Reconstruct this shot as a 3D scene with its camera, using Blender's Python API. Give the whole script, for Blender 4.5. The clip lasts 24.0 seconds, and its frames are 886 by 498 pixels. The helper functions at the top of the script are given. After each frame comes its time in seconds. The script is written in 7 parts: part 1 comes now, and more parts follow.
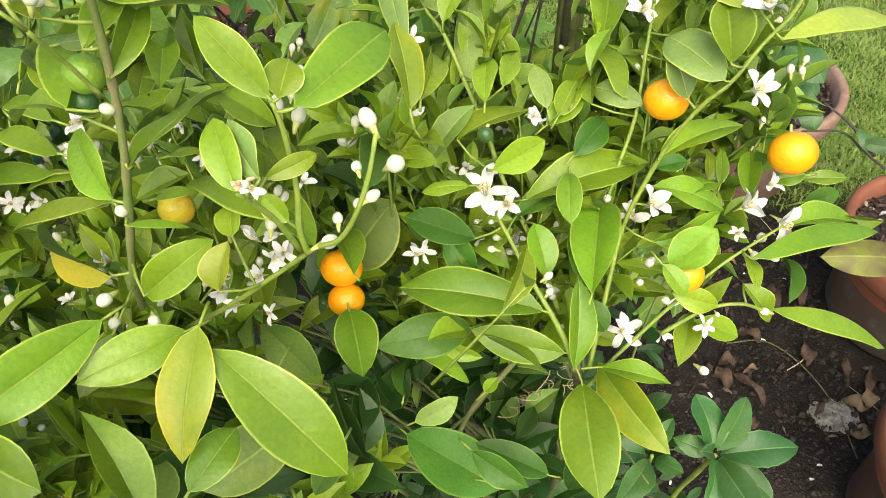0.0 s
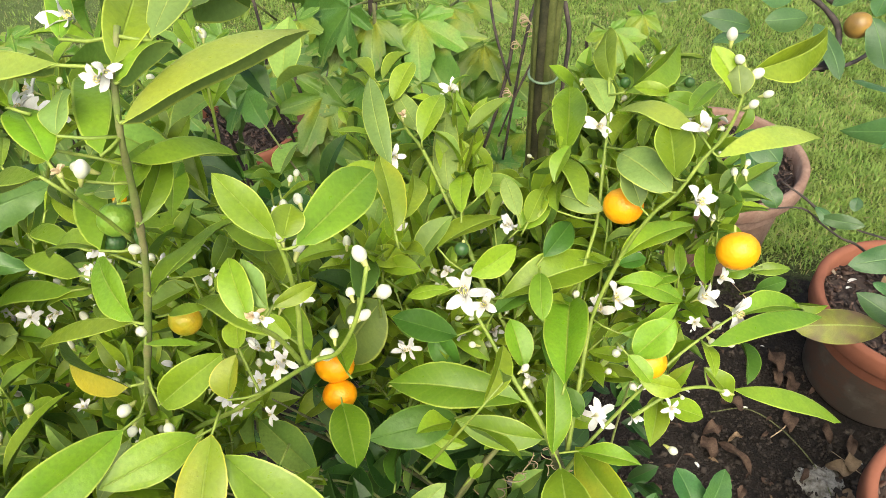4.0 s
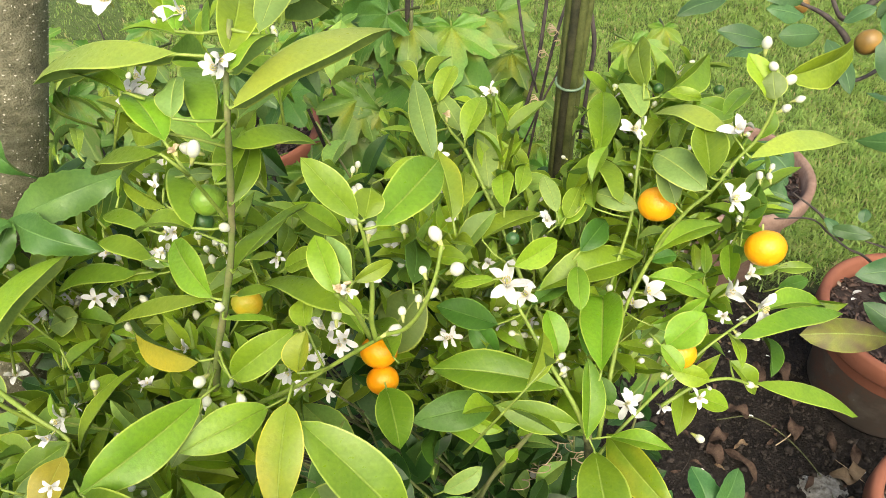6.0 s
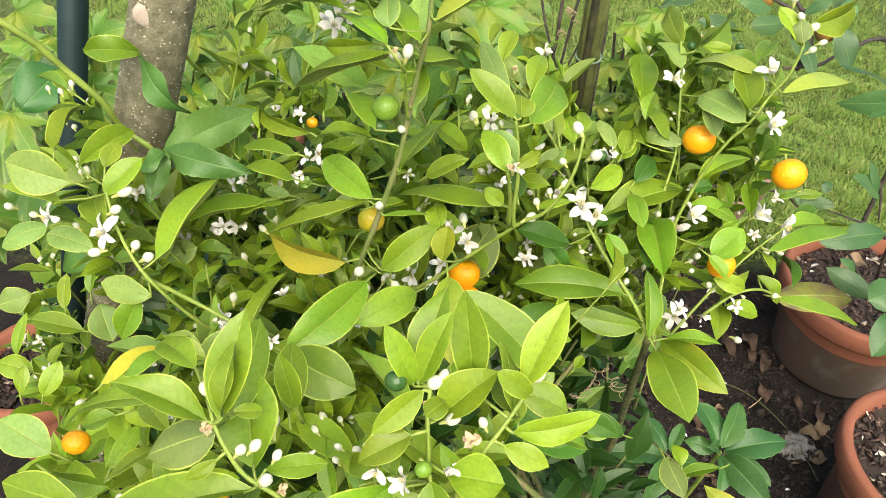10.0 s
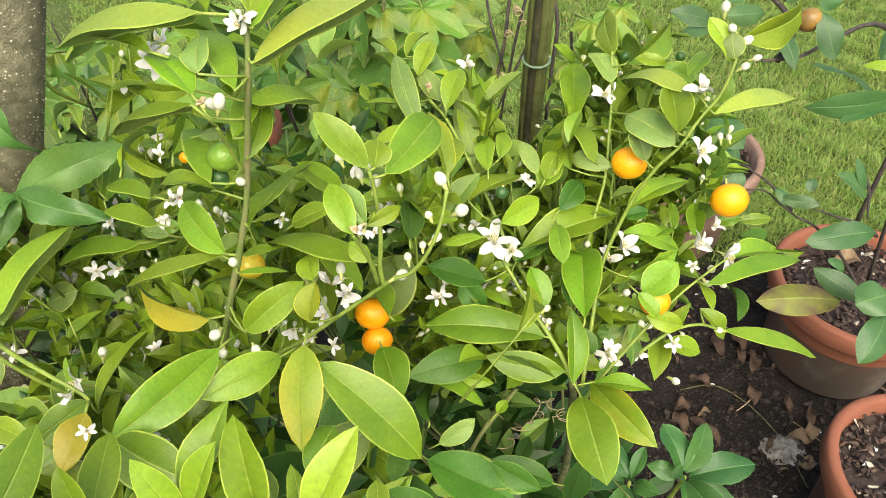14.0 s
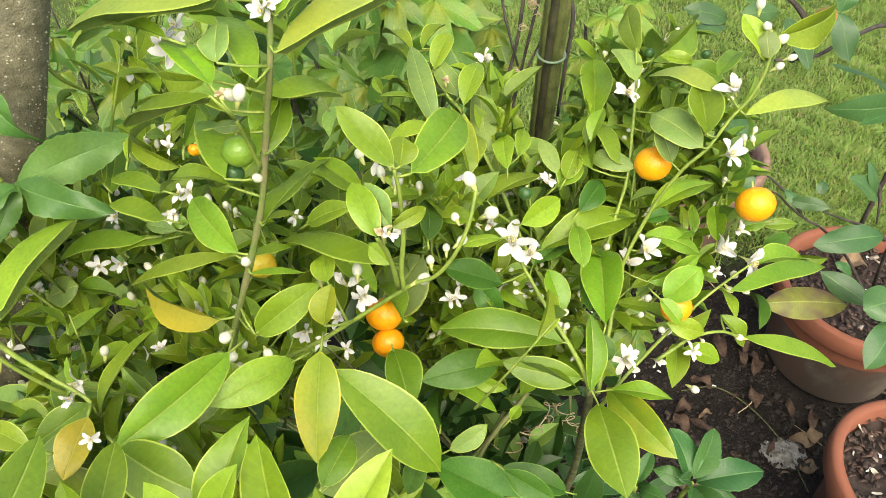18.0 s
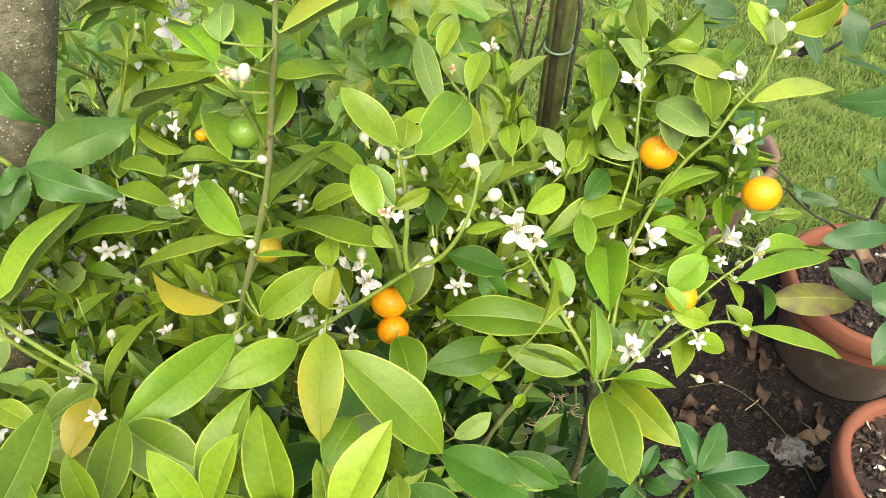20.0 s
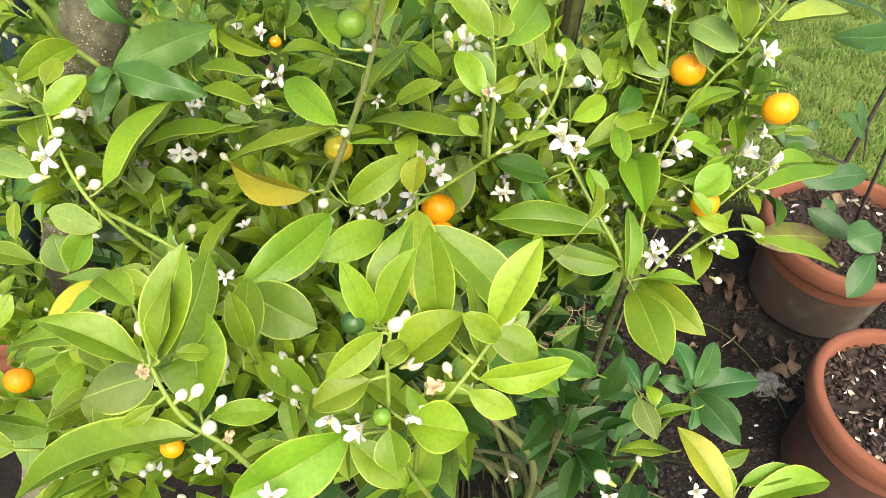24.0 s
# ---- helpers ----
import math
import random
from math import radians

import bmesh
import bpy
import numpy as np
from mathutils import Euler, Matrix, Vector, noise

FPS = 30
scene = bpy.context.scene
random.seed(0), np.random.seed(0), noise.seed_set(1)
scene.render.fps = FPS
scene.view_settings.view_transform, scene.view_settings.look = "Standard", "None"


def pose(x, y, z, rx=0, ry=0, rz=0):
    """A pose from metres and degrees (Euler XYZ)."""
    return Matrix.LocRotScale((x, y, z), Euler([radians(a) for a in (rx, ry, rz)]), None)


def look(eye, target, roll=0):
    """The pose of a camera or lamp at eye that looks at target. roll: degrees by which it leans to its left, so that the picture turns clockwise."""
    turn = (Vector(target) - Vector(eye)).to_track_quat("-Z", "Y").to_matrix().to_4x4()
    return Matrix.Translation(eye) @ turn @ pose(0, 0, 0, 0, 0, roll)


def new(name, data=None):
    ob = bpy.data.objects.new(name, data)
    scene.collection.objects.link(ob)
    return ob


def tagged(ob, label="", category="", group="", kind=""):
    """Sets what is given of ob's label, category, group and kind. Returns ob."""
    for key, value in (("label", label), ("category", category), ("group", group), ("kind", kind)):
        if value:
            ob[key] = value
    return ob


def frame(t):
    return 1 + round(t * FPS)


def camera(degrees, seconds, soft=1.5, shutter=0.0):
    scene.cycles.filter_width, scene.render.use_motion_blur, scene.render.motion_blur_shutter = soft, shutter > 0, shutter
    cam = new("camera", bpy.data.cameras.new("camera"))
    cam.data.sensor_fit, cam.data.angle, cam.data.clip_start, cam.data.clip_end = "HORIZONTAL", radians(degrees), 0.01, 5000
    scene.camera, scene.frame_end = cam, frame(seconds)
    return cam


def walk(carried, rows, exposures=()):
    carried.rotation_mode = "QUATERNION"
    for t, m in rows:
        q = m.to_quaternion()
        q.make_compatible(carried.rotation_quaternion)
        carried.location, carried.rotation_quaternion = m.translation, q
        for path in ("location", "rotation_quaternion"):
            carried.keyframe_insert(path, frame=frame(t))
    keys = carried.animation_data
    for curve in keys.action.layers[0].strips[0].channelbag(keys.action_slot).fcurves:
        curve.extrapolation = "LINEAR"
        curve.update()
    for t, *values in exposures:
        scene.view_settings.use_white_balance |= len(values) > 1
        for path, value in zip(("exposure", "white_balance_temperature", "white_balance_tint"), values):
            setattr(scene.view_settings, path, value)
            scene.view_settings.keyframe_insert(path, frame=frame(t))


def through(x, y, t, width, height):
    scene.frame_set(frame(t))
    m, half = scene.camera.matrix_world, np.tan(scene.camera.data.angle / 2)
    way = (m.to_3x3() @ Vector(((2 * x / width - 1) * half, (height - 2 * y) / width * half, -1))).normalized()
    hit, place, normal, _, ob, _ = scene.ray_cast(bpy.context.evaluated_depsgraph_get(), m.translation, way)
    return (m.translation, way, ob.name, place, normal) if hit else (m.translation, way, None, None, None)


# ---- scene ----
cam = camera(62.5, 24.0, 0.45)
PATH = [
    (0, (0.012, 0.009, 1.384), (-0.08, 1.271, -0.165), -3.7),
    (0.5, (0.037, 0.022, 1.391), (-0.126, 1.292, -0.146), -5.2),
    (1, (0.048, 0.027, 1.398), (-0.156, 1.311, -0.122), -6.1),
    (1.5, (0.043, 0.017, 1.402), (-0.156, 1.323, -0.099), -6.2),
    (2, (0.026, 0.009, 1.414), (-0.139, 1.345, -0.066), -5.7),
    (2.5, (0.019, 0.003, 1.427), (-0.103, 1.366, -0.031), -5.2),
    (4.5, (0.015, -0.016, 1.439), (-0.029, 1.398, 0.026), -3.6),
    (5, (0.003, -0.029, 1.45), (-0.043, 1.396, 0.047), -3.3),
    (5.5, (-0.01, -0.035, 1.447), (-0.05, 1.394, 0.049), -2.8),
    (6, (-0.017, -0.037, 1.445), (-0.06, 1.39, 0.045), -2.6),
    (6.5, (-0.025, -0.039, 1.443), (-0.076, 1.383, 0.038), -2.6),
    (7, (-0.03, -0.05, 1.439), (-0.077, 1.369, 0.03), -2.5),
    (7.5, (-0.023, -0.047, 1.438), (-0.059, 1.368, 0.025), -2.5),
    (8, (-0.02, -0.049, 1.444), (-0.031, 1.37, 0.034), -2.0),
    (8.5, (-0.04, -0.06, 1.455), (-0.014, 1.369, 0.056), -1.3),
    (9, (-0.097, -0.106, 1.451), (-0.026, 1.333, 0.064), -0.4),
    (9.5, (-0.125, -0.134, 1.447), (-0.02, 1.312, 0.07), 0.1),
    (10, (-0.138, -0.146, 1.453), (-0.023, 1.308, 0.086), 0.3),
    (10.5, (-0.106, -0.123, 1.454), (-0.009, 1.327, 0.08), 0.2),
    (11, (-0.076, -0.095, 1.449), (0.001, 1.347, 0.065), -0.1),
    (11.5, (-0.055, -0.086, 1.448), (0.016, 1.347, 0.055), -0.4),
    (13.5, (-0.042, -0.079, 1.446), (0.026, 1.339, 0.036), -1.4),
    (14, (-0.043, -0.078, 1.447), (0.031, 1.342, 0.04), -1.5),
    (14.5, (-0.043, -0.083, 1.448), (0.036, 1.339, 0.045), -1.3),
    (15, (-0.059, -0.078, 1.446), (0.018, 1.348, 0.047), -1.1),
    (15.5, (-0.061, -0.08, 1.447), (0.017, 1.345, 0.045), -0.8),
    (16, (-0.063, -0.076, 1.442), (0.018, 1.344, 0.036), -0.4),
    (16.5, (-0.065, -0.066, 1.437), (0.023, 1.351, 0.028), -0.1),
    (17, (-0.068, -0.06, 1.436), (0.026, 1.353, 0.024), 0.1),
    (17.5, (-0.064, -0.059, 1.436), (0.028, 1.35, 0.02), 0.1),
    (19.5, (-0.048, -0.057, 1.44), (0.019, 1.344, 0.014), -0.5),
    (20, (-0.056, -0.066, 1.432), (0.008, 1.338, 0.009), -0.4),
    (20.5, (-0.053, -0.074, 1.434), (0.011, 1.327, 0.008), -0.4),
    (21, (-0.049, -0.074, 1.426), (-0.016, 1.298, -0.029), -0.4),
    (21.5, (-0.06, -0.071, 1.422), (-0.088, 1.278, -0.054), -0.3),
    (22, (-0.06, -0.064, 1.405), (-0.126, 1.266, -0.087), 0.3),
    (22.5, (-0.057, -0.058, 1.405), (-0.099, 1.262, -0.097), 0.9),
    (23, (-0.048, -0.057, 1.423), (-0.026, 1.257, -0.084), 1.2),
    (23.5, (-0.098, -0.076, 1.433), (0.006, 1.249, -0.061), 2.1),
    (24, (-0.129, -0.127, 1.432), (0.029, 1.197, -0.058), 2.8),
]
walk(cam, [(t, look(eye, target, roll)) for t, eye, target, roll in PATH])

# ---- world, sun, exposure ----
SUN_EL, SUN_AZ = radians(54), radians(176)
world = bpy.data.worlds.new("sky")
scene.world = world
world.use_nodes = True
wn = world.node_tree
sky = wn.nodes.new("ShaderNodeTexSky")
sky.sky_type, sky.sun_disc, sky.sun_elevation, sky.sun_rotation = "NISHITA", False, SUN_EL, SUN_AZ
sky.air_density, sky.dust_density, sky.ozone_density = 1.0, 5.0, 0.8
wn.links.new(sky.outputs[0], wn.nodes["Background"].inputs[0])
wn.nodes["Background"].inputs[1].default_value = 0.15
sun = new("sun", bpy.data.lights.new("sun", "SUN"))
sun.data.energy, sun.data.angle, sun.data.color = 1.9, radians(70), (1.0, 0.94, 0.74)
sun.matrix_world = look((0, 0, 0), (-math.sin(SUN_AZ) * math.cos(SUN_EL), -math.cos(SUN_AZ) * math.cos(SUN_EL), -math.sin(SUN_EL)))

scene.view_settings.exposure = 0.95

# ---- materials ----
def nodes_of(name):
    m = bpy.data.materials.new(name)
    m.use_nodes = True
    t = m.node_tree
    return m, t, t.nodes["Principled BSDF"], t.nodes["Material Output"]


def add(t, kind, **values):
    n = t.nodes.new(kind)
    for k, v in values.items():
        n.inputs[k].default_value = v
    return n


def mixc(t, fac, a, b, blend="MIX"):
    n = t.nodes.new("ShaderNodeMix")
    n.data_type, n.blend_type = "RGBA", blend
    for sock, v in ((n.inputs[0], fac), (n.inputs[6], a), (n.inputs[7], b)):
        if hasattr(v, "is_linked"):
            t.links.new(v, sock)
        else:
            sock.default_value = (*v, 1) if isinstance(v, tuple) and len(v) == 3 else v
    return n.outputs[2]


def calc(t, op, a, b=0.0, c=0.0, clamp=False):
    n = t.nodes.new("ShaderNodeMath")
    n.operation, n.use_clamp = op, clamp
    for sock, v in zip(n.inputs, (a, b, c)):
        if hasattr(v, "is_linked"):
            t.links.new(v, sock)
        else:
            sock.default_value = v
    return n.outputs[0]


def span(t, v, lo, hi, to0=0.0, to1=1.0):
    n = t.nodes.new("ShaderNodeMapRange")
    t.links.new(v, n.inputs[0])
    for i, x in enumerate((lo, hi, to0, to1)):
        n.inputs[i + 1].default_value = x
    return n.outputs[0]


def noise_of(t, scale, detail=4.0, rough=0.6, where="Object"):
    co = t.nodes.new("ShaderNodeTexCoord")
    n = add(t, "ShaderNodeTexNoise", Scale=scale, Detail=detail, Roughness=rough)
    t.links.new(co.outputs[where], n.inputs["Vector"])
    return n.outputs[0]


def bump_of(t, bsdf, height, strength, distance):
    b = add(t, "ShaderNodeBump", Strength=strength, Distance=distance)
    t.links.new(height, b.inputs["Height"])
    t.links.new(b.outputs[0], bsdf.inputs["Normal"])
    return b


def leaf_material(name, base, margin, rib, blotch=(0.42, 0.33, 0.03), spots=0.0, rough=0.34, through=0.32, island=False, vein=0.5, edge=0.915, spec=0.5):
    """A leaf blade: midrib and side veins, a paler margin, patchy tone, light that passes through."""
    m, t, p, out = nodes_of(name)
    uv = t.nodes.new("ShaderNodeUVMap")
    sep = t.nodes.new("ShaderNodeSeparateXYZ")
    t.links.new(uv.outputs[0], sep.inputs[0])
    across = calc(t, "ABSOLUTE", calc(t, "MULTIPLY_ADD", sep.outputs[0], 2.0, -1.0))
    if island:
        rnd = t.nodes.new("ShaderNodeNewGeometry").outputs["Random Per Island"]
    else:
        rnd = t.nodes.new("ShaderNodeObjectInfo").outputs["Random"]
    n1 = noise_of(t, 45.0, 3.0)
    n2 = noise_of(t, 420.0, 3.0)
    col = mixc(t, span(t, n1, 0.35, 0.7), base, tuple(c * f for c, f in zip(base, (1.35, 1.2, 1.1))))
    hue = add(t, "ShaderNodeHueSaturation")
    t.links.new(col, hue.inputs["Color"])
    t.links.new(span(t, rnd, 0, 1, 0.485, 0.512), hue.inputs["Hue"])
    t.links.new(span(t, calc(t, "FRACT", calc(t, "MULTIPLY", rnd, 7.3)), 0, 1, 0.72, 1.25), hue.inputs["Value"])
    col = hue.outputs[0]
    # side veins run forward from the midrib
    phase = calc(t, "MULTIPLY_ADD", across, -0.16, sep.outputs[1])
    wave = calc(t, "SINE", calc(t, "MULTIPLY", phase, 62.0))
    veins = calc(t, "MULTIPLY", span(t, calc(t, "ADD", wave, calc(t, "MULTIPLY", n1, 0.5)), 0.9, 1.25), vein * 0.13)
    col = mixc(t, veins, col, rib)
    ribm = span(t, across, 0.02, 0.06, 1.0, 0.0)
    col = mixc(t, calc(t, "MULTIPLY", ribm, 0.75), col, rib)
    rim = calc(t, "MULTIPLY", span(t, across, edge, edge + 0.05), span(t, n1, 0.3, 0.6, 0.75, 1.0))
    col = mixc(t, rim, col, margin)
    if spots:
        b = span(t, noise_of(t, 18.0, 2.0), 0.5 - spots * 0.25, 0.72 - spots * 0.25)
        col = mixc(t, calc(t, "MULTIPLY", b, span(t, across, 0.0, 0.9, 0.45, 1.0)), col, blotch)
    col = mixc(t, calc(t, "MULTIPLY", span(t, n2, 0.35, 0.7), 0.32), col, tuple(c * 0.55 for c in base))
    fleck = span(t, n2, 0.72, 0.76)
    col = mixc(t, calc(t, "MULTIPLY", fleck, 0.35), col, (0.05, 0.05, 0.02))
    t.links.new(col, p.inputs["Base Color"])
    p.inputs["Specular IOR Level"].default_value = spec
    t.links.new(span(t, n2, 0.3, 0.7, rough - 0.08, rough + 0.14), p.inputs["Roughness"])
    h = calc(t, "ADD", calc(t, "MULTIPLY", wave, 0.025), calc(t, "MULTIPLY", n1, 2.2))
    h = calc(t, "ADD", calc(t, "SUBTRACT", h, calc(t, "MULTIPLY", ribm, 0.6)), calc(t, "MULTIPLY", n2, 0.3))
    bump_of(t, p, h, 0.45, 0.0014)
    tr = t.nodes.new("ShaderNodeBsdfTranslucent")
    t.links.new(mixc(t, 1.0, col, (0.86, 1.0, 0.40), "MULTIPLY"), tr.inputs[0])
    mix = add(t, "ShaderNodeMixShader", Fac=through)
    t.links.new(p.outputs[0], mix.inputs[1])
    t.links.new(tr.outputs[0], mix.inputs[2])
    t.links.new(mix.outputs[0], out.inputs[0])
    return m


def plain(name, a, b, scale=30.0, rough=0.6, bump=0.0, dist=0.002, through=0.0, lo=0.35, hi=0.65, metal=0.0, detail=5.0, spec=0.4):
    m, t, p, out = nodes_of(name)
    n = noise_of(t, scale, detail)
    fine = noise_of(t, scale * 9, 3.0)
    col = mixc(t, span(t, n, lo, hi), a, b)
    col = mixc(t, calc(t, "MULTIPLY", span(t, fine, 0.45, 0.75), 0.35), col, tuple(c * 0.55 for c in a))
    t.links.new(col, p.inputs["Base Color"])
    p.inputs["Metallic"].default_value, p.inputs["Specular IOR Level"].default_value = metal, spec
    t.links.new(span(t, fine, 0.3, 0.7, rough - 0.08, rough + 0.08), p.inputs["Roughness"])
    if bump:
        bump_of(t, p, calc(t, "ADD", n, calc(t, "MULTIPLY", fine, 0.4)), bump, dist)
    if through:
        tr = t.nodes.new("ShaderNodeBsdfTranslucent")
        t.links.new(col, tr.inputs[0])
        mix = add(t, "ShaderNodeMixShader", Fac=through)
        t.links.new(p.outputs[0], mix.inputs[1])
        t.links.new(tr.outputs[0], mix.inputs[2])
        t.links.new(mix.outputs[0], out.inputs[0])
    return m


LIME, RIB = (0.50, 0.62, 0.09), (0.40, 0.52, 0.10)
TOP = {
    "g": leaf_material("leaf_green", (0.172, 0.325, 0.018), LIME, RIB),
    "y": leaf_material("leaf_young", (0.222, 0.362, 0.019), (0.56, 0.66, 0.09), (0.45, 0.58, 0.09), rough=0.36, through=0.34),
    "d": leaf_material("leaf_dark", (0.060, 0.155, 0.016), (0.18, 0.33, 0.04), (0.13, 0.25, 0.05), spec=0.28, rough=0.40, through=0.2),
    "o": leaf_material("leaf_yellow", (0.46, 0.45, 0.04), (0.62, 0.58, 0.06), (0.54, 0.54, 0.09), (0.60, 0.49, 0.04), 0.4),
    "m": leaf_material("leaf_yellowing", (0.240, 0.380, 0.024), (0.62, 0.62, 0.05), RIB, (0.50, 0.46, 0.03), 0.14, edge=0.91),
    "k": leaf_material("leaf_half_yellow", (0.330, 0.440, 0.030), (0.70, 0.62, 0.05), RIB, (0.62, 0.50, 0.02), 0.28, edge=0.92),
    "p": leaf_material("leaf_pale", (0.300, 0.405, 0.055), LIME, RIB, through=0.25),
    "v": leaf_material("vine_leaf", (0.088, 0.205, 0.040), (0.16, 0.30, 0.06), (0.20, 0.35, 0.10), rough=0.38, through=0.28),
    "w": leaf_material("weed_leaf", (0.046, 0.140, 0.028), (0.09, 0.22, 0.05), (0.17, 0.32, 0.10), rough=0.42, through=0.22),
    "e": leaf_material("lobed_leaf_dark", (0.078, 0.186, 0.022), (0.11, 0.22, 0.04), (0.14, 0.26, 0.05), rough=0.5, through=0.25),
    "b": leaf_material("leaf_blotched", (0.20, 0.25, 0.03), (0.34, 0.36, 0.05), RIB, (0.13, 0.075, 0.055), 0.55, rough=0.5),
    "h": leaf_material("lobed_leaf", (0.108, 0.252, 0.026), (0.24, 0.38, 0.04), (0.28, 0.42, 0.08), (0.40, 0.40, 0.03), 0.1, rough=0.42, through=0.34),
    "l": leaf_material("lemon_leaf", (0.050, 0.128, 0.034), (0.08, 0.18, 0.05), (0.14, 0.26, 0.07), rough=0.40, through=0.18),
}
UNDER = leaf_material("leaf_underside", (0.205, 0.328, 0.070), (0.55, 0.62, 0.10), (0.46, 0.55, 0.13), rough=0.5, through=0.3, vein=0.35)
UNDER_DULL = leaf_material("leaf_underside_dull", (0.17, 0.26, 0.055), (0.28, 0.38, 0.08), (0.30, 0.40, 0.12), rough=0.55, through=0.3)
# the "d" colour is darkened to stand for shade inside the crown
MASS = {k: leaf_material(n, *c, island=True, through=0.46) for k, n, c in (
    ("g", "mass_green", ((0.225, 0.378, 0.026), LIME, RIB)), ("y", "mass_young", ((0.260, 0.418, 0.024), (0.55, 0.66, 0.07), RIB)),
    ("d", "mass_shaded", ((0.046, 0.125, 0.022), (0.13, 0.26, 0.04), (0.10, 0.22, 0.04))), ("h", "mass_lobed", ((0.105, 0.261, 0.031), (0.26, 0.40, 0.04), (0.28, 0.42, 0.07))))}
MASS_UNDER = leaf_material("mass_underside", (0.211, 0.374, 0.063), LIME, RIB, rough=0.5, island=True)
# dark green lowered further so the colour holds the bush's missing shade
UNDERGROWTH = leaf_material("undergrowth_leaf_shaded", (0.026, 0.074, 0.016), (0.06, 0.14, 0.03), (0.06, 0.13, 0.03), island=True, through=0.2, spec=0.2)
STEM = plain("green_stem", (0.17, 0.25, 0.035), (0.28, 0.36, 0.06), 60, 0.5, 0.2)
OLD_STEM = plain("ageing_stem", (0.14, 0.21, 0.038), (0.22, 0.20, 0.085), 55, 0.7, 0.5)
BARK = plain("woody_stem", (0.055, 0.062, 0.024), (0.15, 0.160, 0.055), 110, 0.75, 0.5)
DARKWOOD = plain("dark_twig", (0.035, 0.03, 0.026), (0.09, 0.07, 0.055), 60, 0.8, 0.5)
PETAL = plain("white_petal", (0.74, 0.74, 0.66), (0.84, 0.83, 0.77), 60, 0.45, 0.1, through=0.25)
BUDSKIN = plain("bud_skin", (0.58, 0.61, 0.40), (0.74, 0.74, 0.60), 90, 0.4, 0.1, through=0.12)
STAMEN = plain("stamen", (0.70, 0.50, 0.08), (0.82, 0.78, 0.48), 200, 0.5)
CALYX = plain("calyx", (0.42, 0.50, 0.10), (0.55, 0.52, 0.20), 90, 0.5)
WILTED = plain("wilted_petal", (0.62, 0.56, 0.40), (0.74, 0.70, 0.56), 90, 0.6, through=0.2)
FADED = plain("faded_petal", (0.60, 0.44, 0.24), (0.74, 0.64, 0.42), 90, 0.6, through=0.2)


def peel(name, a, b):
    m, t, p, out = nodes_of(name)
    n = noise_of(t, 30.0, 3.0)
    t.links.new(mixc(t, span(t, n, 0.35, 0.7), a, b), p.inputs["Base Color"])
    co = t.nodes.new("ShaderNodeTexCoord")
    v = add(t, "ShaderNodeTexVoronoi", Scale=520.0)
    t.links.new(co.outputs["Object"], v.inputs["Vector"])
    bump_of(t, p, v.outputs[0], 0.35, 0.0006)
    p.inputs["Roughness"].default_value, p.inputs["Specular IOR Level"].default_value = 0.36, 0.45
    p.inputs["Subsurface Weight"].default_value, p.inputs["Subsurface Scale"].default_value = 0.12, 0.004
    return m


PEEL = {"o": peel("ripe_peel", (0.86, 0.32, 0.004), (0.90, 0.42, 0.006)), "y": peel("turning_peel", (0.72, 0.46, 0.02), (0.42, 0.42, 0.03)),
        "g": peel("green_peel", (0.13, 0.26, 0.024), (0.19, 0.32, 0.03)), "d": peel("dark_green_peel", (0.03, 0.085, 0.02), (0.05, 0.12, 0.025)),
        "b": peel("brown_peel", (0.19, 0.115, 0.03), (0.32, 0.19, 0.04))}


def terracotta(name, dirt, grime_shade=(0.120, 0.092, 0.068), bloom=0.75):
    m, t, p, out = nodes_of(name)
    n, n2, n3 = noise_of(t, 9.0, 6.0), noise_of(t, 60.0, 5.0), noise_of(t, 400.0, 3.0)
    col = mixc(t, span(t, n, 0.3, 0.7), (0.20, 0.070, 0.037), (0.265, 0.100, 0.055))
    col = mixc(t, calc(t, "MULTIPLY", span(t, n2, 0.45, 0.7), 0.5), col, (0.24, 0.09, 0.052))
    if dirt:
        # a film of grey-brown dirt, darkened to hold plant shade too, thin lime bloom in drifts, a few chalky specks
        broad = noise_of(t, 4.0, 5.0)
        col = mixc(t, span(t, calc(t, "ADD", calc(t, "MULTIPLY", broad, 0.75), calc(t, "MULTIPLY", n2, 0.25)), 0.22, 0.50), col, grime_shade)
        col = mixc(t, calc(t, "MULTIPLY", span(t, n, 0.50, 0.78), bloom), col, (0.30, 0.26, 0.20))
        col = mixc(t, calc(t, "MULTIPLY", span(t, calc(t, "MULTIPLY", n2, n), 0.34, 0.46), bloom), col, (0.42, 0.38, 0.31))
    t.links.new(col, p.inputs["Base Color"])
    p.inputs["Roughness"].default_value, p.inputs["Specular IOR Level"].default_value = 0.82, 0.3
    bump_of(t, p, calc(t, "ADD", n2, calc(t, "MULTIPLY", n3, 0.5)), 0.4, 0.002)
    return m


# both stained clays mix real dirt with shade painted into the body colour
CLAY, CLAY_DIRTY_SHADED = terracotta("terracotta", False), terracotta("stained_shaded_terracotta", True)
CLAY_BROWN = terracotta("grimy_shaded_terracotta", True, (0.095, 0.056, 0.042), 0.25)
TRUNK = plain("trunk_bark", (0.165, 0.155, 0.090), (0.31, 0.290, 0.180), 90, 0.9, 1.0, 0.006)
LENTICEL = plain("lenticel", (0.50, 0.46, 0.34), (0.62, 0.57, 0.44), 200, 0.8)
SCAR = plain("cut_wood", (0.34, 0.275, 0.21), (0.46, 0.39, 0.31), 60, 0.8, 0.4)
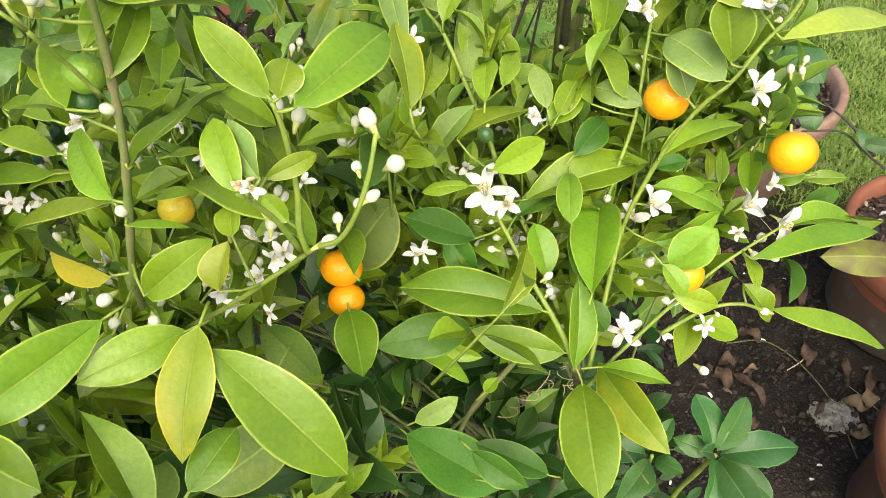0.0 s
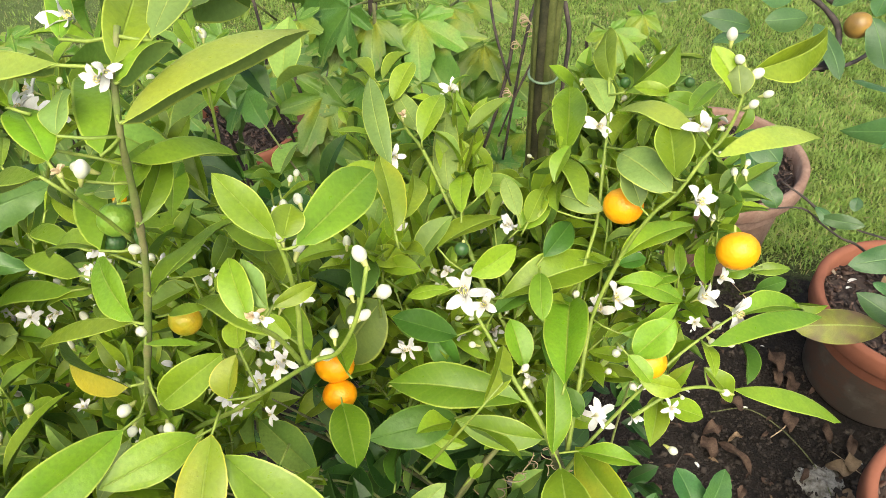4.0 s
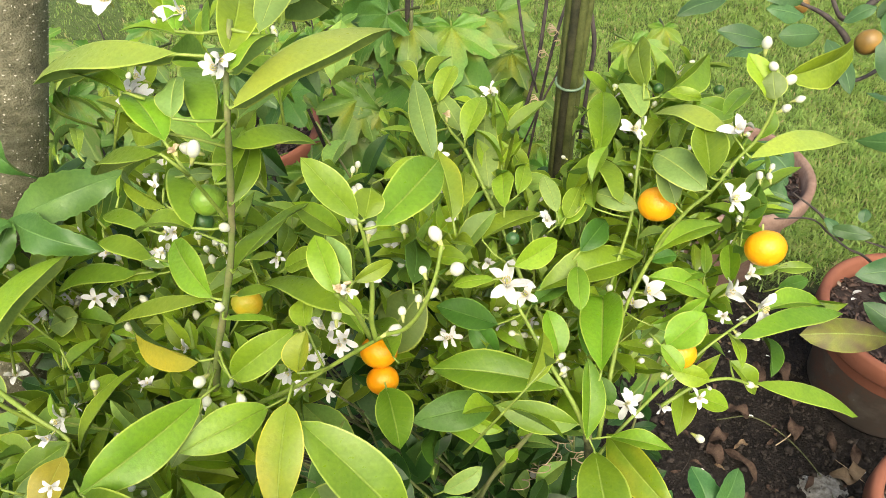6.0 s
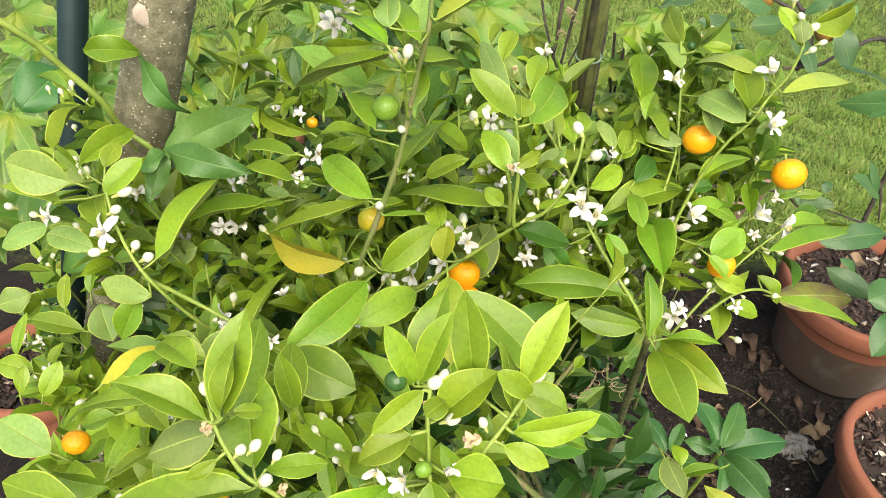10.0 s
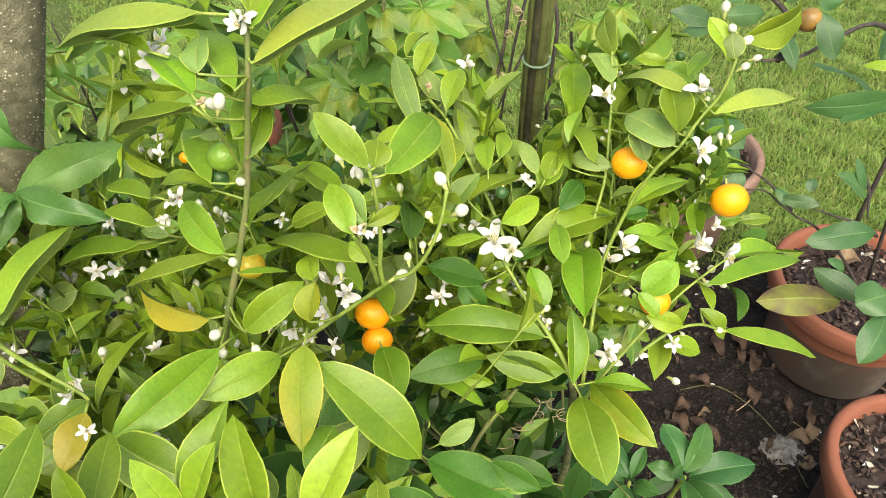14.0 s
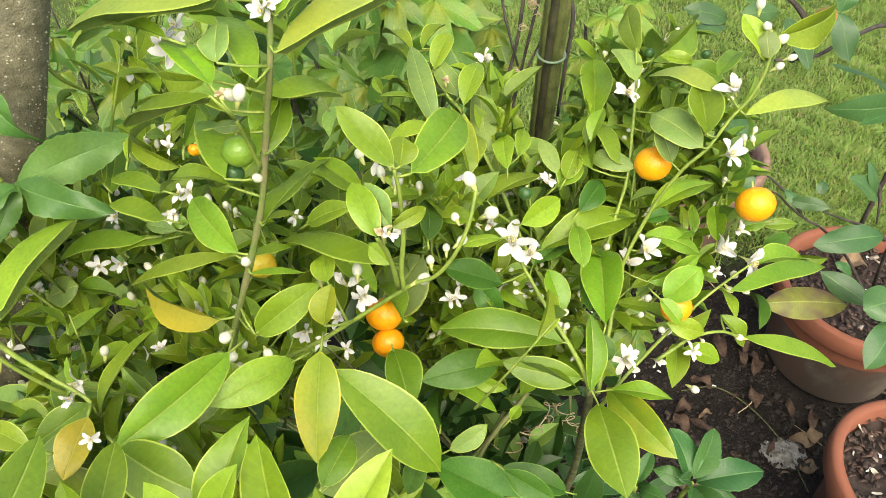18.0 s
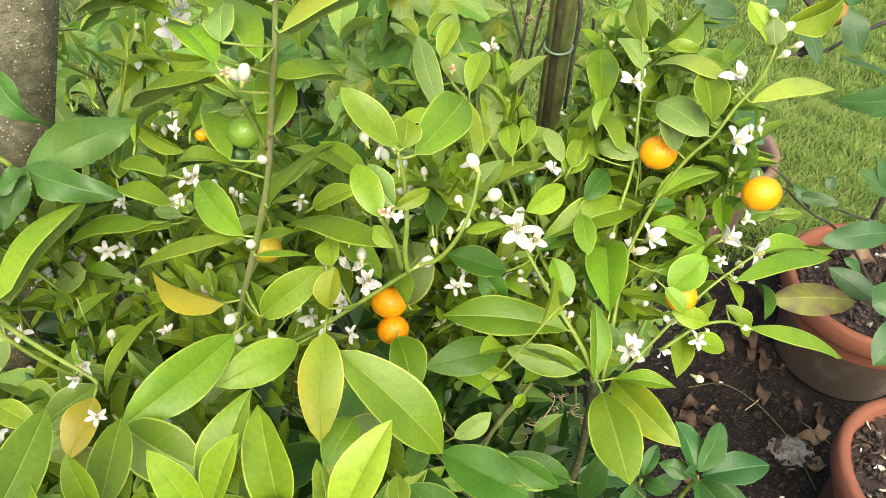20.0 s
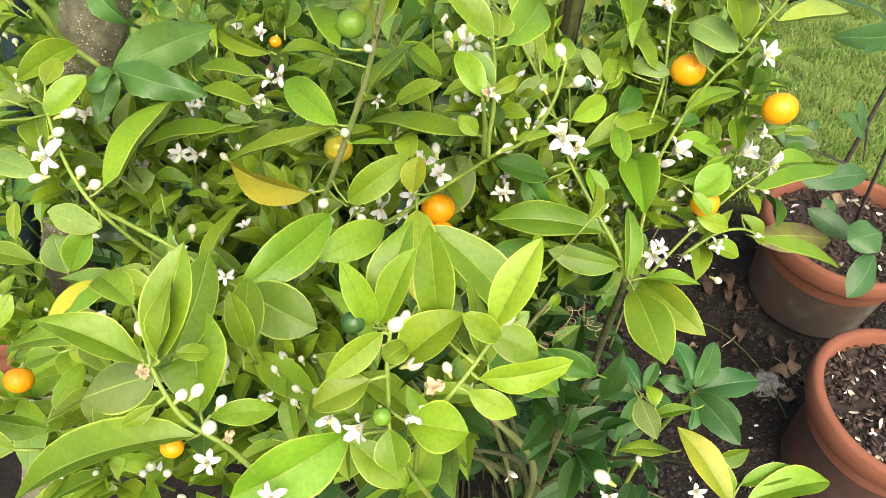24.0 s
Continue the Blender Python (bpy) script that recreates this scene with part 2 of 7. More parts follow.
POSTPAINT = plain("post_coating", (0.008, 0.020, 0.020), (0.014, 0.032, 0.031), 40, 0.45, 0.15)
CANE = plain("cane", (0.060, 0.078, 0.018), (0.15, 0.165, 0.050), 45, 0.55, 0.4)
CANE_DARK = plain("weathered_cane", (0.025, 0.027, 0.012), (0.085, 0.082, 0.036), 60, 0.65, 0.4)
TIE = plain("plastic_tie", (0.14, 0.22, 0.13), (0.20, 0.29, 0.18), 60, 0.35)
TENDRIL = plain("dry_tendril", (0.42, 0.30, 0.16), (0.56, 0.44, 0.28), 60, 0.7)
CHIP = [plain("bark_chip_dark", (0.022, 0.015, 0.012), (0.06, 0.042, 0.032), 80, 0.85, 0.5), plain("bark_chip_brown", (0.05, 0.030, 0.022), (0.11, 0.07, 0.05), 80, 0.85, 0.5),
        plain("bark_chip_pale", (0.26, 0.21, 0.15), (0.42, 0.36, 0.27), 80, 0.8, 0.4)]
DRYLEAF = plain("dry_leaf", (0.040, 0.025, 0.017), (0.115, 0.075, 0.050), 50, 0.8, 0.5, through=0.08, spec=0.2)
DRYLEAF_TAN = plain("tan_dry_leaf", (0.13, 0.085, 0.045), (0.27, 0.19, 0.11), 40, 0.75, 0.5, through=0.12, spec=0.2)
def grass_material():
    """Blades from deep green to straw, patch by patch and blade by blade."""
    m, t, p, out = nodes_of("grass_blade")
    rnd = t.nodes.new("ShaderNodeNewGeometry").outputs["Random Per Island"]
    patch = noise_of(t, 16.0, 5.0, 0.7)
    col = mixc(t, rnd, (0.150, 0.262, 0.045), (0.25, 0.37, 0.070))
    col = mixc(t, span(t, patch, 0.45, 0.62, 0.0, 0.6), col, (0.30, 0.37, 0.09))
    straw = span(t, calc(t, "FRACT", calc(t, "MULTIPLY", rnd, 13.7)), 0.92, 0.95)
    col = mixc(t, straw, col, (0.36, 0.31, 0.13))
    t.links.new(col, p.inputs["Base Color"])
    p.inputs["Roughness"].default_value, p.inputs["Specular IOR Level"].default_value = 0.5, 0.35
    tr = t.nodes.new("ShaderNodeBsdfTranslucent")
    t.links.new(col, tr.inputs[0])
    mix = add(t, "ShaderNodeMixShader", Fac=0.3)
    t.links.new(p.outputs[0], mix.inputs[1])
    t.links.new(tr.outputs[0], mix.inputs[2])
    t.links.new(mix.outputs[0], out.inputs[0])
    return m


GRASS = grass_material()
STONE = plain("weathered_mortar", (0.13, 0.115, 0.085), (0.38, 0.36, 0.31), 75, 0.9, 0.8, 0.006)


def ground_material():
    """Moist soil in the bed, turf and thatch beyond it."""
    m, t, p, out = nodes_of("soil_and_turf")
    co = t.nodes.new("ShaderNodeTexCoord")
    sep = t.nodes.new("ShaderNodeSeparateXYZ")
    t.links.new(co.outputs["Object"], sep.inputs[0])
    big, mid, fine = noise_of(t, 3.0, 5.0), noise_of(t, 22.0, 7.0, 0.7), noise_of(t, 170.0, 5.0, 0.7)
    soil = mixc(t, span(t, mid, 0.35, 0.68), (0.0085, 0.0063, 0.0046), (0.034, 0.0255, 0.0185))
    soil = mixc(t, calc(t, "MULTIPLY", span(t, fine, 0.5, 0.72), 0.6), soil, (0.068, 0.053, 0.039))
    soil = mixc(t, span(t, big, 0.56, 0.7), soil, (0.048, 0.038, 0.028))
    turf = mixc(t, span(t, mid, 0.35, 0.65), (0.085, 0.135, 0.028), (0.135, 0.19, 0.045))
    turf = mixc(t, span(t, fine, 0.5, 0.75), turf, (0.16, 0.16, 0.065))
    edge = calc(t, "ADD", calc(t, "ADD", sep.outputs[1], calc(t, "MULTIPLY", sep.outputs[0], 0.12)), calc(t, "MULTIPLY", mid, 0.5))
    t.links.new(mixc(t, span(t, edge, 1.55, 1.75), soil, turf), p.inputs["Base Color"])
    p.inputs["Roughness"].default_value, p.inputs["Specular IOR Level"].default_value = 0.85, 0.3
    bump_of(t, p, calc(t, "ADD", mid, calc(t, "MULTIPLY", fine, 0.5)), 1.0, 0.035)
    return m


GROUND = ground_material()

# ---- building blocks ----
UPV = Vector((-0.04, -0.62, 0.78))
AXIS_S = Vector((0, 0.73, 0.68))
AXIS_H = Vector((0, -0.68, 0.73))
rng = random.Random(7)


def mesh_of(name, bm, mats):
    me = bpy.data.meshes.new(name)
    bm.to_mesh(me)
    bm.free()
    for m in (mats if isinstance(mats, (list, tuple)) else [mats]):
        me.materials.append(m)
    for f in me.polygons:
        f.use_smooth = True
    return me


def part(name, bm, mats, parent, label=""):
    ob = new(name, mesh_of(name, bm, mats))
    ob.parent = parent
    return tagged(ob, label)


def thing(name, at, label, category, group="", kind=""):
    ob = new(name)
    ob.location = at
    return tagged(ob, label, category, group, kind)


def tube(bm, pts, r0, r1, sides=7, mat=0, knobby=0.0):
    """A tapered round rod through the points."""
    pts = [Vector(p) for p in pts]
    n = len(pts)
    total = sum((b - a).length for a, b in zip(pts, pts[1:])) or 1e-6
    prev, side, run = None, None, 0.0
    for i, p in enumerate(pts):
        d = (pts[min(i + 1, n - 1)] - pts[max(i - 1, 0)]).normalized()
        if side is None:
            side = d.orthogonal().normalized()
        side = (side - d * side.dot(d)).normalized()
        up = d.cross(side)
        if i:
            run += (p - pts[i - 1]).length
        r = r0 + (r1 - r0) * run / total
        r *= 1 + knobby * rng.uniform(-1, 1)
        ring = [bm.verts.new(p + (side * math.cos(a) + up * math.sin(a)) * r) for a in (2 * math.pi * k / sides for k in range(sides))]
        if prev:
            for k in range(sides):
                bm.faces.new((prev[k], prev[(k + 1) % sides], ring[(k + 1) % sides], ring[k])).material_index = mat
        else:
            bm.faces.new(ring[::-1]).material_index = mat
        prev = ring
    bm.faces.new(prev).material_index = mat


def smooth_line(pts, k=5):
    """A rounded line through the points."""
    pts = [Vector(p) for p in pts]
    ext = [pts[0] * 2 - pts[1]] + pts + [pts[-1] * 2 - pts[-2]]
    out = []
    for i in range(1, len(ext) - 2):
        a, b, c, d = ext[i - 1:i + 3]
        for j in range(k):
            u = j / k
            out.append(0.5 * (2 * b + (c - a) * u + (2 * a - 5 * b + 4 * c - d) * u * u + (3 * b - a - 3 * c + d) * u ** 3))
    return out + [pts[-1]]


def blade(bm, uvl, m, L, W, arc=0.06, fold=0.25, bend=0.0, wave=0.0, seed=0.0, mats=(0, 1), rows=10, shape=0.58, peak=0.5, teeth=0.0, thick=0.0006, tip=0.0, cup=0.0):
    """A leaf blade along +y under the pose m: an upper and a lower skin that meet at the margin."""
    us = (-1.0, -0.55, 0.0, 0.55, 1.0)
    top, low = [], []
    for i in range(rows + 1):
        v = i / rows
        w = math.sin(math.pi / 2 * v / peak) ** (shape * 1.2) if v < peak else max(0.0, math.cos(math.pi / 2 * (v - peak) / (1 - peak))) ** (shape * 1.25)
        w *= 0.5 * W
        if teeth and 0 < i < rows:
            w *= 1 + teeth * (1 if i % 2 else -1)
        ra, rb = [], []
        for u in us:
            z = arc * L * 4 * v * (1 - v) + fold * abs(u) * w * (1 - 0.3 * v) - tip * L * v ** 3
            z += wave * W * math.sin(v * 9 + seed + (1.7 if u > 0 else 0)) * u * u
            z -= cup * u * u * w
            p = Vector((u * w + bend * L * v * v, v * L, z))
            ra.append(bm.verts.new(m @ p))
            rb.append(ra[-1] if abs(u) == 1.0 or i in (0, rows) else bm.verts.new(m @ (p - Vector((0, 0, thick)))))
            if i in (0, rows):
                ra, rb = [ra[0]] * 5, [ra[0]] * 5
                break
        top.append(ra)
        low.append(rb)
    for i in range(rows):
        for k in range(4):
            for grid, mat, order in ((top, mats[0], 1), (low, mats[1], -1)):
                q = [(grid[i][k], us[k], i), (grid[i][k + 1], us[k + 1], i), (grid[i + 1][k + 1], us[k + 1], i + 1), (grid[i + 1][k], us[k], i + 1)]
                for tri in ((0, 1, 2), (0, 2, 3)) if k < 2 else ((0, 1, 3), (1, 2, 3)):
                    c = [q[n] for n in tri][::order]
                    if len({x[0] for x in c}) < 3:
                        continue
                    f = bm.faces.new([x[0] for x in c])
                    f.material_index = mat
                    for loop, x in zip(f.loops, c):
                        loop[uvl].uv = (x[1] * 0.5 + 0.5, x[2] / rows)
    # a crease along the midrib and a crisp margin
    for i in range(rows):
        for grid, k in ((top, 0), (top, 2), (top, 4), (low, 2)):
            e = bm.edges.get((grid[i][k], grid[i + 1][k])) if grid[i][k] != grid[i + 1][k] else None
            if e:
                e.smooth = False


def leaf_pose(base, tip, normal, roll=0.0):
    y = (Vector(tip) - Vector(base)).normalized()
    z = Vector(normal) - y * Vector(normal).dot(y)
    z = z.normalized() if z.length > 1e-4 else y.orthogonal().normalized()
    x = y.cross(z)
    m = Matrix((x, y, z)).transposed().to_4x4()
    m.translation = base
    return m @ pose(0, 0, 0, 0, roll, 0)


# ---- ground ----
def build_ground():
    bm = bmesh.new()
    xs = [-60, -20, -8, -4] + [-2.5 + 0.06 * i for i in range(92)] + [4, 8, 20, 60]
    ys = [-60, -20, -6, -2] + [-0.6 + 0.06 * i for i in range(76)] + [5, 8, 20, 60]
    grid = []
    for y in ys:
        row = []
        for x in xs:
            z = 0.02 * noise.noise(Vector((x * 2.2, y * 2.2, 0))) + 0.012 * noise.noise(Vector((x * 9, y * 9, 3)))
            row.append(bm.verts.new((x, y, z - 0.012 if max(abs(x), abs(y)) < 6 else -0.012)))
        grid.append(row)
    for j in range(len(ys) - 1):
        for i in range(len(xs) - 1):
            bm.faces.new((grid[j][i], grid[j][i + 1], grid[j + 1][i + 1], grid[j + 1][i]))
    ob = new("ground", mesh_of("ground", bm, GROUND))
    tagged(ob, "dark moist garden soil that runs into a green lawn", "ground", "", "structure")


def ground_z(x, y):
    return 0.02 * noise.noise(Vector((x * 2.2, y * 2.2, 0))) + 0.012 * noise.noise(Vector((x * 9, y * 9, 3))) - 0.012


build_ground()


def build_grass():
    r = random.Random(3)
    verts, faces = [], []
    for _ in range(330000):
        if r.random() < 0.72:
            y = 1.0 + 2.3 * r.random() ** 1.25
            x = r.uniform(-0.85, 1.05) * (1.0 + 0.45 * (y - 1.0)) + 0.15
        else:
            x, y = r.gauss(0.2, 1.7), 1.2 + abs(r.gauss(0, 1.7))
        if y + 0.12 * x + 0.08 * noise.noise(Vector((x * 5, y * 5, 0))) < 1.46 + r.uniform(-0.12, 0.1):
            continue
        z, a, h, w = ground_z(x, y), r.uniform(0, 6.283), r.uniform(0.008, 0.021), r.uniform(0.0010, 0.0024)
        h *= 1 + 0.9 * noise.noise(Vector((x * 14, y * 14, 5)))
        lean = r.uniform(0.1, 1.6) * h
        c, s = math.cos(a), math.sin(a)
        n = len(verts)
        verts += [(x - s * w, y + c * w, z), (x + s * w, y - c * w, z), (x + c * lean * 0.45 + s * w * 0.8, y + s * lean * 0.45 - c * w * 0.8, z + h * 0.7),
                  (x + c * lean * 0.45 - s * w * 0.8, y + s * lean * 0.45 + c * w * 0.8, z + h * 0.7), (x + c * lean, y + s * lean, z + h * 0.95)]
        faces += [(n, n + 1, n + 2, n + 3), (n + 3, n + 2, n + 4)]
    me = bpy.data.meshes.new("grass")
    me.from_pydata(verts, [], faces)
    me.uv_layers.new(name="UVMap")
    me.materials.append(GRASS)
    tagged(new("grass", me), "short green lawn grass beyond the flower bed", "grass", "", "stuff")


build_grass()

# ---- calamondin bush ----
bush = thing("calamondin_bush", (0.12, 0.42, 0.0), "leafy calamondin bush with orange fruit, white blossom and buds", "fruit bush")
STEMS = []
LEAVES = []
SHOWN = []


def stem(pts, r0, r1, owner=None, mat=None, keep=True, name="branch"):
    line = smooth_line(pts)
    owner = owner or bush
    if keep:
        STEMS.extend(line)
    bm = bmesh.new()
    o = owner.location
    if owner == bush:
        r0, r1 = r0 * 0.78, r1 * 0.78
    tube(bm, [p - o for p in line], r0, r1, 7, 0, 0.16 if mat in (BARK, OLD_STEM) else 0.06)
    return part(name, bm, mat or (STEM if r1 < 0.0025 else BARK), owner)


def near_stem(p):
    p = Vector(p)
    return min(STEMS, key=lambda q: (q - p).length_squared)


def lf(base, tip, width, arc, flip, kind, owner=None, stalk=True, normal=None, **shape):
    """One leaf with its stalk, from its base to its tip; flip shows the lower side."""
    owner = owner or bush
    base, tip = Vector(base), Vector(tip)
    L = (tip - base).length
    axis = (tip - base).normalized()
    facing = normal or UPV
    arched = flip and width < 0.45 * L and abs(axis.dot(AXIS_S)) < 0.80
    if arched:
        # a drooping leaf, folded down along its midrib like a roof
        m = leaf_pose(base, tip, facing)
        lift = m.to_3x3() @ Vector((1.0, 0.0, 0.0))
        m = m @ pose(0, 0, 0, 0, (1 if lift.z > 0 else -1) * rng.uniform(64, 80), 0)
        steep = rng.uniform(0.85, 1.25)
        shape = dict(dict(fold=-steep, cup=0.0, wave=0.03, tip=0.02), **shape)
        arc, width, flip = 0.62 * width / L, 2.15 * width / math.sqrt(1 + steep * steep), 0
    else:
        m = leaf_pose(base, tip, facing * (-1 if flip else 1))
        true = max(width, L * rng.uniform(0.34, 0.42))
        turned = min(48.0, math.degrees(math.acos(width / true)))
        if turned < 12 or flip:
            roll = rng.uniform(-22, 22)
        else:
            lift = m.to_3x3() @ Vector((1.0, 0.0, 0.0))
            roll = turned * (1 if lift.z > 0 else -1) * (1 if rng.random() < 0.8 else -1)
            width = width / math.cos(radians(turned))
        m = m @ pose(0, 0, 0, 0, roll, 0)
    LEAVES.append((base + tip) / 2)
    bm = bmesh.new()
    uvl = bm.loops.layers.uv.new("UVMap")
    s = dict(cup=rng.uniform(0.0, 0.5) * (-1 if flip else 1), fold=rng.uniform(0.40, 1.05) * (-0.5 if flip else 1), bend=rng.uniform(-0.05, 0.05), wave=rng.uniform(0.03, 0.085), seed=rng.uniform(0, 6), tip=rng.uniform(0.0, 0.10), shape=rng.uniform(0.50, 0.66), peak=rng.uniform(0.45, 0.56))
    s.update(shape)
    blade(bm, uvl, Matrix.Identity(4), L, width * 0.95, -arc if flip else arc, **s)
    if stalk:
        q = near_stem(base)
        if (q - base).length > 0.032:
            q = base - axis * 0.010 - AXIS_H * 0.007
        inv = m.inverted()
        q = inv @ q
        tube(bm, [q, q * 0.5 + Vector((0, -0.12, -0.05)) * q.length * 0.5, (0, 0, 0), (0, L * 0.06, -0.0004)], 0.0009, 0.0007, 5, 2)
    ob = part("leaf", bm, [TOP[kind], UNDER_DULL if kind in "dvl" else UNDER, STEM], owner)
    ob.matrix_basis = Matrix.Translation(-owner.location) @ m
    return ob


# -- stems
stem([(-0.112, 0.253, 1.300), (-0.114, 0.239, 1.286), (-0.117, 0.231, 1.264), (-0.123, 0.234, 1.238), (-0.129, 0.235, 1.210), (-0.136, 0.233, 1.179), (-0.150, 0.233, 1.136), (-0.166, 0.235, 1.090), (-0.185, 0.248, 1.028)], 0.0018, 0.0034, mat=OLD_STEM)  # S1
stem([(-0.131, 0.207, 1.253), (-0.131, 0.217, 1.234), (-0.130, 0.227, 1.210)], 0.0011, 0.0013)  # S1b
stem([(-0.025, 0.213, 1.202), (-0.029, 0.205, 1.187), (-0.036, 0.202, 1.169), (-0.046, 0.205, 1.150), (-0.058, 0.209, 1.140), (-0.077, 0.216, 1.117), (-0.098, 0.222, 1.093), (-0.122, 0.227, 1.068), (-0.158, 0.243, 1.026), (-0.191, 0.258, 0.981)], 0.0013, 0.0023)  # S2
stem([(-0.065, 0.225, 1.208), (-0.063, 0.223, 1.195), (-0.062, 0.217, 1.169), (-0.064, 0.212, 1.149), (-0.063, 0.211, 1.134)], 0.0014, 0.002)  # S2b
stem([(-0.074, 0.189, 1.196), (-0.069, 0.202, 1.167), (-0.066, 0.212, 1.134)], 0.0014, 0.002)  # S2c
stem([(0.019, 0.341, 1.057), (0.023, 0.325, 1.039), (0.034, 0.312, 1.020), (0.048, 0.293, 1.001), (0.067, 0.271, 0.975), (0.077, 0.258, 0.954)], 0.0013, 0.003)  # S3
stem([(0.217, 0.334, 1.007), (0.198, 0.324, 1.002), (0.173, 0.311, 0.992), (0.146, 0.297, 0.971), (0.126, 0.288, 0.947), (0.104, 0.273, 0.931), (0.087, 0.263, 0.905)], 0.0012, 0.0022)  # S4
stem([(0.193, 0.385, 1.190), (0.192, 0.370, 1.173), (0.186, 0.365, 1.149), (0.174, 0.362, 1.131), (0.161, 0.356, 1.110), (0.148, 0.355, 1.094), (0.136, 0.354, 1.070), (0.126, 0.352, 1.040), (0.113, 0.341, 1.000), (0.103, 0.312, 0.963), (0.092, 0.276, 0.919)], 0.0013, 0.0026)  # S5
stem([(-0.027, 0.522, 1.114), (-0.025, 0.473, 1.094), (-0.010, 0.448, 1.084), (0.008, 0.410, 1.062), (0.018, 0.393, 1.046), (0.033, 0.363, 1.016), (0.054, 0.339, 0.979), (0.073, 0.316, 0.930)], 0.0015, 0.0028)  # S6
stem([(0.133, 0.468, 1.128), (0.130, 0.441, 1.108), (0.124, 0.414, 1.088), (0.118, 0.386, 1.059), (0.108, 0.368, 1.026), (0.100, 0.352, 0.996)], 0.0013, 0.002)  # S7
stem([(-0.339, 0.266, 1.141), (-0.332, 0.246, 1.121), (-0.314, 0.219, 1.104), (-0.295, 0.214, 1.070), (-0.277, 0.219, 1.034), (-0.259, 0.231, 0.989), (-0.230, 0.250, 0.909)], 0.0015, 0.0022)  # S8
stem([(-0.128, 0.045, 1.192), (-0.130, 0.035, 1.183), (-0.130, 0.028, 1.169), (-0.130, 0.022, 1.151), (-0.120, 0.022, 1.105), (-0.097, 0.030, 1.020)], 0.0012, 0.002)  # S9
stem([(-0.085, 0.041, 1.191), (-0.097, 0.030, 1.181), (-0.106, 0.023, 1.173), (-0.117, 0.022, 1.145), (-0.119, 0.023, 1.105)], 0.0012, 0.002)  # S10
stem([(-0.219, 0.032, 1.193), (-0.215, 0.025, 1.187), (-0.208, 0.018, 1.175), (-0.194, 0.012, 1.164), (-0.183, 0.010, 1.137), (-0.167, 0.012, 1.086)], 0.0012, 0.002)  # S11
stem([(-0.251, 0.193, 1.066), (-0.256, 0.196, 1.071), (-0.275, 0.205, 1.079), (-0.303, 0.223, 1.081), (-0.327, 0.245, 1.072)], 0.0016, 0.0025)  # S13
stem([(0.217, 0.307, 0.945), (0.196, 0.306, 0.956), (0.170, 0.301, 0.956), (0.141, 0.290, 0.943)], 0.0016, 0.0022)  # S14
stem([(0.135, 0.086, 0.878), (0.123, 0.089, 0.839), (0.120, 0.113, 0.765)], 0.0016, 0.0024)  # S15
# the trunk and main limbs under the crown
stem([(0.077, 0.258, 0.954), (0.088, 0.280, 0.890), (0.102, 0.310, 0.800), (0.113, 0.335, 0.661), (0.105, 0.350, 0.500), (0.112, 0.390, 0.200), (0.12, 0.42, -0.02)], 0.0042, 0.0115, mat=BARK, name="trunk")
stem([(0.100, 0.338, 0.930), (0.073, 0.345, 0.872), (0.040, 0.326, 0.835), (0.002, 0.298, 0.795), (-0.010, 0.310, 0.66), (0.04, 0.36, 0.40), (0.10, 0.41, 0.08)], 0.0026, 0.0065, mat=OLD_STEM, name="limb")
stem([(0.060, 0.385, 0.800), (0.045, 0.380, 0.762), (0.012, 0.350, 0.715), (-0.022, 0.335, 0.670), (-0.02, 0.35, 0.50), (0.05, 0.39, 0.25)], 0.0020, 0.0055, mat=OLD_STEM, name="limb")
stem([(-0.075, 0.275, 0.790), (-0.040, 0.290, 0.705), (-0.007, 0.283, 0.662), (0.035, 0.270, 0.605), (0.075, 0.320, 0.40), (0.11, 0.41, 0.05)], 0.0045, 0.009, mat=OLD_STEM, name="limb")
for top in ((-0.187, 0.290, 1.03), (-0.13, 0.30, 0.97), (-0.14, 0.05, 1.07), (-0.22, 0.28, 0.95), (-0.26, 0.10, 1.0), (0.17, 0.15, 0.80), (0.06, 0.36, 0.88)):
    a, b = Vector((0.12, 0.42, 0.10)), Vector(top)
    mid1 = a.lerp(b, 0.35) + Vector((0.03, 0.05, -0.02))
    mid2 = a.lerp(b, 0.7) + Vector((0.02, 0.03, 0.0))
    stem([b, mid2, mid1, a, (0.12, 0.42, -0.02)], 0.0009, 0.009, mat=BARK, name="limb")

# -- leaves
lf((-0.140, 0.215, 1.265), (-0.167, 0.254, 1.269), 0.015, .06, 0, "g")
lf((-0.138, 0.225, 1.270), (-0.137, 0.246, 1.277), 0.017, .1, 1, "y")
lf((-0.122, 0.220, 1.263), (-0.143, 0.280, 1.262), 0.016, .08, 1, "g")
lf((-0.138, 0.204, 1.267), (-0.200, 0.248, 1.225), 0.012, .14, 1, "g")
lf((-0.125, 0.244, 1.241), (-0.094, 0.285, 1.213), 0.016, .2, 1, "y")
lf((-0.128, 0.232, 1.214), (-0.118, 0.275, 1.229), 0.009, .05, 0, "g")
lf((-0.150, 0.231, 1.201), (-0.169, 0.281, 1.204), 0.017, .06, 1, "g")
lf((-0.137, 0.230, 1.169), (-0.106, 0.285, 1.170), 0.016, .05, 0, "g")
lf((-0.152, 0.242, 1.187), (-0.196, 0.255, 1.177), 0.011, .15, 0, "g")
lf((-0.155, 0.235, 1.144), (-0.190, 0.282, 1.147), 0.024, .05, 0, "g")
lf((-0.158, 0.238, 1.140), (-0.231, 0.255, 1.103), 0.013, .1, 1, "y")
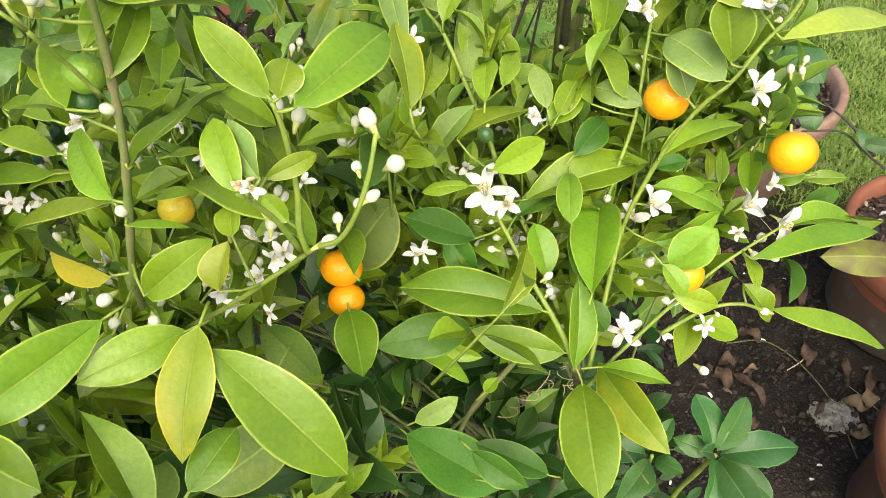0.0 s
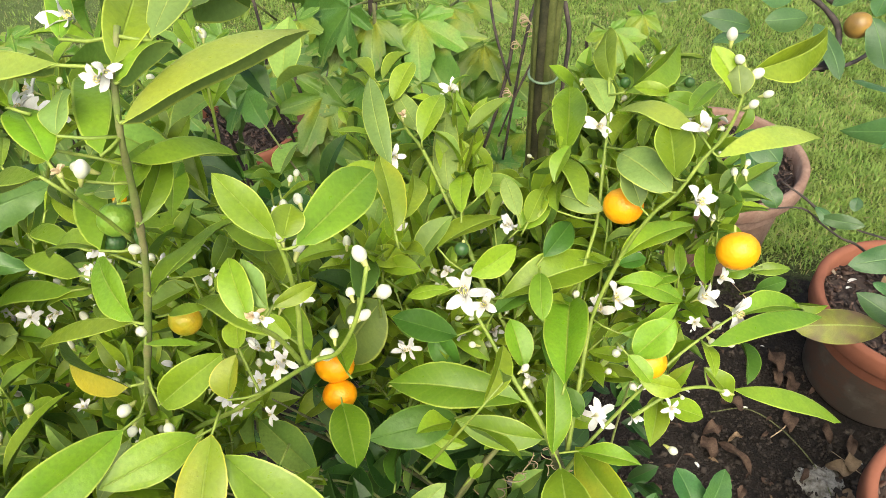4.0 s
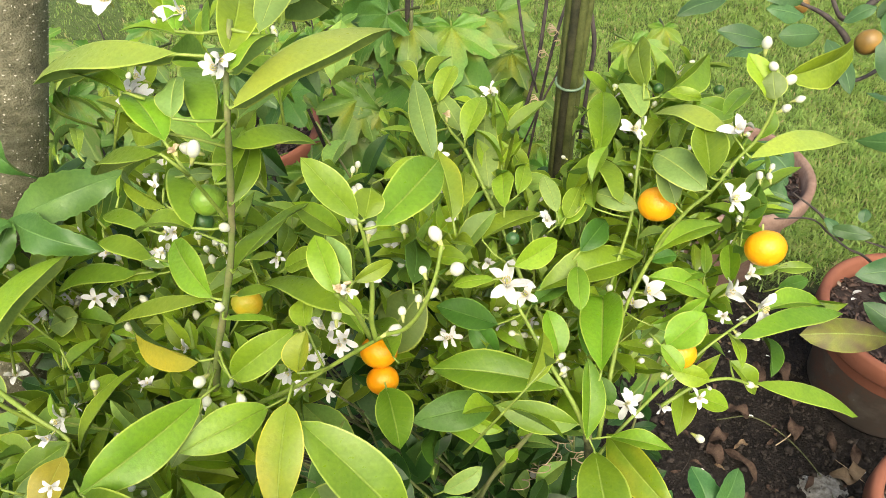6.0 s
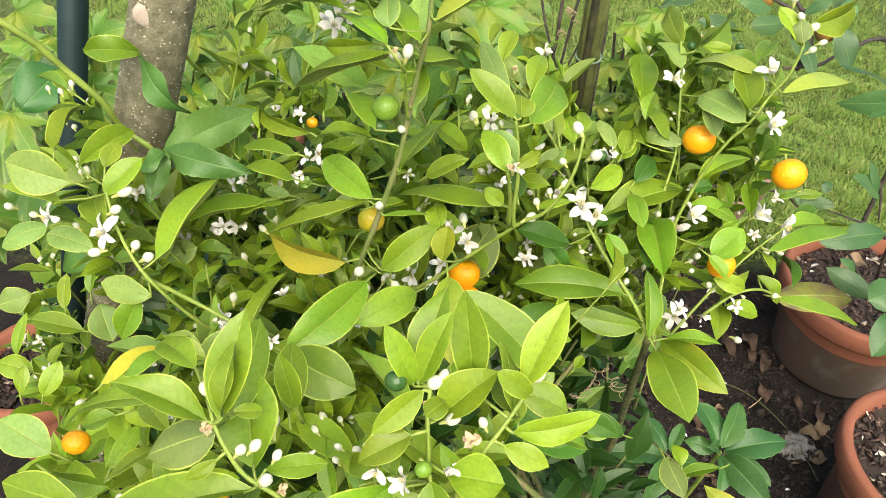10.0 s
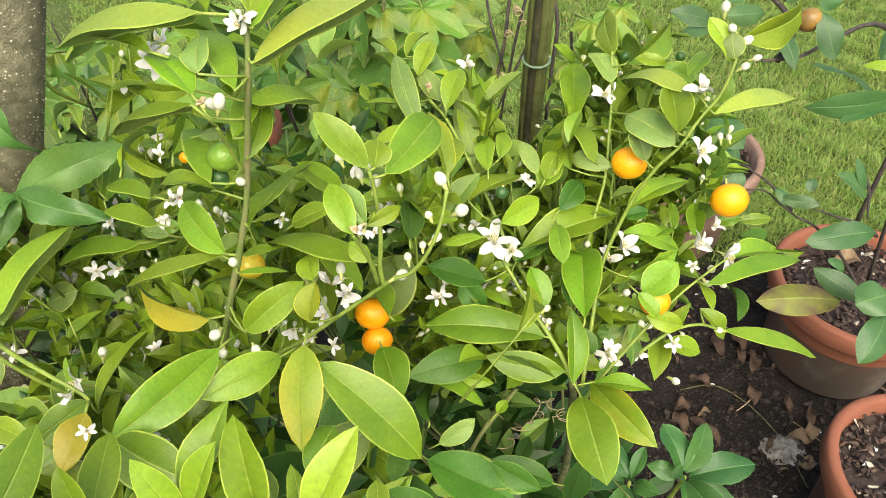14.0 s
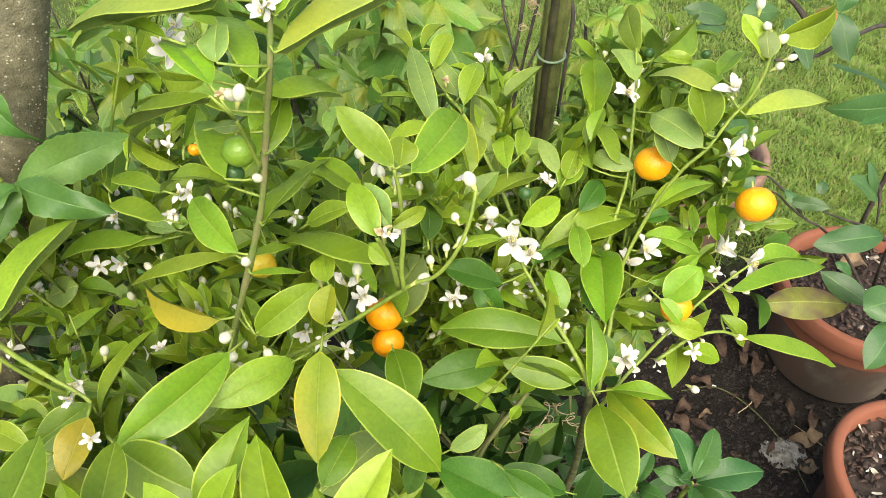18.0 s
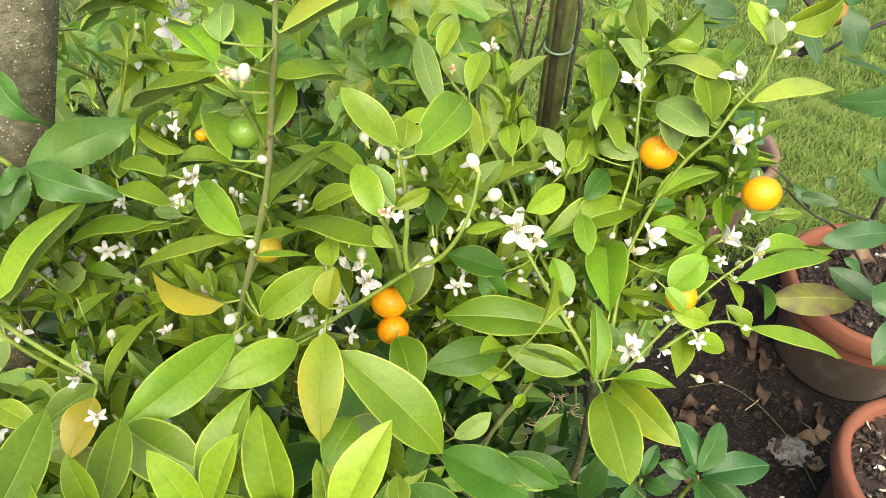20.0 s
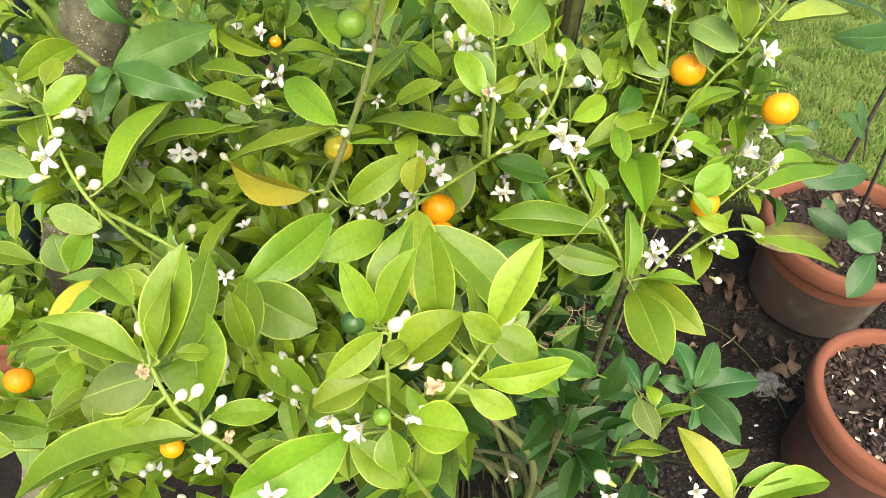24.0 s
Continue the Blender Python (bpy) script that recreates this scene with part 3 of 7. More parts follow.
lf((-0.177, 0.234, 1.088), (-0.240, 0.282, 1.073), 0.019, .06, 0, "o")
lf((-0.304, 0.223, 1.109), (-0.272, 0.302, 1.119), 0.025, .06, 1, "g")
lf((-0.243, 0.318, 1.080), (-0.316, 0.327, 1.056), 0.021, .15, 1, "g")
lf((-0.215, 0.296, 1.117), (-0.252, 0.306, 1.123), 0.016, .1, 1, "g")
lf((-0.345, 0.337, 1.001), (-0.315, 0.333, 1.020), 0.026, .05, 1, "y")
lf((-0.321, 0.338, 1.010), (-0.285, 0.327, 1.016), 0.013, .05, 0, "g")
lf((-0.065, 0.220, 1.144), (-0.139, 0.276, 1.116), 0.017, .15, 1, "g")
lf((-0.065, 0.224, 1.210), (-0.091, 0.243, 1.235), 0.017, .03, 0, "g")
lf((-0.062, 0.224, 1.210), (-0.059, 0.242, 1.215), 0.017, .05, 0, "y")
lf((-0.057, 0.223, 1.206), (-0.021, 0.283, 1.202), 0.026, .03, 0, "g")
lf((-0.020, 0.288, 1.150), (-0.028, 0.334, 1.168), 0.016, .04, 0, "m")
lf((-0.074, 0.189, 1.196), (-0.085, 0.216, 1.209), 0.015, .08, 0, "y", fold=0.9)
lf((-0.067, 0.196, 1.196), (-0.079, 0.215, 1.208), 0.016, .10, 1, "y", fold=-0.6)
lf((-0.068, 0.203, 1.189), (-0.049, 0.215, 1.191), 0.009, .06, 0, "y")
lf((-0.070, 0.218, 1.147), (-0.081, 0.227, 1.156), 0.012, .06, 0, "y")
lf((-0.118, 0.259, 1.142), (-0.091, 0.250, 1.164), 0.015, .05, 0, "y")
lf((-0.048, 0.374, 0.993), (-0.087, 0.352, 0.941), 0.054, .05, 1, "y")
lf((0.000, 0.351, 1.073), (0.049, 0.391, 1.061), 0.018, .06, 0, "y")
lf((0.022, 0.322, 1.074), (0.056, 0.344, 1.077), 0.021, .05, 0, "y")
lf((0.043, 0.343, 1.025), (0.134, 0.375, 1.028), 0.031, .06, 0, "g")
lf((0.083, 0.274, 1.013), (0.102, 0.364, 1.004), 0.033, .05, 0, "g")
lf((0.056, 0.278, 0.989), (-0.041, 0.295, 0.992), 0.032, .09, 0, "g")
lf((0.070, 0.263, 0.962), (0.007, 0.272, 0.972), 0.027, .06, 0, "g")
lf((0.009, 0.283, 0.963), (-0.055, 0.262, 0.971), 0.032, .1, 0, "d")
lf((-0.076, 0.292, 0.974), (-0.063, 0.250, 0.954), 0.031, .06, 0, "g")
lf((-0.103, 0.172, 1.117), (-0.043, 0.135, 1.071), 0.033, .06, 0, "g")
lf((-0.109, 0.181, 1.121), (-0.112, 0.127, 1.102), 0.025, .04, 0, "k")
lf((-0.128, 0.199, 1.090), (-0.170, 0.166, 1.097), 0.025, .07, 0, "g")
lf((-0.162, 0.194, 1.107), (-0.209, 0.137, 1.105), 0.029, .1, 0, "g")
lf((0.097, 0.273, 0.931), (0.131, 0.202, 0.947), 0.033, .07, 0, "m")
lf((0.081, 0.248, 0.950), (0.081, 0.164, 0.962), 0.039, .06, 0, "g")
lf((-0.044, 0.258, 0.848), (0.029, 0.218, 0.836), 0.048, .05, 0, "d")
lf((0.065, 0.224, 0.851), (0.010, 0.243, 0.867), 0.024, .06, 0, "d")
lf((-0.211, 0.140, 1.103), (-0.169, 0.116, 1.096), 0.034, .05, 0, "g")
lf((-0.133, 0.049, 1.187), (-0.119, 0.084, 1.215), 0.017, .03, 0, "y")
lf((-0.108, 0.050, 1.181), (-0.111, 0.070, 1.225), 0.018, .03, 0, "y")
lf((-0.088, 0.040, 1.194), (-0.068, 0.062, 1.224), 0.017, .03, 0, "y")
lf((-0.202, 0.084, 1.121), (-0.204, 0.131, 1.126), 0.018, .03, 0, "y")
lf((-0.248, 0.181, 1.071), (-0.254, 0.146, 1.063), 0.022, .06, 0, "o")
lf((-0.251, 0.193, 1.066), (-0.279, 0.171, 1.058), 0.021, .07, 0, "g")
lf((-0.263, 0.151, 1.089), (-0.290, 0.165, 1.094), 0.015, .06, 0, "y")
lf((-0.255, 0.179, 1.061), (-0.272, 0.151, 1.059), 0.016, .1, 1, "g")
lf((0.157, 0.355, 1.111), (0.128, 0.395, 1.112), 0.031, .12, 1, "y")
lf((0.182, 0.360, 1.136), (0.264, 0.395, 1.120), 0.022, .2, 1, "p")
lf((0.173, 0.380, 1.142), (0.133, 0.426, 1.129), 0.020, .14, 1, "p")
lf((0.101, 0.445, 1.075), (0.116, 0.516, 1.090), 0.030, .05, 0, "g")
lf((0.128, 0.440, 1.114), (0.121, 0.486, 1.117), 0.025, .08, 1, "y")
lf((0.141, 0.451, 1.126), (0.203, 0.519, 1.127), 0.019, .06, 0, "g")
lf((0.135, 0.466, 1.126), (0.145, 0.548, 1.124), 0.016, .06, 0, "y")
lf((0.203, 0.388, 1.180), (0.273, 0.435, 1.175), 0.021, .06, 0, "y")
lf((0.192, 0.372, 1.171), (0.178, 0.397, 1.194), 0.020, .05, 0, "y")
lf((0.191, 0.369, 1.175), (0.189, 0.382, 1.188), 0.018, .06, 1, "y")
lf((0.157, 0.355, 1.123), (0.159, 0.394, 1.141), 0.027, .06, 0, "g")
lf((0.141, 0.364, 1.091), (0.129, 0.383, 1.113), 0.022, .08, 1, "y")
lf((0.141, 0.419, 1.079), (0.126, 0.465, 1.068), 0.014, .08, 0, "y")
lf((0.128, 0.351, 1.053), (0.191, 0.388, 1.051), 0.019, .08, 0, "y")
lf((0.132, 0.360, 1.019), (0.188, 0.365, 0.993), 0.022, .08, 0, "g")
lf((0.137, 0.302, 1.004), (0.164, 0.316, 1.027), 0.028, .05, 0, "g")
lf((0.131, 0.326, 1.000), (0.179, 0.344, 1.007), 0.017, .08, 0, "g")
lf((0.187, 0.400, 0.979), (0.190, 0.426, 0.991), 0.011, .05, 0, "y")
lf((0.196, 0.399, 0.979), (0.200, 0.426, 0.991), 0.011, .05, 0, "g")
lf((0.217, 0.393, 0.974), (0.221, 0.424, 0.991), 0.018, .05, 0, "g")
lf((0.192, 0.310, 1.002), (0.287, 0.340, 0.996), 0.021, .12, 1, "g")
lf((0.219, 0.336, 1.002), (0.281, 0.359, 0.986), 0.018, .08, 0, "g")
lf((0.141, 0.296, 0.985), (0.175, 0.291, 0.973), 0.018, .06, 0, "y")
lf((0.232, 0.326, 0.921), (0.327, 0.316, 0.884), 0.020, .12, 1, "g")
lf((0.130, 0.297, 1.013), (0.145, 0.282, 0.999), 0.015, .06, 0, "g")
lf((0.076, 0.255, 0.954), (0.077, 0.297, 0.999), 0.021, .05, 0, "g")
lf((0.095, 0.261, 0.947), (0.136, 0.241, 0.958), 0.013, .06, 0, "g")
lf((-0.033, 0.414, 1.091), (-0.047, 0.500, 1.120), 0.022, .1, 1, "p")
lf((-0.032, 0.484, 1.105), (-0.018, 0.518, 1.123), 0.019, .05, 0, "y")
lf((-0.041, 0.506, 1.112), (-0.020, 0.540, 1.119), 0.013, .05, 0, "y")
lf((-0.050, 0.514, 1.105), (-0.075, 0.557, 1.104), 0.013, .08, 0, "y")
lf((-0.047, 0.500, 1.091), (-0.077, 0.551, 1.091), 0.015, .08, 0, "y")
lf((-0.010, 0.444, 1.095), (0.006, 0.487, 1.110), 0.021, .1, 0, "y")
lf((-0.012, 0.458, 1.094), (-0.029, 0.498, 1.105), 0.019, .05, 1, "y")
lf((0.010, 0.410, 1.061), (0.006, 0.501, 1.081), 0.024, .08, 1, "y")
lf((0.020, 0.418, 1.071), (0.036, 0.493, 1.076), 0.021, .05, 0, "y")
lf((0.018, 0.374, 1.083), (0.021, 0.427, 1.080), 0.018, .06, 0, "y")
lf((0.030, 0.396, 1.077), (0.038, 0.430, 1.083), 0.015, .06, 0, "g")
lf((-0.072, 0.387, 1.104), (-0.036, 0.410, 1.101), 0.016, .1, 1, "y")
lf((0.011, 0.319, 1.014), (-0.035, 0.324, 1.029), 0.024, .06, 0, "d")
lf((-0.008, 0.329, 1.008), (0.011, 0.309, 0.989), 0.023, .06, 0, "d")
lf((0.059, 0.384, 1.068), (0.052, 0.420, 1.075), 0.017, .06, 1, "y")
lf((0.066, 0.381, 1.064), (0.082, 0.414, 1.070), 0.018, .06, 0, "y")
lf((0.109, 0.387, 1.074), (0.096, 0.445, 1.074), 0.020, .08, 1, "g")
lf((0.121, 0.383, 1.071), (0.092, 0.408, 1.065), 0.020, .12, 1, "y")
lf((0.077, 0.366, 1.043), (0.101, 0.395, 1.053), 0.022, .06, 0, "d")
lf((0.059, 0.381, 1.057), (0.086, 0.406, 1.063), 0.019, .06, 0, "g")
lf((-0.200, 0.311, 1.147), (-0.249, 0.362, 1.138), 0.010, .08, 0, "y")
lf((-0.263, 0.333, 1.108), (-0.275, 0.405, 1.109), 0.014, .05, 0, "g")
lf((-0.266, 0.338, 1.113), (-0.298, 0.392, 1.109), 0.011, .06, 0, "y")
lf((-0.211, 0.301, 1.136), (-0.255, 0.333, 1.123), 0.014, .12, 1, "g")
lf((-0.186, 0.287, 1.180), (-0.185, 0.329, 1.180), 0.009, .05, 0, "g")
lf((-0.146, 0.233, 1.257), (-0.179, 0.263, 1.242), 0.008, .08, 0, "y")
lf((-0.132, 0.232, 1.228), (-0.122, 0.268, 1.236), 0.014, .05, 0, "g")
lf((-0.109, 0.240, 1.111), (-0.113, 0.261, 1.116), 0.018, .06, 0, "y")
lf((-0.110, 0.209, 1.108), (-0.106, 0.226, 1.125), 0.017, .06, 0, "k")
lf((-0.152, 0.215, 1.096), (-0.113, 0.228, 1.126), 0.022, .05, 0, "g")
lf((-0.250, 0.192, 1.052), (-0.221, 0.241, 1.075), 0.014, .1, 0, "y")
lf((-0.174, 0.208, 1.074), (-0.188, 0.179, 1.058), 0.016, .05, 1, "g")
lf((-0.079, 0.174, 1.046), (-0.115, 0.131, 1.057), 0.033, .05, 1, "g")
lf((-0.034, 0.246, 0.894), (-0.002, 0.259, 0.909), 0.020, .1, 1, "g")
lf((-0.034, 0.285, 0.934), (0.007, 0.266, 0.917), 0.014, .1, 1, "g")
lf((-0.016, 0.287, 0.936), (0.016, 0.279, 0.931), 0.013, .08, 0, "y")
lf((0.102, 0.289, 0.947), (0.084, 0.307, 0.964), 0.020, .05, 0, "d")
lf((0.201, 0.322, 0.958), (0.226, 0.307, 0.930), 0.019, .06, 0, "g")
lf((0.168, 0.304, 0.938), (0.199, 0.295, 0.931), 0.019, .06, 0, "g")
lf((0.145, 0.358, 1.004), (0.189, 0.382, 1.003), 0.013, .08, 0, "g")
lf((0.038, 0.335, 1.017), (0.077, 0.363, 1.019), 0.018, .06, 0, "d")
lf((0.051, 0.338, 1.007), (0.059, 0.306, 0.989), 0.023, .06, 0, "g")
lf((-0.135, 0.049, 1.187), (-0.146, 0.057, 1.220), 0.012, .05, 0, "y")
lf((-0.132, 0.050, 1.188), (-0.117, 0.060, 1.222), 0.014, .04, 0, "y")
lf((-0.124, 0.038, 1.178), (-0.099, 0.049, 1.196), 0.020, .05, 0, "y")
lf((-0.137, 0.030, 1.178), (-0.161, 0.023, 1.169), 0.015, .07, 0, "y")
lf((-0.122, 0.041, 1.186), (-0.131, 0.030, 1.191), 0.011, .06, 0, "y")
lf((-0.123, 0.017, 1.166), (-0.098, 0.012, 1.164), 0.022, .05, 0, "y")
lf((-0.130, 0.015, 1.165), (-0.127, 0.002, 1.154), 0.016, .05, 0, "y")
lf((-0.147, 0.018, 1.152), (-0.124, 0.001, 1.140), 0.017, .05, 0, "g")
lf((-0.146, 0.026, 1.146), (-0.198, 0.003, 1.133), 0.029, .08, 0, "g")
lf((-0.222, 0.033, 1.193), (-0.258, 0.043, 1.212), 0.013, .1, 0, "y")
lf((-0.244, 0.053, 1.182), (-0.297, 0.065, 1.160), 0.010, .08, 0, "g")
lf((-0.217, 0.033, 1.194), (-0.204, 0.063, 1.228), 0.019, .03, 0, "y")
lf((-0.215, 0.031, 1.197), (-0.205, 0.048, 1.225), 0.011, .04, 0, "y")
lf((-0.196, 0.077, 1.135), (-0.201, 0.089, 1.166), 0.013, .04, 0, "y")
lf((-0.220, 0.035, 1.182), (-0.253, 0.036, 1.166), 0.023, .06, 1, "y")
lf((-0.205, 0.016, 1.167), (-0.288, 0.007, 1.137), 0.016, .1, 0, "g")
lf((-0.218, 0.021, 1.183), (-0.231, 0.016, 1.177), 0.007, .05, 0, "y")
lf((-0.199, 0.019, 1.176), (-0.173, 0.022, 1.175), 0.011, .06, 0, "g")
lf((-0.221, 0.050, 1.168), (-0.208, 0.104, 1.177), 0.017, .05, 0, "g")
lf((-0.216, 0.047, 1.179), (-0.204, 0.051, 1.171), 0.008, .08, 0, "y")
lf((-0.211, 0.037, 1.147), (-0.214, 0.080, 1.172), 0.031, .03, 0, "g")
lf((-0.094, 0.026, 1.181), (-0.057, 0.025, 1.191), 0.014, .07, 0, "y")
lf((-0.098, 0.024, 1.175), (-0.079, 0.015, 1.169), 0.012, .06, 0, "y")
lf((-0.089, 0.032, 1.169), (-0.055, 0.031, 1.159), 0.009, .06, 0, "g")
lf((-0.091, 0.036, 1.177), (-0.094, 0.064, 1.198), 0.009, .04, 0, "y")
lf((-0.085, 0.037, 1.192), (-0.100, 0.039, 1.208), 0.011, .06, 0, "y")
lf((-0.089, 0.038, 1.175), (-0.096, 0.065, 1.171), 0.010, .06, 0, "y")
lf((0.129, 0.081, 0.886), (0.099, 0.135, 0.917), 0.026, .05, 0, "k")
lf((0.141, 0.082, 0.888), (0.217, 0.092, 0.891), 0.019, .08, 0, "y")
lf((0.138, 0.093, 0.884), (0.112, 0.118, 0.904), 0.018, .06, 0, "g")
lf((0.127, 0.121, 0.881), (0.161, 0.124, 0.887), 0.016, .06, 0, "g")
lf((0.142, 0.096, 0.887), (0.188, 0.103, 0.898), 0.015, .06, 0, "g")
lf((0.082, 0.178, 0.887), (0.088, 0.141, 0.881), 0.024, .06, 1, "g")
lf((0.130, 0.167, 0.882), (0.092, 0.170, 0.867), 0.009, .06, 0, "g")
lf((0.096, 0.171, 0.882), (0.093, 0.191, 0.886), 0.016, .06, 0, "y")
lf((0.105, 0.137, 0.866), (0.059, 0.143, 0.866), 0.011, .06, 0, "g")
lf((-0.068, 0.124, 1.056), (-0.039, 0.096, 1.051), 0.028, .05, 0, "d")
lf((-0.072, 0.102, 1.071), (-0.072, 0.121, 1.074), 0.013, .05, 0, "y")
lf((-0.087, 0.053, 1.175), (-0.064, 0.045, 1.167), 0.018, .06, 0, "m")
lf((-0.131, 0.043, 1.192), (-0.155, 0.029, 1.184), 0.013, .07, 0, "y")
lf((0.007, 0.220, 0.905), (0.046, 0.197, 0.896), 0.022, .06, 0, "d")
lf((-0.109, 0.120, 1.088), (-0.095, 0.150, 1.088), 0.020, .05, 0, "g")
lf((-0.114, 0.229, 1.272), (-0.050, 0.299, 1.269), 0.022, .17, 1, "p")
lf((-0.133, 0.238, 1.293), (-0.212, 0.257, 1.272), 0.018, .16, 1, "p")
lf((-0.112, 0.238, 1.292), (-0.112, 0.288, 1.300), 0.017, .05, 0, "y")
lf((-0.101, 0.253, 1.293), (-0.094, 0.318, 1.302), 0.017, .06, 1, "p")
lf((-0.111, 0.233, 1.287), (-0.097, 0.261, 1.287), 0.014, .1, 1, "y")
lf((-0.161, 0.240, 1.274), (-0.212, 0.279, 1.258), 0.009, .08, 0, "g")
lf((-0.137, 0.254, 1.295), (-0.148, 0.291, 1.304), 0.008, .05, 0, "g")
lf((-0.125, 0.262, 1.289), (-0.132, 0.308, 1.292), 0.009, .05, 0, "g")
lf((-0.099, 0.300, 1.283), (-0.085, 0.336, 1.263), 0.017, .15, 1, "p")
lf((-0.339, 0.261, 1.136), (-0.314, 0.279, 1.155), 0.019, .05, 0, "y")
lf((-0.346, 0.241, 1.164), (-0.386, 0.253, 1.174), 0.030, .1, 1, "y")
lf((-0.362, 0.249, 1.143), (-0.402, 0.259, 1.150), 0.015, .1, 1, "y")
lf((-0.373, 0.286, 1.157), (-0.368, 0.335, 1.165), 0.020, .05, 0, "y")
lf((-0.357, 0.279, 1.150), (-0.328, 0.319, 1.152), 0.020, .08, 0, "y")
lf((-0.338, 0.274, 1.150), (-0.333, 0.294, 1.157), 0.014, .05, 0, "y")
lf((-0.353, 0.246, 1.100), (-0.391, 0.264, 1.101), 0.020, .1, 1, "y")
lf((-0.390, 0.268, 1.105), (-0.423, 0.260, 1.094), 0.021, .15, 1, "y")
lf((-0.342, 0.247, 1.120), (-0.355, 0.279, 1.124), 0.021, .05, 0, "y")
lf((-0.322, 0.235, 1.061), (-0.360, 0.252, 1.061), 0.022, .08, 1, "g")
lf((-0.333, 0.245, 1.056), (-0.350, 0.222, 1.030), 0.021, .05, 0, "g")
lf((-0.403, 0.302, 0.937), (-0.415, 0.326, 0.962), 0.031, .05, 1, "y")
lf((-0.445, 0.325, 0.958), (-0.442, 0.347, 0.982), 0.017, .05, 0, "y")
lf((-0.475, 0.337, 0.968), (-0.506, 0.332, 0.960), 0.027, .1, 1, "y")
lf((-0.428, 0.310, 0.944), (-0.477, 0.321, 0.952), 0.021, .06, 0, "g")
lf((-0.491, 0.299, 0.926), (-0.482, 0.326, 0.956), 0.014, .05, 0, "y")
lf((-0.408, 0.311, 0.991), (-0.401, 0.336, 1.017), 0.013, .05, 0, "g")
lf((-0.331, 0.148, 1.073), (-0.299, 0.176, 1.076), 0.015, .1, 1, "o")
lf((-0.305, 0.131, 1.101), (-0.284, 0.153, 1.096), 0.012, .08, 1, "g")
lf((-0.231, 0.061, 1.193), (-0.258, 0.092, 1.180), 0.013, .06, 0, "y")
lf((-0.335, 0.086, 1.095), (-0.362, 0.102, 1.109), 0.024, .06, 1, "y")
lf((-0.328, 0.068, 1.105), (-0.297, 0.060, 1.099), 0.017, .06, 0, "g")
lf((-0.298, 0.039, 1.121), (-0.338, 0.049, 1.128), 0.023, .06, 0, "y")
lf((-0.304, 0.078, 1.088), (-0.294, 0.106, 1.089), 0.012, .06, 0, "g")
lf((-0.300, 0.069, 1.094), (-0.278, 0.091, 1.089), 0.009, .06, 0, "m")
lf((-0.257, 0.066, 1.138), (-0.278, 0.091, 1.134), 0.014, .06, 0, "y")
lf((-0.254, 0.059, 1.145), (-0.259, 0.042, 1.127), 0.010, .05, 0, "g")
lf((-0.444, 0.241, 0.942), (-0.428, 0.260, 0.964), 0.018, .05, 0, "y")
lf((-0.463, 0.243, 0.943), (-0.459, 0.260, 0.962), 0.014, .05, 0, "y")
lf((-0.456, 0.262, 0.948), (-0.488, 0.271, 0.955), 0.022, .05, 0, "y")
lf((-0.307, 0.110, 1.093), (-0.327, 0.107, 1.088), 0.013, .05, 0, "g")
lf((-0.232, 0.347, 1.226), (-0.242, 0.318, 1.228), 0.008, .08, 1, "p")
lf((-0.282, 0.352, 1.158), (-0.296, 0.410, 1.144), 0.008, .08, 0, "y")
lf((-0.267, 0.352, 1.159), (-0.295, 0.409, 1.144), 0.006, .08, 0, "y")
lf((-0.241, 0.331, 1.138), (-0.236, 0.392, 1.130), 0.009, .08, 0, "y")
lf((-0.158, 0.259, 1.212), (-0.142, 0.259, 1.213), 0.008, .08, 1, "y")
lf((-0.139, 0.231, 1.242), (-0.155, 0.235, 1.245), 0.006, .08, 1, "y")
lf((-0.048, 0.451, 1.099), (-0.071, 0.517, 1.077), 0.011, .08, 0, "y")
lf((-0.047, 0.451, 1.100), (-0.079, 0.454, 1.101), 0.007, .08, 1, "y")
lf((-0.017, 0.315, 1.134), (-0.014, 0.377, 1.125), 0.010, .08, 0, "y")
lf((0.088, 0.386, 1.070), (0.102, 0.450, 1.049), 0.014, .08, 0, "g")
lf((0.076, 0.387, 1.070), (0.093, 0.445, 1.044), 0.011, .08, 0, "y")
lf((0.097, 0.439, 1.080), (0.090, 0.512, 1.064), 0.014, .08, 0, "y")
lf((0.095, 0.441, 1.083), (0.093, 0.521, 1.073), 0.008, .08, 0, "y")
lf((0.172, 0.441, 1.129), (0.146, 0.447, 1.133), 0.012, .08, 0, "y")
lf((0.195, 0.431, 1.120), (0.167, 0.440, 1.128), 0.018, .08, 0, "g")
lf((0.201, 0.428, 1.145), (0.172, 0.391, 1.149), 0.013, .08, 0, "g")
lf((0.151, 0.415, 1.101), (0.181, 0.481, 1.085), 0.012, .08, 0, "y")
lf((0.134, 0.433, 1.090), (0.174, 0.501, 1.073), 0.014, .08, 0, "y")
lf((-0.231, 0.323, 1.074), (-0.267, 0.318, 1.067), 0.012, .08, 1, "g")
lf((-0.227, 0.334, 1.071), (-0.249, 0.338, 1.074), 0.011, .08, 1, "g")
lf((-0.203, 0.300, 1.109), (-0.215, 0.302, 1.111), 0.010, .08, 0, "g")
lf((-0.157, 0.269, 1.109), (-0.133, 0.271, 1.112), 0.008, .08, 1, "y")
lf((-0.148, 0.284, 1.125), (-0.127, 0.285, 1.126), 0.007, .08, 1, "y")
lf((-0.129, 0.286, 1.127), (-0.132, 0.335, 1.108), 0.010, .08, 0, "y")
lf((-0.269, 0.331, 0.995), (-0.294, 0.335, 0.997), 0.008, .08, 1, "g")
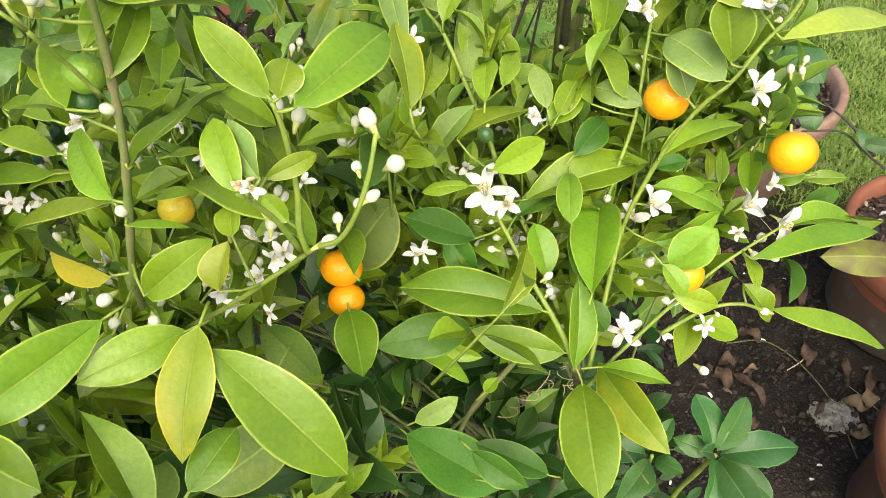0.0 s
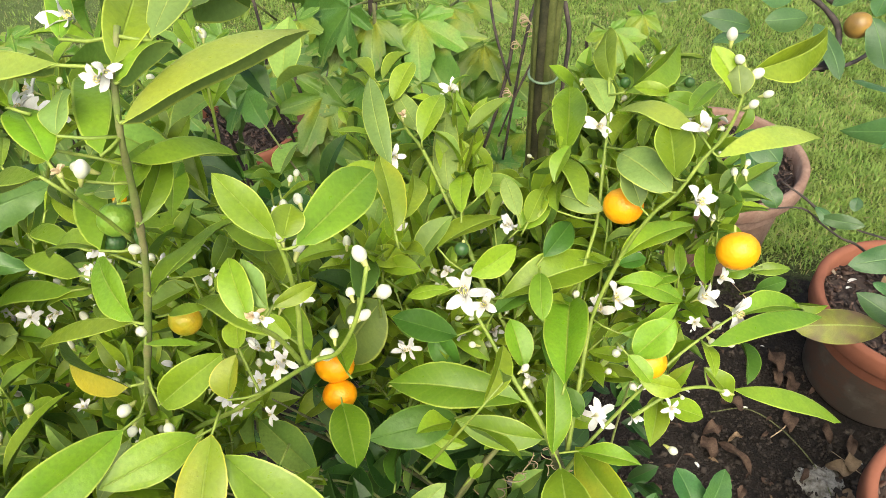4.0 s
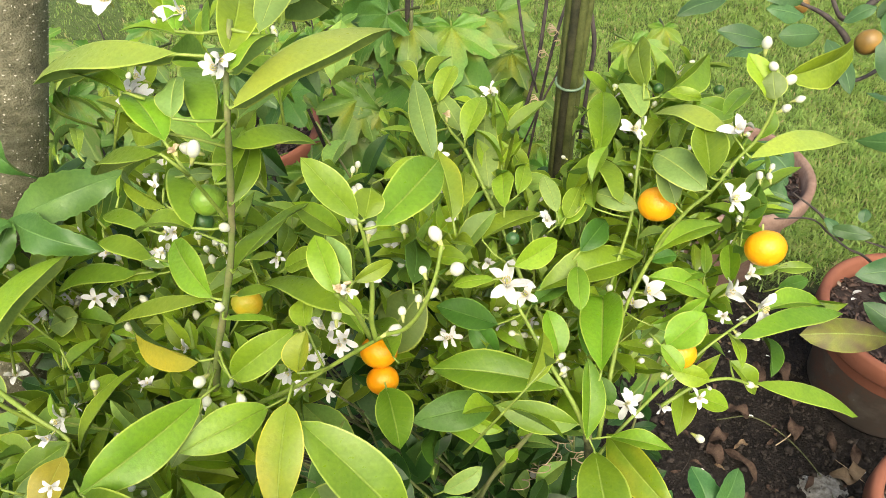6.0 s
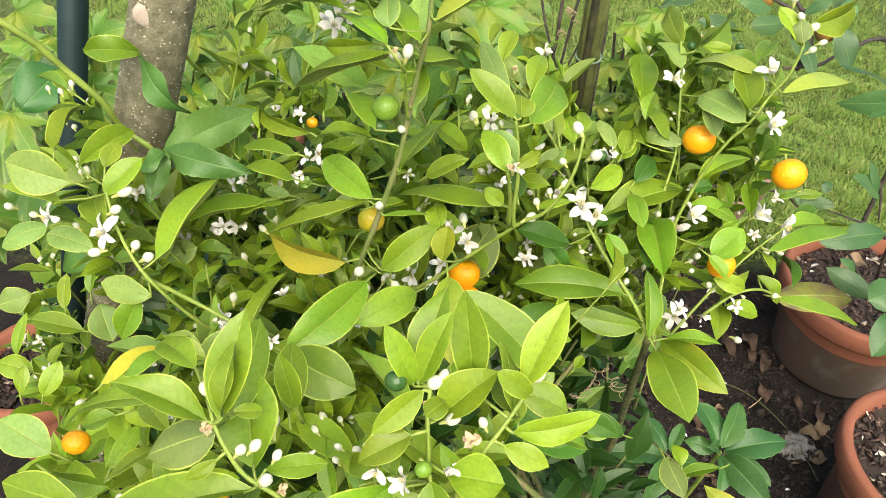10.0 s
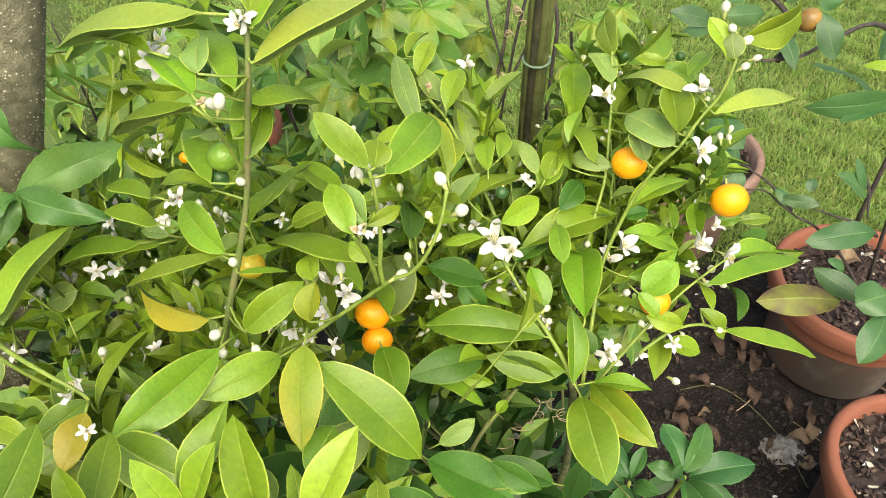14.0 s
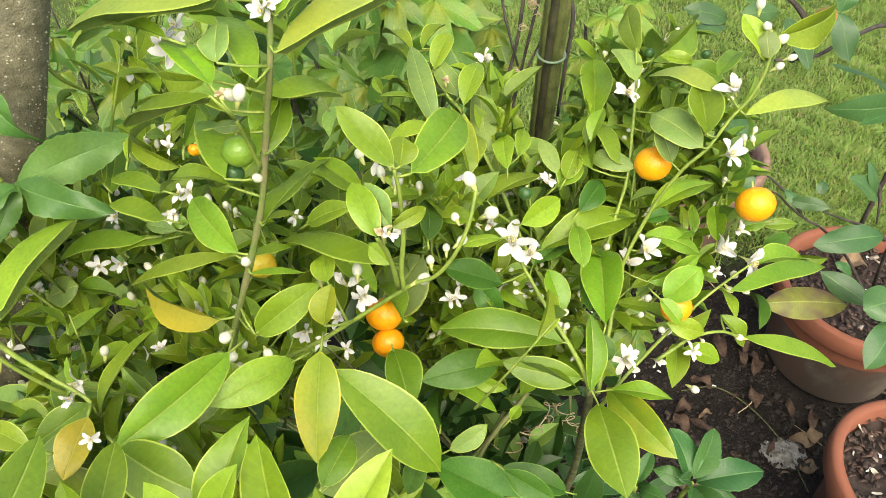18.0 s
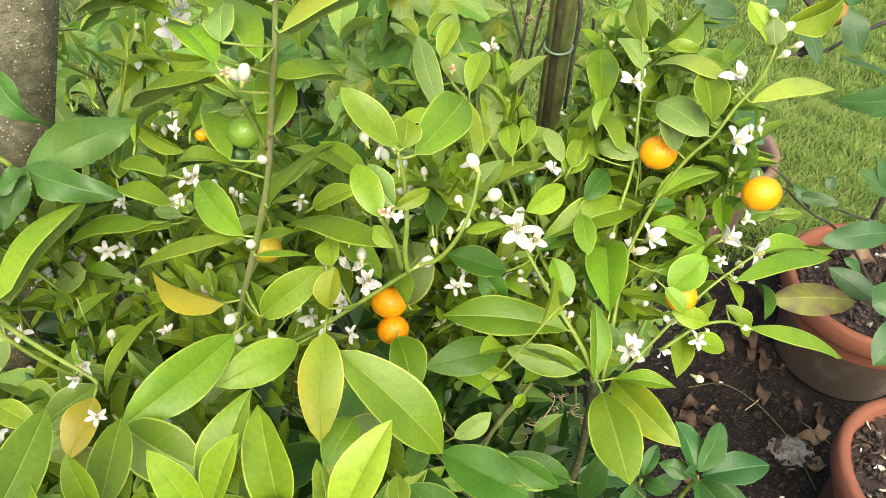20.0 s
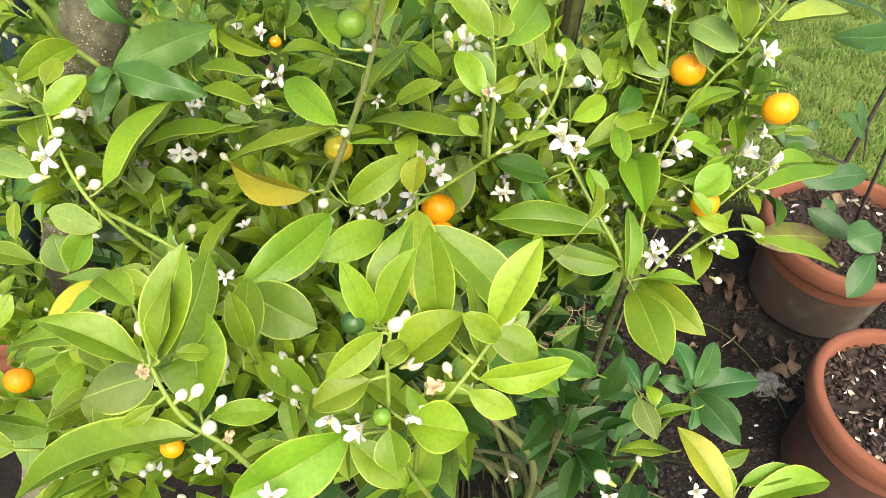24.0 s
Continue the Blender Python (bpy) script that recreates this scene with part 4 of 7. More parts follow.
lf((-0.268, 0.315, 1.007), (-0.244, 0.283, 1.018), 0.009, .08, 0, "y")
lf((-0.149, 0.226, 1.137), (-0.118, 0.225, 1.137), 0.005, .08, 1, "g")
lf((-0.153, 0.220, 1.088), (-0.126, 0.255, 1.060), 0.010, .08, 0, "g")
lf((-0.093, 0.292, 1.107), (-0.129, 0.347, 1.089), 0.019, .08, 0, "y")
lf((-0.047, 0.283, 1.100), (-0.050, 0.345, 1.091), 0.017, .08, 0, "d")
lf((0.008, 0.324, 1.059), (-0.022, 0.322, 1.056), 0.010, .08, 0, "y")
lf((0.074, 0.356, 1.038), (0.070, 0.312, 1.036), 0.018, .08, 0, "g")
lf((0.080, 0.337, 1.005), (0.075, 0.295, 1.005), 0.017, .08, 0, "d")
lf((0.135, 0.370, 1.027), (0.156, 0.372, 1.031), 0.013, .08, 0, "d")
lf((0.229, 0.356, 1.032), (0.208, 0.355, 1.030), 0.013, .08, 0, "g")
lf((0.235, 0.368, 1.016), (0.266, 0.367, 1.016), 0.011, .08, 0, "g")
lf((0.250, 0.377, 0.983), (0.276, 0.382, 0.989), 0.014, .08, 0, "d")
lf((0.265, 0.364, 0.986), (0.303, 0.359, 0.982), 0.009, .08, 0, "g")
lf((0.194, 0.327, 0.987), (0.193, 0.291, 0.995), 0.012, .08, 0, "y")
lf((0.236, 0.348, 0.954), (0.232, 0.307, 0.958), 0.015, .08, 0, "d")
lf((-0.353, 0.318, 0.948), (-0.310, 0.320, 0.953), 0.008, .08, 1, "d")
lf((-0.424, 0.378, 0.920), (-0.366, 0.368, 0.913), 0.024, .08, 0, "w")
lf((-0.409, 0.346, 0.917), (-0.375, 0.337, 0.910), 0.015, .08, 0, "w")
lf((-0.314, 0.226, 1.029), (-0.320, 0.270, 1.002), 0.009, .08, 1, "y")
lf((-0.099, 0.215, 1.029), (-0.112, 0.172, 1.020), 0.020, .08, 0, "d")
lf((-0.058, 0.163, 1.036), (-0.067, 0.137, 1.041), 0.015, .08, 0, "d")
lf((-0.041, 0.255, 0.915), (-0.035, 0.319, 0.894), 0.015, .08, 0, "d")
lf((0.017, 0.261, 0.911), (0.026, 0.269, 0.919), 0.010, .08, 0, "y")
lf((0.018, 0.206, 0.884), (0.044, 0.207, 0.887), 0.011, .08, 0, "g")
lf((-0.119, 0.327, 1.055), (-0.084, 0.281, 1.051), 0.019, .08, 0, "y")
lf((-0.067, 0.293, 1.010), (-0.091, 0.352, 0.987), 0.018, .08, 0, "g")

# -- fruit, buds and blossom
def ball(bm, r, squash=0.9, seg=20, rings=12, mat=0, dimple=0.08):
    bmesh.ops.create_uvsphere(bm, u_segments=seg, v_segments=rings, radius=r)
    for v in bm.verts:
        k = v.co.z / r
        v.co.z *= squash
        if k > 0.8:
            v.co.z -= dimple * r * (k - 0.8) * 5
    for f in bm.faces:
        f.material_index = mat


def fruit(at, r, kind, owner=None):
    owner = owner or bush
    SHOWN.append((Vector(at) + Vector((0, 0.68, -0.73)) * r, 0.020 + 1.35 * r))
    bm = bmesh.new()
    ball(bm, r, rng.uniform(0.88, 0.96))
    ob = part("fruit", bm, PEEL[kind], owner, {"o": "ripe orange fruit", "y": "fruit turning from green to yellow", "g": "green unripe fruit", "d": "small dark green fruit", "b": "brownish orange fruit"}[kind])
    ob.matrix_basis = Matrix.Translation(Vector(at) - owner.location) @ pose(0, 0, 0, rng.uniform(-88, -52), rng.uniform(-30, 30), 0) @ pose(0, 0, 0, 0, 0, rng.uniform(0, 360))
    cb = bmesh.new()
    for k in range(5):
        a = k * 1.2566
        tube(cb, [(0, 0, 0.84 * r), (math.cos(a) * r * 0.16, math.sin(a) * r * 0.16, 0.86 * r), (math.cos(a) * r * 0.27, math.sin(a) * r * 0.27, 0.83 * r)], 0.0008, 0.0005, 4)
    tube(cb, [(0, 0, 0.8 * r), (0, 0, 1.0 * r), (0.001, 0, 1.25 * r)], 0.0011, 0.0009, 5)
    part("calyx", cb, CALYX, ob)
    return ob


def petal_mesh(mat, curl=0.24):
    bm = bmesh.new()
    uvl = bm.loops.layers.uv.new("UVMap")
    blade(bm, uvl, Matrix.Identity(4), 1.0, 0.46, 0.10, 0.16, wave=0.06, shape=0.33, peak=0.60, thick=0.05, mats=(0, 0), rows=9, tip=curl)
    return mesh_of("petal", bm, mat)


def centre_mesh():
    bm = bmesh.new()
    ball(bm, 0.11, 1.0, 8, 6, 1)
    for v in list(bm.verts):
        v.co.z -= 0.03
    for k in range(11):
        a = k * 0.571
        tube(bm, [(math.cos(a) * 0.07, math.sin(a) * 0.07, 0.0), (math.cos(a) * 0.13, math.sin(a) * 0.13, 0.26), (math.cos(a) * 0.15, math.sin(a) * 0.15, 0.44)], 0.022, 0.02, 4, 2)
        tube(bm, [(math.cos(a) * 0.15, math.sin(a) * 0.15, 0.43), (math.cos(a) * 0.155, math.sin(a) * 0.155, 0.52)], 0.034, 0.025, 4, 0)
    tube(bm, [(0, 0, 0), (0, 0, 0.5)], 0.035, 0.05, 5, 1)
    tube(bm, [(0, 0, -0.55), (0.02, 0, -0.3), (0, 0, 0)], 0.035, 0.07, 5, 1)
    return mesh_of("stamens", bm, [STAMEN, CALYX, PETAL])


PETAL_MESH, WILTED_MESH, CENTRE_MESH = petal_mesh(PETAL), petal_mesh(WILTED, -0.5), centre_mesh()


def flower(at, r, owner=None, face=None, spread=None):
    owner = owner or bush
    r *= 1.22 if r > 0.0105 else 1.08
    SHOWN.append((Vector(at) + Vector((0, 0.68, -0.73)) * r, 0.016))
    d = ((face or UPV) + Vector((rng.uniform(-0.6, 0.6), rng.uniform(-0.6, 0.4), rng.uniform(-0.5, 0.5)))).normalized()
    m = Matrix.Translation(Vector(at) - owner.location) @ d.to_track_quat("Z", "Y").to_matrix().to_4x4() @ Matrix.Scale(r, 4)
    c = new("flower", CENTRE_MESH)
    c.parent = owner
    c.matrix_basis = m
    tagged(c, "white blossom with a yellow centre")
    opened, turn = rng.choice((10, 26, 40, 52, 62, 70, 78)) + rng.uniform(-6, 6), rng.uniform(0, 72)
    if spread is not None:
        opened = spread
    for k in range(5):
        if rng.random() < 0.14:
            continue
        p = new("petal", PETAL_MESH)
        p.parent = c
        p.matrix_basis = pose(0, 0, 0, 0, 0, turn + 72 * k + rng.uniform(-8, 8)) @ pose(0, 0.06, 0.02, opened + rng.uniform(-24, 24), rng.uniform(-28, 28), 0) @ Matrix.Scale(rng.uniform(0.86, 1.16), 4)


def faded(at, r):
    """A spent blossom: a clump of shrivelled cream petals."""
    bm = bmesh.new()
    uvl = bm.loops.layers.uv.new("UVMap")
    for k in range(7):
        d = Vector((rng.uniform(-1, 1), rng.uniform(-1, 1), rng.uniform(0.1, 1))).normalized()
        blade(bm, uvl, leaf_pose((0, 0, 0), d, (rng.uniform(-1, 1), rng.uniform(-1, 1), 1)), r * rng.uniform(0.7, 1.2), r * 0.6, 0.15, 0.8, rng.uniform(-0.2, 0.2), 0.1, k, (0, 0), rows=6, thick=0.0004, shape=0.5, peak=0.6)
    tube(bm, [(0, 0, -r), (0, 0, 0)], 0.0009, 0.0014, 5, 1)
    ob = part("spent_blossom", bm, [FADED, CALYX], bush, "shrivelled cream blossom")
    ob.location = Vector(at) - bush.location


def bud_mesh(k):
    bm = bmesh.new()
    bmesh.ops.create_uvsphere(bm, u_segments=14, v_segments=10, radius=1.0)
    for v in bm.verts:
        a = math.atan2(v.co.y, v.co.x)
        s = 1 + 0.05 * math.cos(5 * a + k)
        v.co.x *= s * 0.9
        v.co.y *= s * 0.9
        v.co.z = v.co.z * (1.02 + 0.1 * k) + 0.1 * max(0, v.co.z) ** 2
    tube(bm, [(0, 0, -2.4), (0.05, 0, -1.7), (0, 0, -1.15), (0, 0, -0.9)], 0.2, 0.5, 6, 1)
    return mesh_of("bud", bm, [BUDSKIN, CALYX])


BUD_MESH = [bud_mesh(0), bud_mesh(1), bud_mesh(2)]


def bud(at, r, owner=None):
    owner = owner or bush
    ob = new("bud", BUD_MESH[rng.randrange(3)])
    ob.parent = owner
    q = Vector(at) - near_stem(at)
    d = (q.normalized() + Vector((rng.uniform(-0.4, 0.4), rng.uniform(-0.4, 0.4), 0.5 + rng.uniform(-0.3, 0.5)))).normalized()
    ob.matrix_basis = Matrix.Translation(Vector(at) - owner.location) @ d.to_track_quat("Z", "Y").to_matrix().to_4x4() @ Matrix.Scale(r * 0.84, 4)
    return tagged(ob, "unopened white bud")


fruit((-0.082, 0.318, 0.985), 0.0149, "o")
fruit((-0.080, 0.305, 0.965), 0.0132, "o")
fruit((0.134, 0.381, 1.077), 0.0146, "o")
fruit((0.212, 0.352, 1.056), 0.0151, "o")
fruit((0.1495, 0.304, 0.993), 0.0126, "o")
fruit((-0.160, 0.288, 1.080), 0.0106, "y")
fruit((-0.143, 0.243, 1.209), 0.0086, "g")
fruit((-0.148, 0.241, 1.196), 0.0056, "d")
fruit((0.017, 0.295, 1.127), 0.0044, "d")
fruit((0.147, 0.473, 1.120), 0.0042, "d")
fruit((0.198, 0.478, 1.114), 0.0043, "d")
fruit((-0.203, 0.351, 1.130), 0.0046, "o")
fruit((-0.143, 0.048, 1.193), 0.0050, "d")
fruit((-0.133, 0.019, 1.168), 0.0039, "g")
fruit((-0.340, 0.113, 1.064), 0.0082, "o")
fruit((-0.244, 0.060, 1.074), 0.0062, "o")
fruit((-0.191, 0.044, 1.046), 0.0049, "o")
fruit((-0.148, 0.265, 1.249), 0.0047, "d")
fruit((-0.321, 0.425, 1.111), 0.0035, "d")
bud((-0.028, 0.217, 1.206), 0.0042)
bud((-0.018, 0.205, 1.194), 0.0045)
bud((-0.052, 0.211, 1.142), 0.0043)
bud((-0.048, 0.218, 1.149), 0.0031)
bud((-0.039, 0.222, 1.154), 0.0028)
bud((-0.031, 0.217, 1.164), 0.0033)
bud((-0.129, 0.215, 1.261), 0.0039)
bud((-0.151, 0.231, 1.141), 0.0038)
bud((-0.134, 0.232, 1.200), 0.0032)
bud((-0.163, 0.200, 1.095), 0.0036)
bud((-0.167, 0.208, 1.103), 0.0046)
bud((-0.143, 0.200, 1.096), 0.0039)
bud((0.022, 0.314, 1.009), 0.0031)
bud((0.041, 0.310, 1.006), 0.0035)
bud((0.059, 0.300, 0.998), 0.0035)
bud((0.060, 0.293, 0.990), 0.0035)
bud((0.102, 0.355, 1.013), 0.0037)
bud((0.124, 0.304, 1.006), 0.0040)
bud((0.118, 0.295, 0.997), 0.0031)
bud((0.137, 0.292, 0.981), 0.0036)
bud((0.216, 0.307, 0.945), 0.0038)
bud((0.205, 0.332, 0.997), 0.0046)
bud((0.201, 0.324, 0.988), 0.0037)
bud((0.214, 0.322, 0.987), 0.0033)
bud((0.169, 0.268, 0.930), 0.0042)
bud((0.198, 0.365, 1.171), 0.0035)
bud((0.201, 0.378, 1.184), 0.0043)
bud((0.187, 0.396, 1.201), 0.0043)
bud((0.191, 0.385, 1.190), 0.0039)
bud((0.207, 0.369, 1.175), 0.0031)
bud((-0.064, 0.250, 1.180), 0.0043)
bud((-0.073, 0.254, 1.183), 0.0034)
bud((-0.035, 0.215, 1.183), 0.0029)
bud((-0.115, 0.250, 1.106), 0.0038)
bud((-0.092, 0.251, 1.109), 0.0042)
bud((-0.274, 0.324, 1.014), 0.0035)
bud((-0.271, 0.258, 1.032), 0.0043)
bud((-0.222, 0.043, 1.202), 0.0034)
bud((-0.208, 0.023, 1.186), 0.0030)
bud((-0.202, 0.024, 1.187), 0.0030)
bud((-0.193, 0.020, 1.185), 0.0026)
bud((-0.198, 0.013, 1.178), 0.0036)
bud((-0.119, 0.034, 1.182), 0.0036)
bud((-0.126, 0.046, 1.193), 0.0041)
bud((-0.122, 0.048, 1.195), 0.0029)
bud((-0.081, 0.045, 1.196), 0.0043)
bud((-0.106, 0.032, 1.181), 0.0027)
bud((-0.134, 0.071, 1.187), 0.0029)
bud((-0.204, 0.060, 1.152), 0.0051)
bud((0.080, 0.139, 0.852), 0.0039)
bud((0.105, 0.173, 0.871), 0.0034)
bud((0.057, 0.143, 0.812), 0.0081)
bud((-0.397, 0.249, 1.140), 0.0034)
bud((-0.381, 0.244, 1.136), 0.0030)
bud((-0.345, 0.230, 1.112), 0.0042)
bud((-0.332, 0.254, 1.129), 0.0043)
bud((-0.317, 0.231, 1.116), 0.0042)
bud((-0.309, 0.225, 1.110), 0.0046)
bud((-0.325, 0.262, 1.138), 0.0050)
bud((-0.136, 0.226, 1.253), 0.0038)
faded((-0.222, 0.030, 1.191), 0.0043)
faded((-0.112, 0.026, 1.175), 0.0055)
faded((-0.129, 0.038, 1.186), 0.0041)
faded((-0.071, 0.190, 1.198), 0.0048)
faded((-0.024, 0.459, 1.108), 0.0056)
faded((-0.136, 0.212, 1.262), 0.0034)
faded((-0.193, 0.014, 1.166), 0.0035)
flower((0.018, 0.326, 1.049), 0.0153)
flower((0.032, 0.324, 1.041), 0.0112)
flower((0.130, 0.351, 1.010), 0.0167)
flower((0.122, 0.351, 0.996), 0.0113)
flower((0.192, 0.347, 1.011), 0.0130)
flower((0.217, 0.340, 1.005), 0.0139)
flower((0.165, 0.334, 1.121), 0.0119)
flower((0.176, 0.372, 1.147), 0.0113)
flower((0.123, 0.442, 1.102), 0.0111)
flower((-0.276, 0.335, 1.038), 0.0077)
flower((-0.301, 0.343, 1.031), 0.0069)
flower((-0.100, 0.246, 1.102), 0.0084)
flower((-0.091, 0.239, 1.097), 0.0077)
flower((0.118, 0.300, 0.931), 0.0115)
flower((0.144, 0.299, 0.931), 0.0096)
flower((-0.256, 0.190, 1.079), 0.0080, spread=70)
flower((-0.172, 0.270, 1.250), 0.0084)
flower((-0.116, 0.234, 1.288), 0.0077)
flower((-0.070, 0.190, 1.197), 0.0059)
flower((-0.032, 0.438, 1.087), 0.0093)
flower((0.056, 0.386, 1.055), 0.0100)
flower((-0.204, 0.307, 1.129), 0.0065)
flower((-0.215, 0.306, 1.113), 0.0067)
flower((-0.114, 0.228, 1.070), 0.0078)
flower((0.086, 0.326, 0.983), 0.0084)
flower((-0.029, 0.319, 0.997), 0.0081)
flower((-0.231, 0.256, 1.034), 0.0062)
flower((-0.279, 0.361, 1.064), 0.0064)
flower((-0.370, 0.242, 1.135), 0.0098)
flower((-0.340, 0.244, 1.118), 0.0109)
flower((-0.386, 0.321, 0.959), 0.0103)
flower((-0.153, 0.021, 1.167), 0.0068)
flower((-0.141, 0.017, 1.166), 0.0073)
flower((-0.123, 0.018, 1.168), 0.0077)
flower((-0.199, 0.003, 1.169), 0.0056)
flower((-0.179, -0.000, 1.142), 0.0060)
flower((-0.044, 0.106, 0.918), 0.0084)
flower((-0.216, 0.134, 1.123), 0.0049)
flower((-0.197, 0.084, 1.081), 0.0055)
flower((-0.170, 0.272, 1.301), 0.0113)
flower((-0.136, 0.268, 1.295), 0.0105)
flower((-0.115, 0.236, 1.290), 0.0070)
flower((-0.176, 0.274, 1.252), 0.0072)
flower((-0.167, 0.254, 1.263), 0.0071)
flower((-0.130, 0.250, 1.053), 0.0087)
flower((0.063, 0.129, 0.800), 0.0101)
flower((0.127, 0.115, 0.835), 0.0097)
flower((0.153, 0.130, 0.864), 0.0067)
flower((-0.263, 0.312, 1.062), 0.0078)
flower((-0.284, 0.319, 1.053), 0.0073)
flower((-0.196, 0.299, 1.137), 0.0070)
flower((-0.210, 0.305, 1.114), 0.0054)
flower((-0.257, 0.320, 1.098), 0.0063)
flower((-0.091, 0.254, 1.097), 0.0075)
flower((-0.089, 0.247, 1.090), 0.0075)
flower((-0.107, 0.251, 1.065), 0.0079)
flower((-0.093, 0.251, 1.122), 0.0067)
flower((-0.024, 0.321, 0.998), 0.0080)
flower((0.125, 0.388, 1.073), 0.0073)
flower((0.047, 0.360, 1.083), 0.0083)
flower((-0.161, 0.259, 1.269), 0.0074)
flower((-0.163, 0.253, 1.263), 0.0070)
flower((-0.068, 0.244, 1.145), 0.0059)
flower((0.187, 0.331, 1.004), 0.0066)
flower((0.206, 0.352, 1.027), 0.0081)
flower((-0.206, 0.319, 1.157), 0.0058)
flower((-0.103, 0.236, 1.050), 0.0060)
flower((0.169, 0.292, 0.950), 0.0082)
flower((0.109, 0.280, 0.963), 0.0087)
flower((-0.132, 0.280, 1.150), 0.0050)
flower((-0.131, 0.284, 1.125), 0.0052)

# -- the crowd of leafy shoots inside the crown, under its outer leaves
# openings between the plants: to the pot among the lobed leaves, and to the pot beside the post
OPENINGS = (((0.003, -0.029, 1.450), (-0.221, 0.789, -0.574)), ((-0.068, -0.060, 1.436), (-0.386, 0.778, -0.496)), ((-0.043, -0.078, 1.447), (-0.167, 0.811, -0.561)), ((-0.043, -0.078, 1.447), (0.154, 0.808, -0.569)))
# the loose, twiggy side of the bush, where the soil shows through
GAPS = ((Vector((-0.40, 0.42, 0.87)), 0.085), (Vector((-0.31, 0.38, 0.86)), 0.06), (Vector((-0.49, 0.56, 0.70)), 0.11))


def in_opening(p, more=0.0):
    for a, d in OPENINGS:
        u = (Vector(p) - Vector(a)).dot(Vector(d))
        if u > 0.1 and (Vector(p) - Vector(a) - Vector(d) * u).length < 0.008 + more + 0.022 * u:
            return True
    return False


def inner_leaves():
    outer = [(p.x, p.dot(AXIS_S), p.dot(AXIS_H)) for p in LEAVES]
    shown = [(p.x, p.dot(AXIS_S), p.dot(AXIS_H), k) for p, k in SHOWN]
    r = random.Random(11)
    made = {k: bmesh.new() for k in "gyd"}
    layers = {k: b.loops.layers.uv.new("UVMap") for k, b in made.items()}
    tips, resting = [], []

    def place(deep):
        x, s, depth = r.uniform(-0.5, 0.36), r.uniform(0.55, 1.20), (0.12 + 0.22 * r.random() if deep else 0.002 + 0.14 * r.random() ** 1.9)
        near = sorted(((x - a) ** 2 + (s - b) ** 2, h) for a, b, h in outer)[:4]
        d0 = math.sqrt(near[0][0])
        if d0 > 0.045 + 0.02 * r.random() or (s > 1.0 and r.random() < 0.6):
            return None
        h = min(h for _, h in near[:3]) - 0.012 - depth
        p = Vector((x, 0, 0)) + AXIS_S * s + AXIS_H * h
        if p.z < 0.45 or p.y > 0.53 or (p.x > 0.09 and (depth > 0.05 or d0 > 0.03)) or p.x > 0.21 or (p.x > -0.06 and s < 0.86 and not deep):
            return None
        return p, depth

    def clear(p):
        x, s, h = p.x, p.dot(AXIS_S), p.dot(AXIS_H)
        return not in_opening(p) and all((p - c).length > k for c, k in GAPS) and not any((x - a) ** 2 + (s - b) ** 2 < (k + 0.25 * max(0.0, h - c)) ** 2 and h > c - 0.01 for a, b, c, k in shown)

    def one(k, p, d, nrm, L, wide, flip):
        if clear(p) and clear(p + d * L * 0.5) and clear(p + d * L):
            m = leaf_pose(p, p + d, nrm, r.uniform(-18, 18))
            if not flip and r.random() < 0.05:
                resting.append((m @ Vector((0, L * 0.5, L * 0.10)), m))
            blade(made[k], layers[k], m, L, L * wide, r.uniform(-0.02, 0.12), r.uniform(0.3, 0.85), r.uniform(-0.07, 0.07), 0.05, r.uniform(0, 6), (1, 0) if flip else (0, 1), rows=7, shape=r.uniform(0.62, 0.8), peak=r.uniform(0.45, 0.58), tip=r.uniform(0, 0.12))
            return 1
        return 0

    # shoots: a thin stalk with a spiral of leaves, smaller and brighter towards its end
    shoots = 0
    for _ in range(9000):
        if shoots >= 400:
            break
        got = place(False)
        if not got:
            continue
        p, depth = got
        shoots += 1
        axis = Vector((p.x * 0.7 + r.uniform(-0.5, 0.5), (p.y - 0.36) * 1.2 + r.uniform(-0.35, 0.35), 0.75)).normalized()
        side = axis.orthogonal().normalized()
        up = axis.cross(side)
        n, length, turn = r.randint(5, 8), r.uniform(0.035, 0.07), r.uniform(0, 6.28)
        k = "g" if depth > 0.07 or r.random() < 0.35 else "y"
        if not (clear(p) and clear(p - axis * length) and clear(p - axis * length * 0.5)):
            continue
        held = 0
        if depth < 0.09:
            tips.append(p)
        for i in range(n):
            u = i / (n - 1)
            a = turn + i * 2.4
            o = side * math.cos(a) + up * math.sin(a)
            lean = radians(r.uniform(48, 80) - 26 * u)
            d = (axis * math.cos(lean) + o * math.sin(lean)).normalized()
            L = r.uniform(0.034, 0.056) * (1 - 0.42 * u)
            held += one(k, p - axis * length * (1 - u), d, axis - o * 0.3, L, r.uniform(0.36, 0.48), r.random() < 0.08)
        if held > 2:
            tube(made[k], [p - axis * (length + 0.02), p - axis * length * 0.5 + side * 0.002, p], 0.0012, 0.0007, 5, 2)
    # the looser shoots at the back of the crown, towards the lawn
    for i in range(150):
        q = Vector((r.gauss(0, 0.5), r.gauss(0, 0.5), r.gauss(0, 0.5)))
        p = Vector((0.155, 0.48, 0.985)) + Vector((q.x * 0.085, q.y * 0.10, q.z * 0.10)) if i < 70 else Vector((0.212, 0.50, 1.02)) + q * 0.06 if i < 98 else Vector((-0.125, 0.29, 1.055)) + Vector((q.x * 0.15, q.y * 0.06, q.z * 0.07))
        axis = Vector((0.35 + r.uniform(-0.5, 0.5), r.uniform(-0.3, 0.5), 0.85)).normalized()
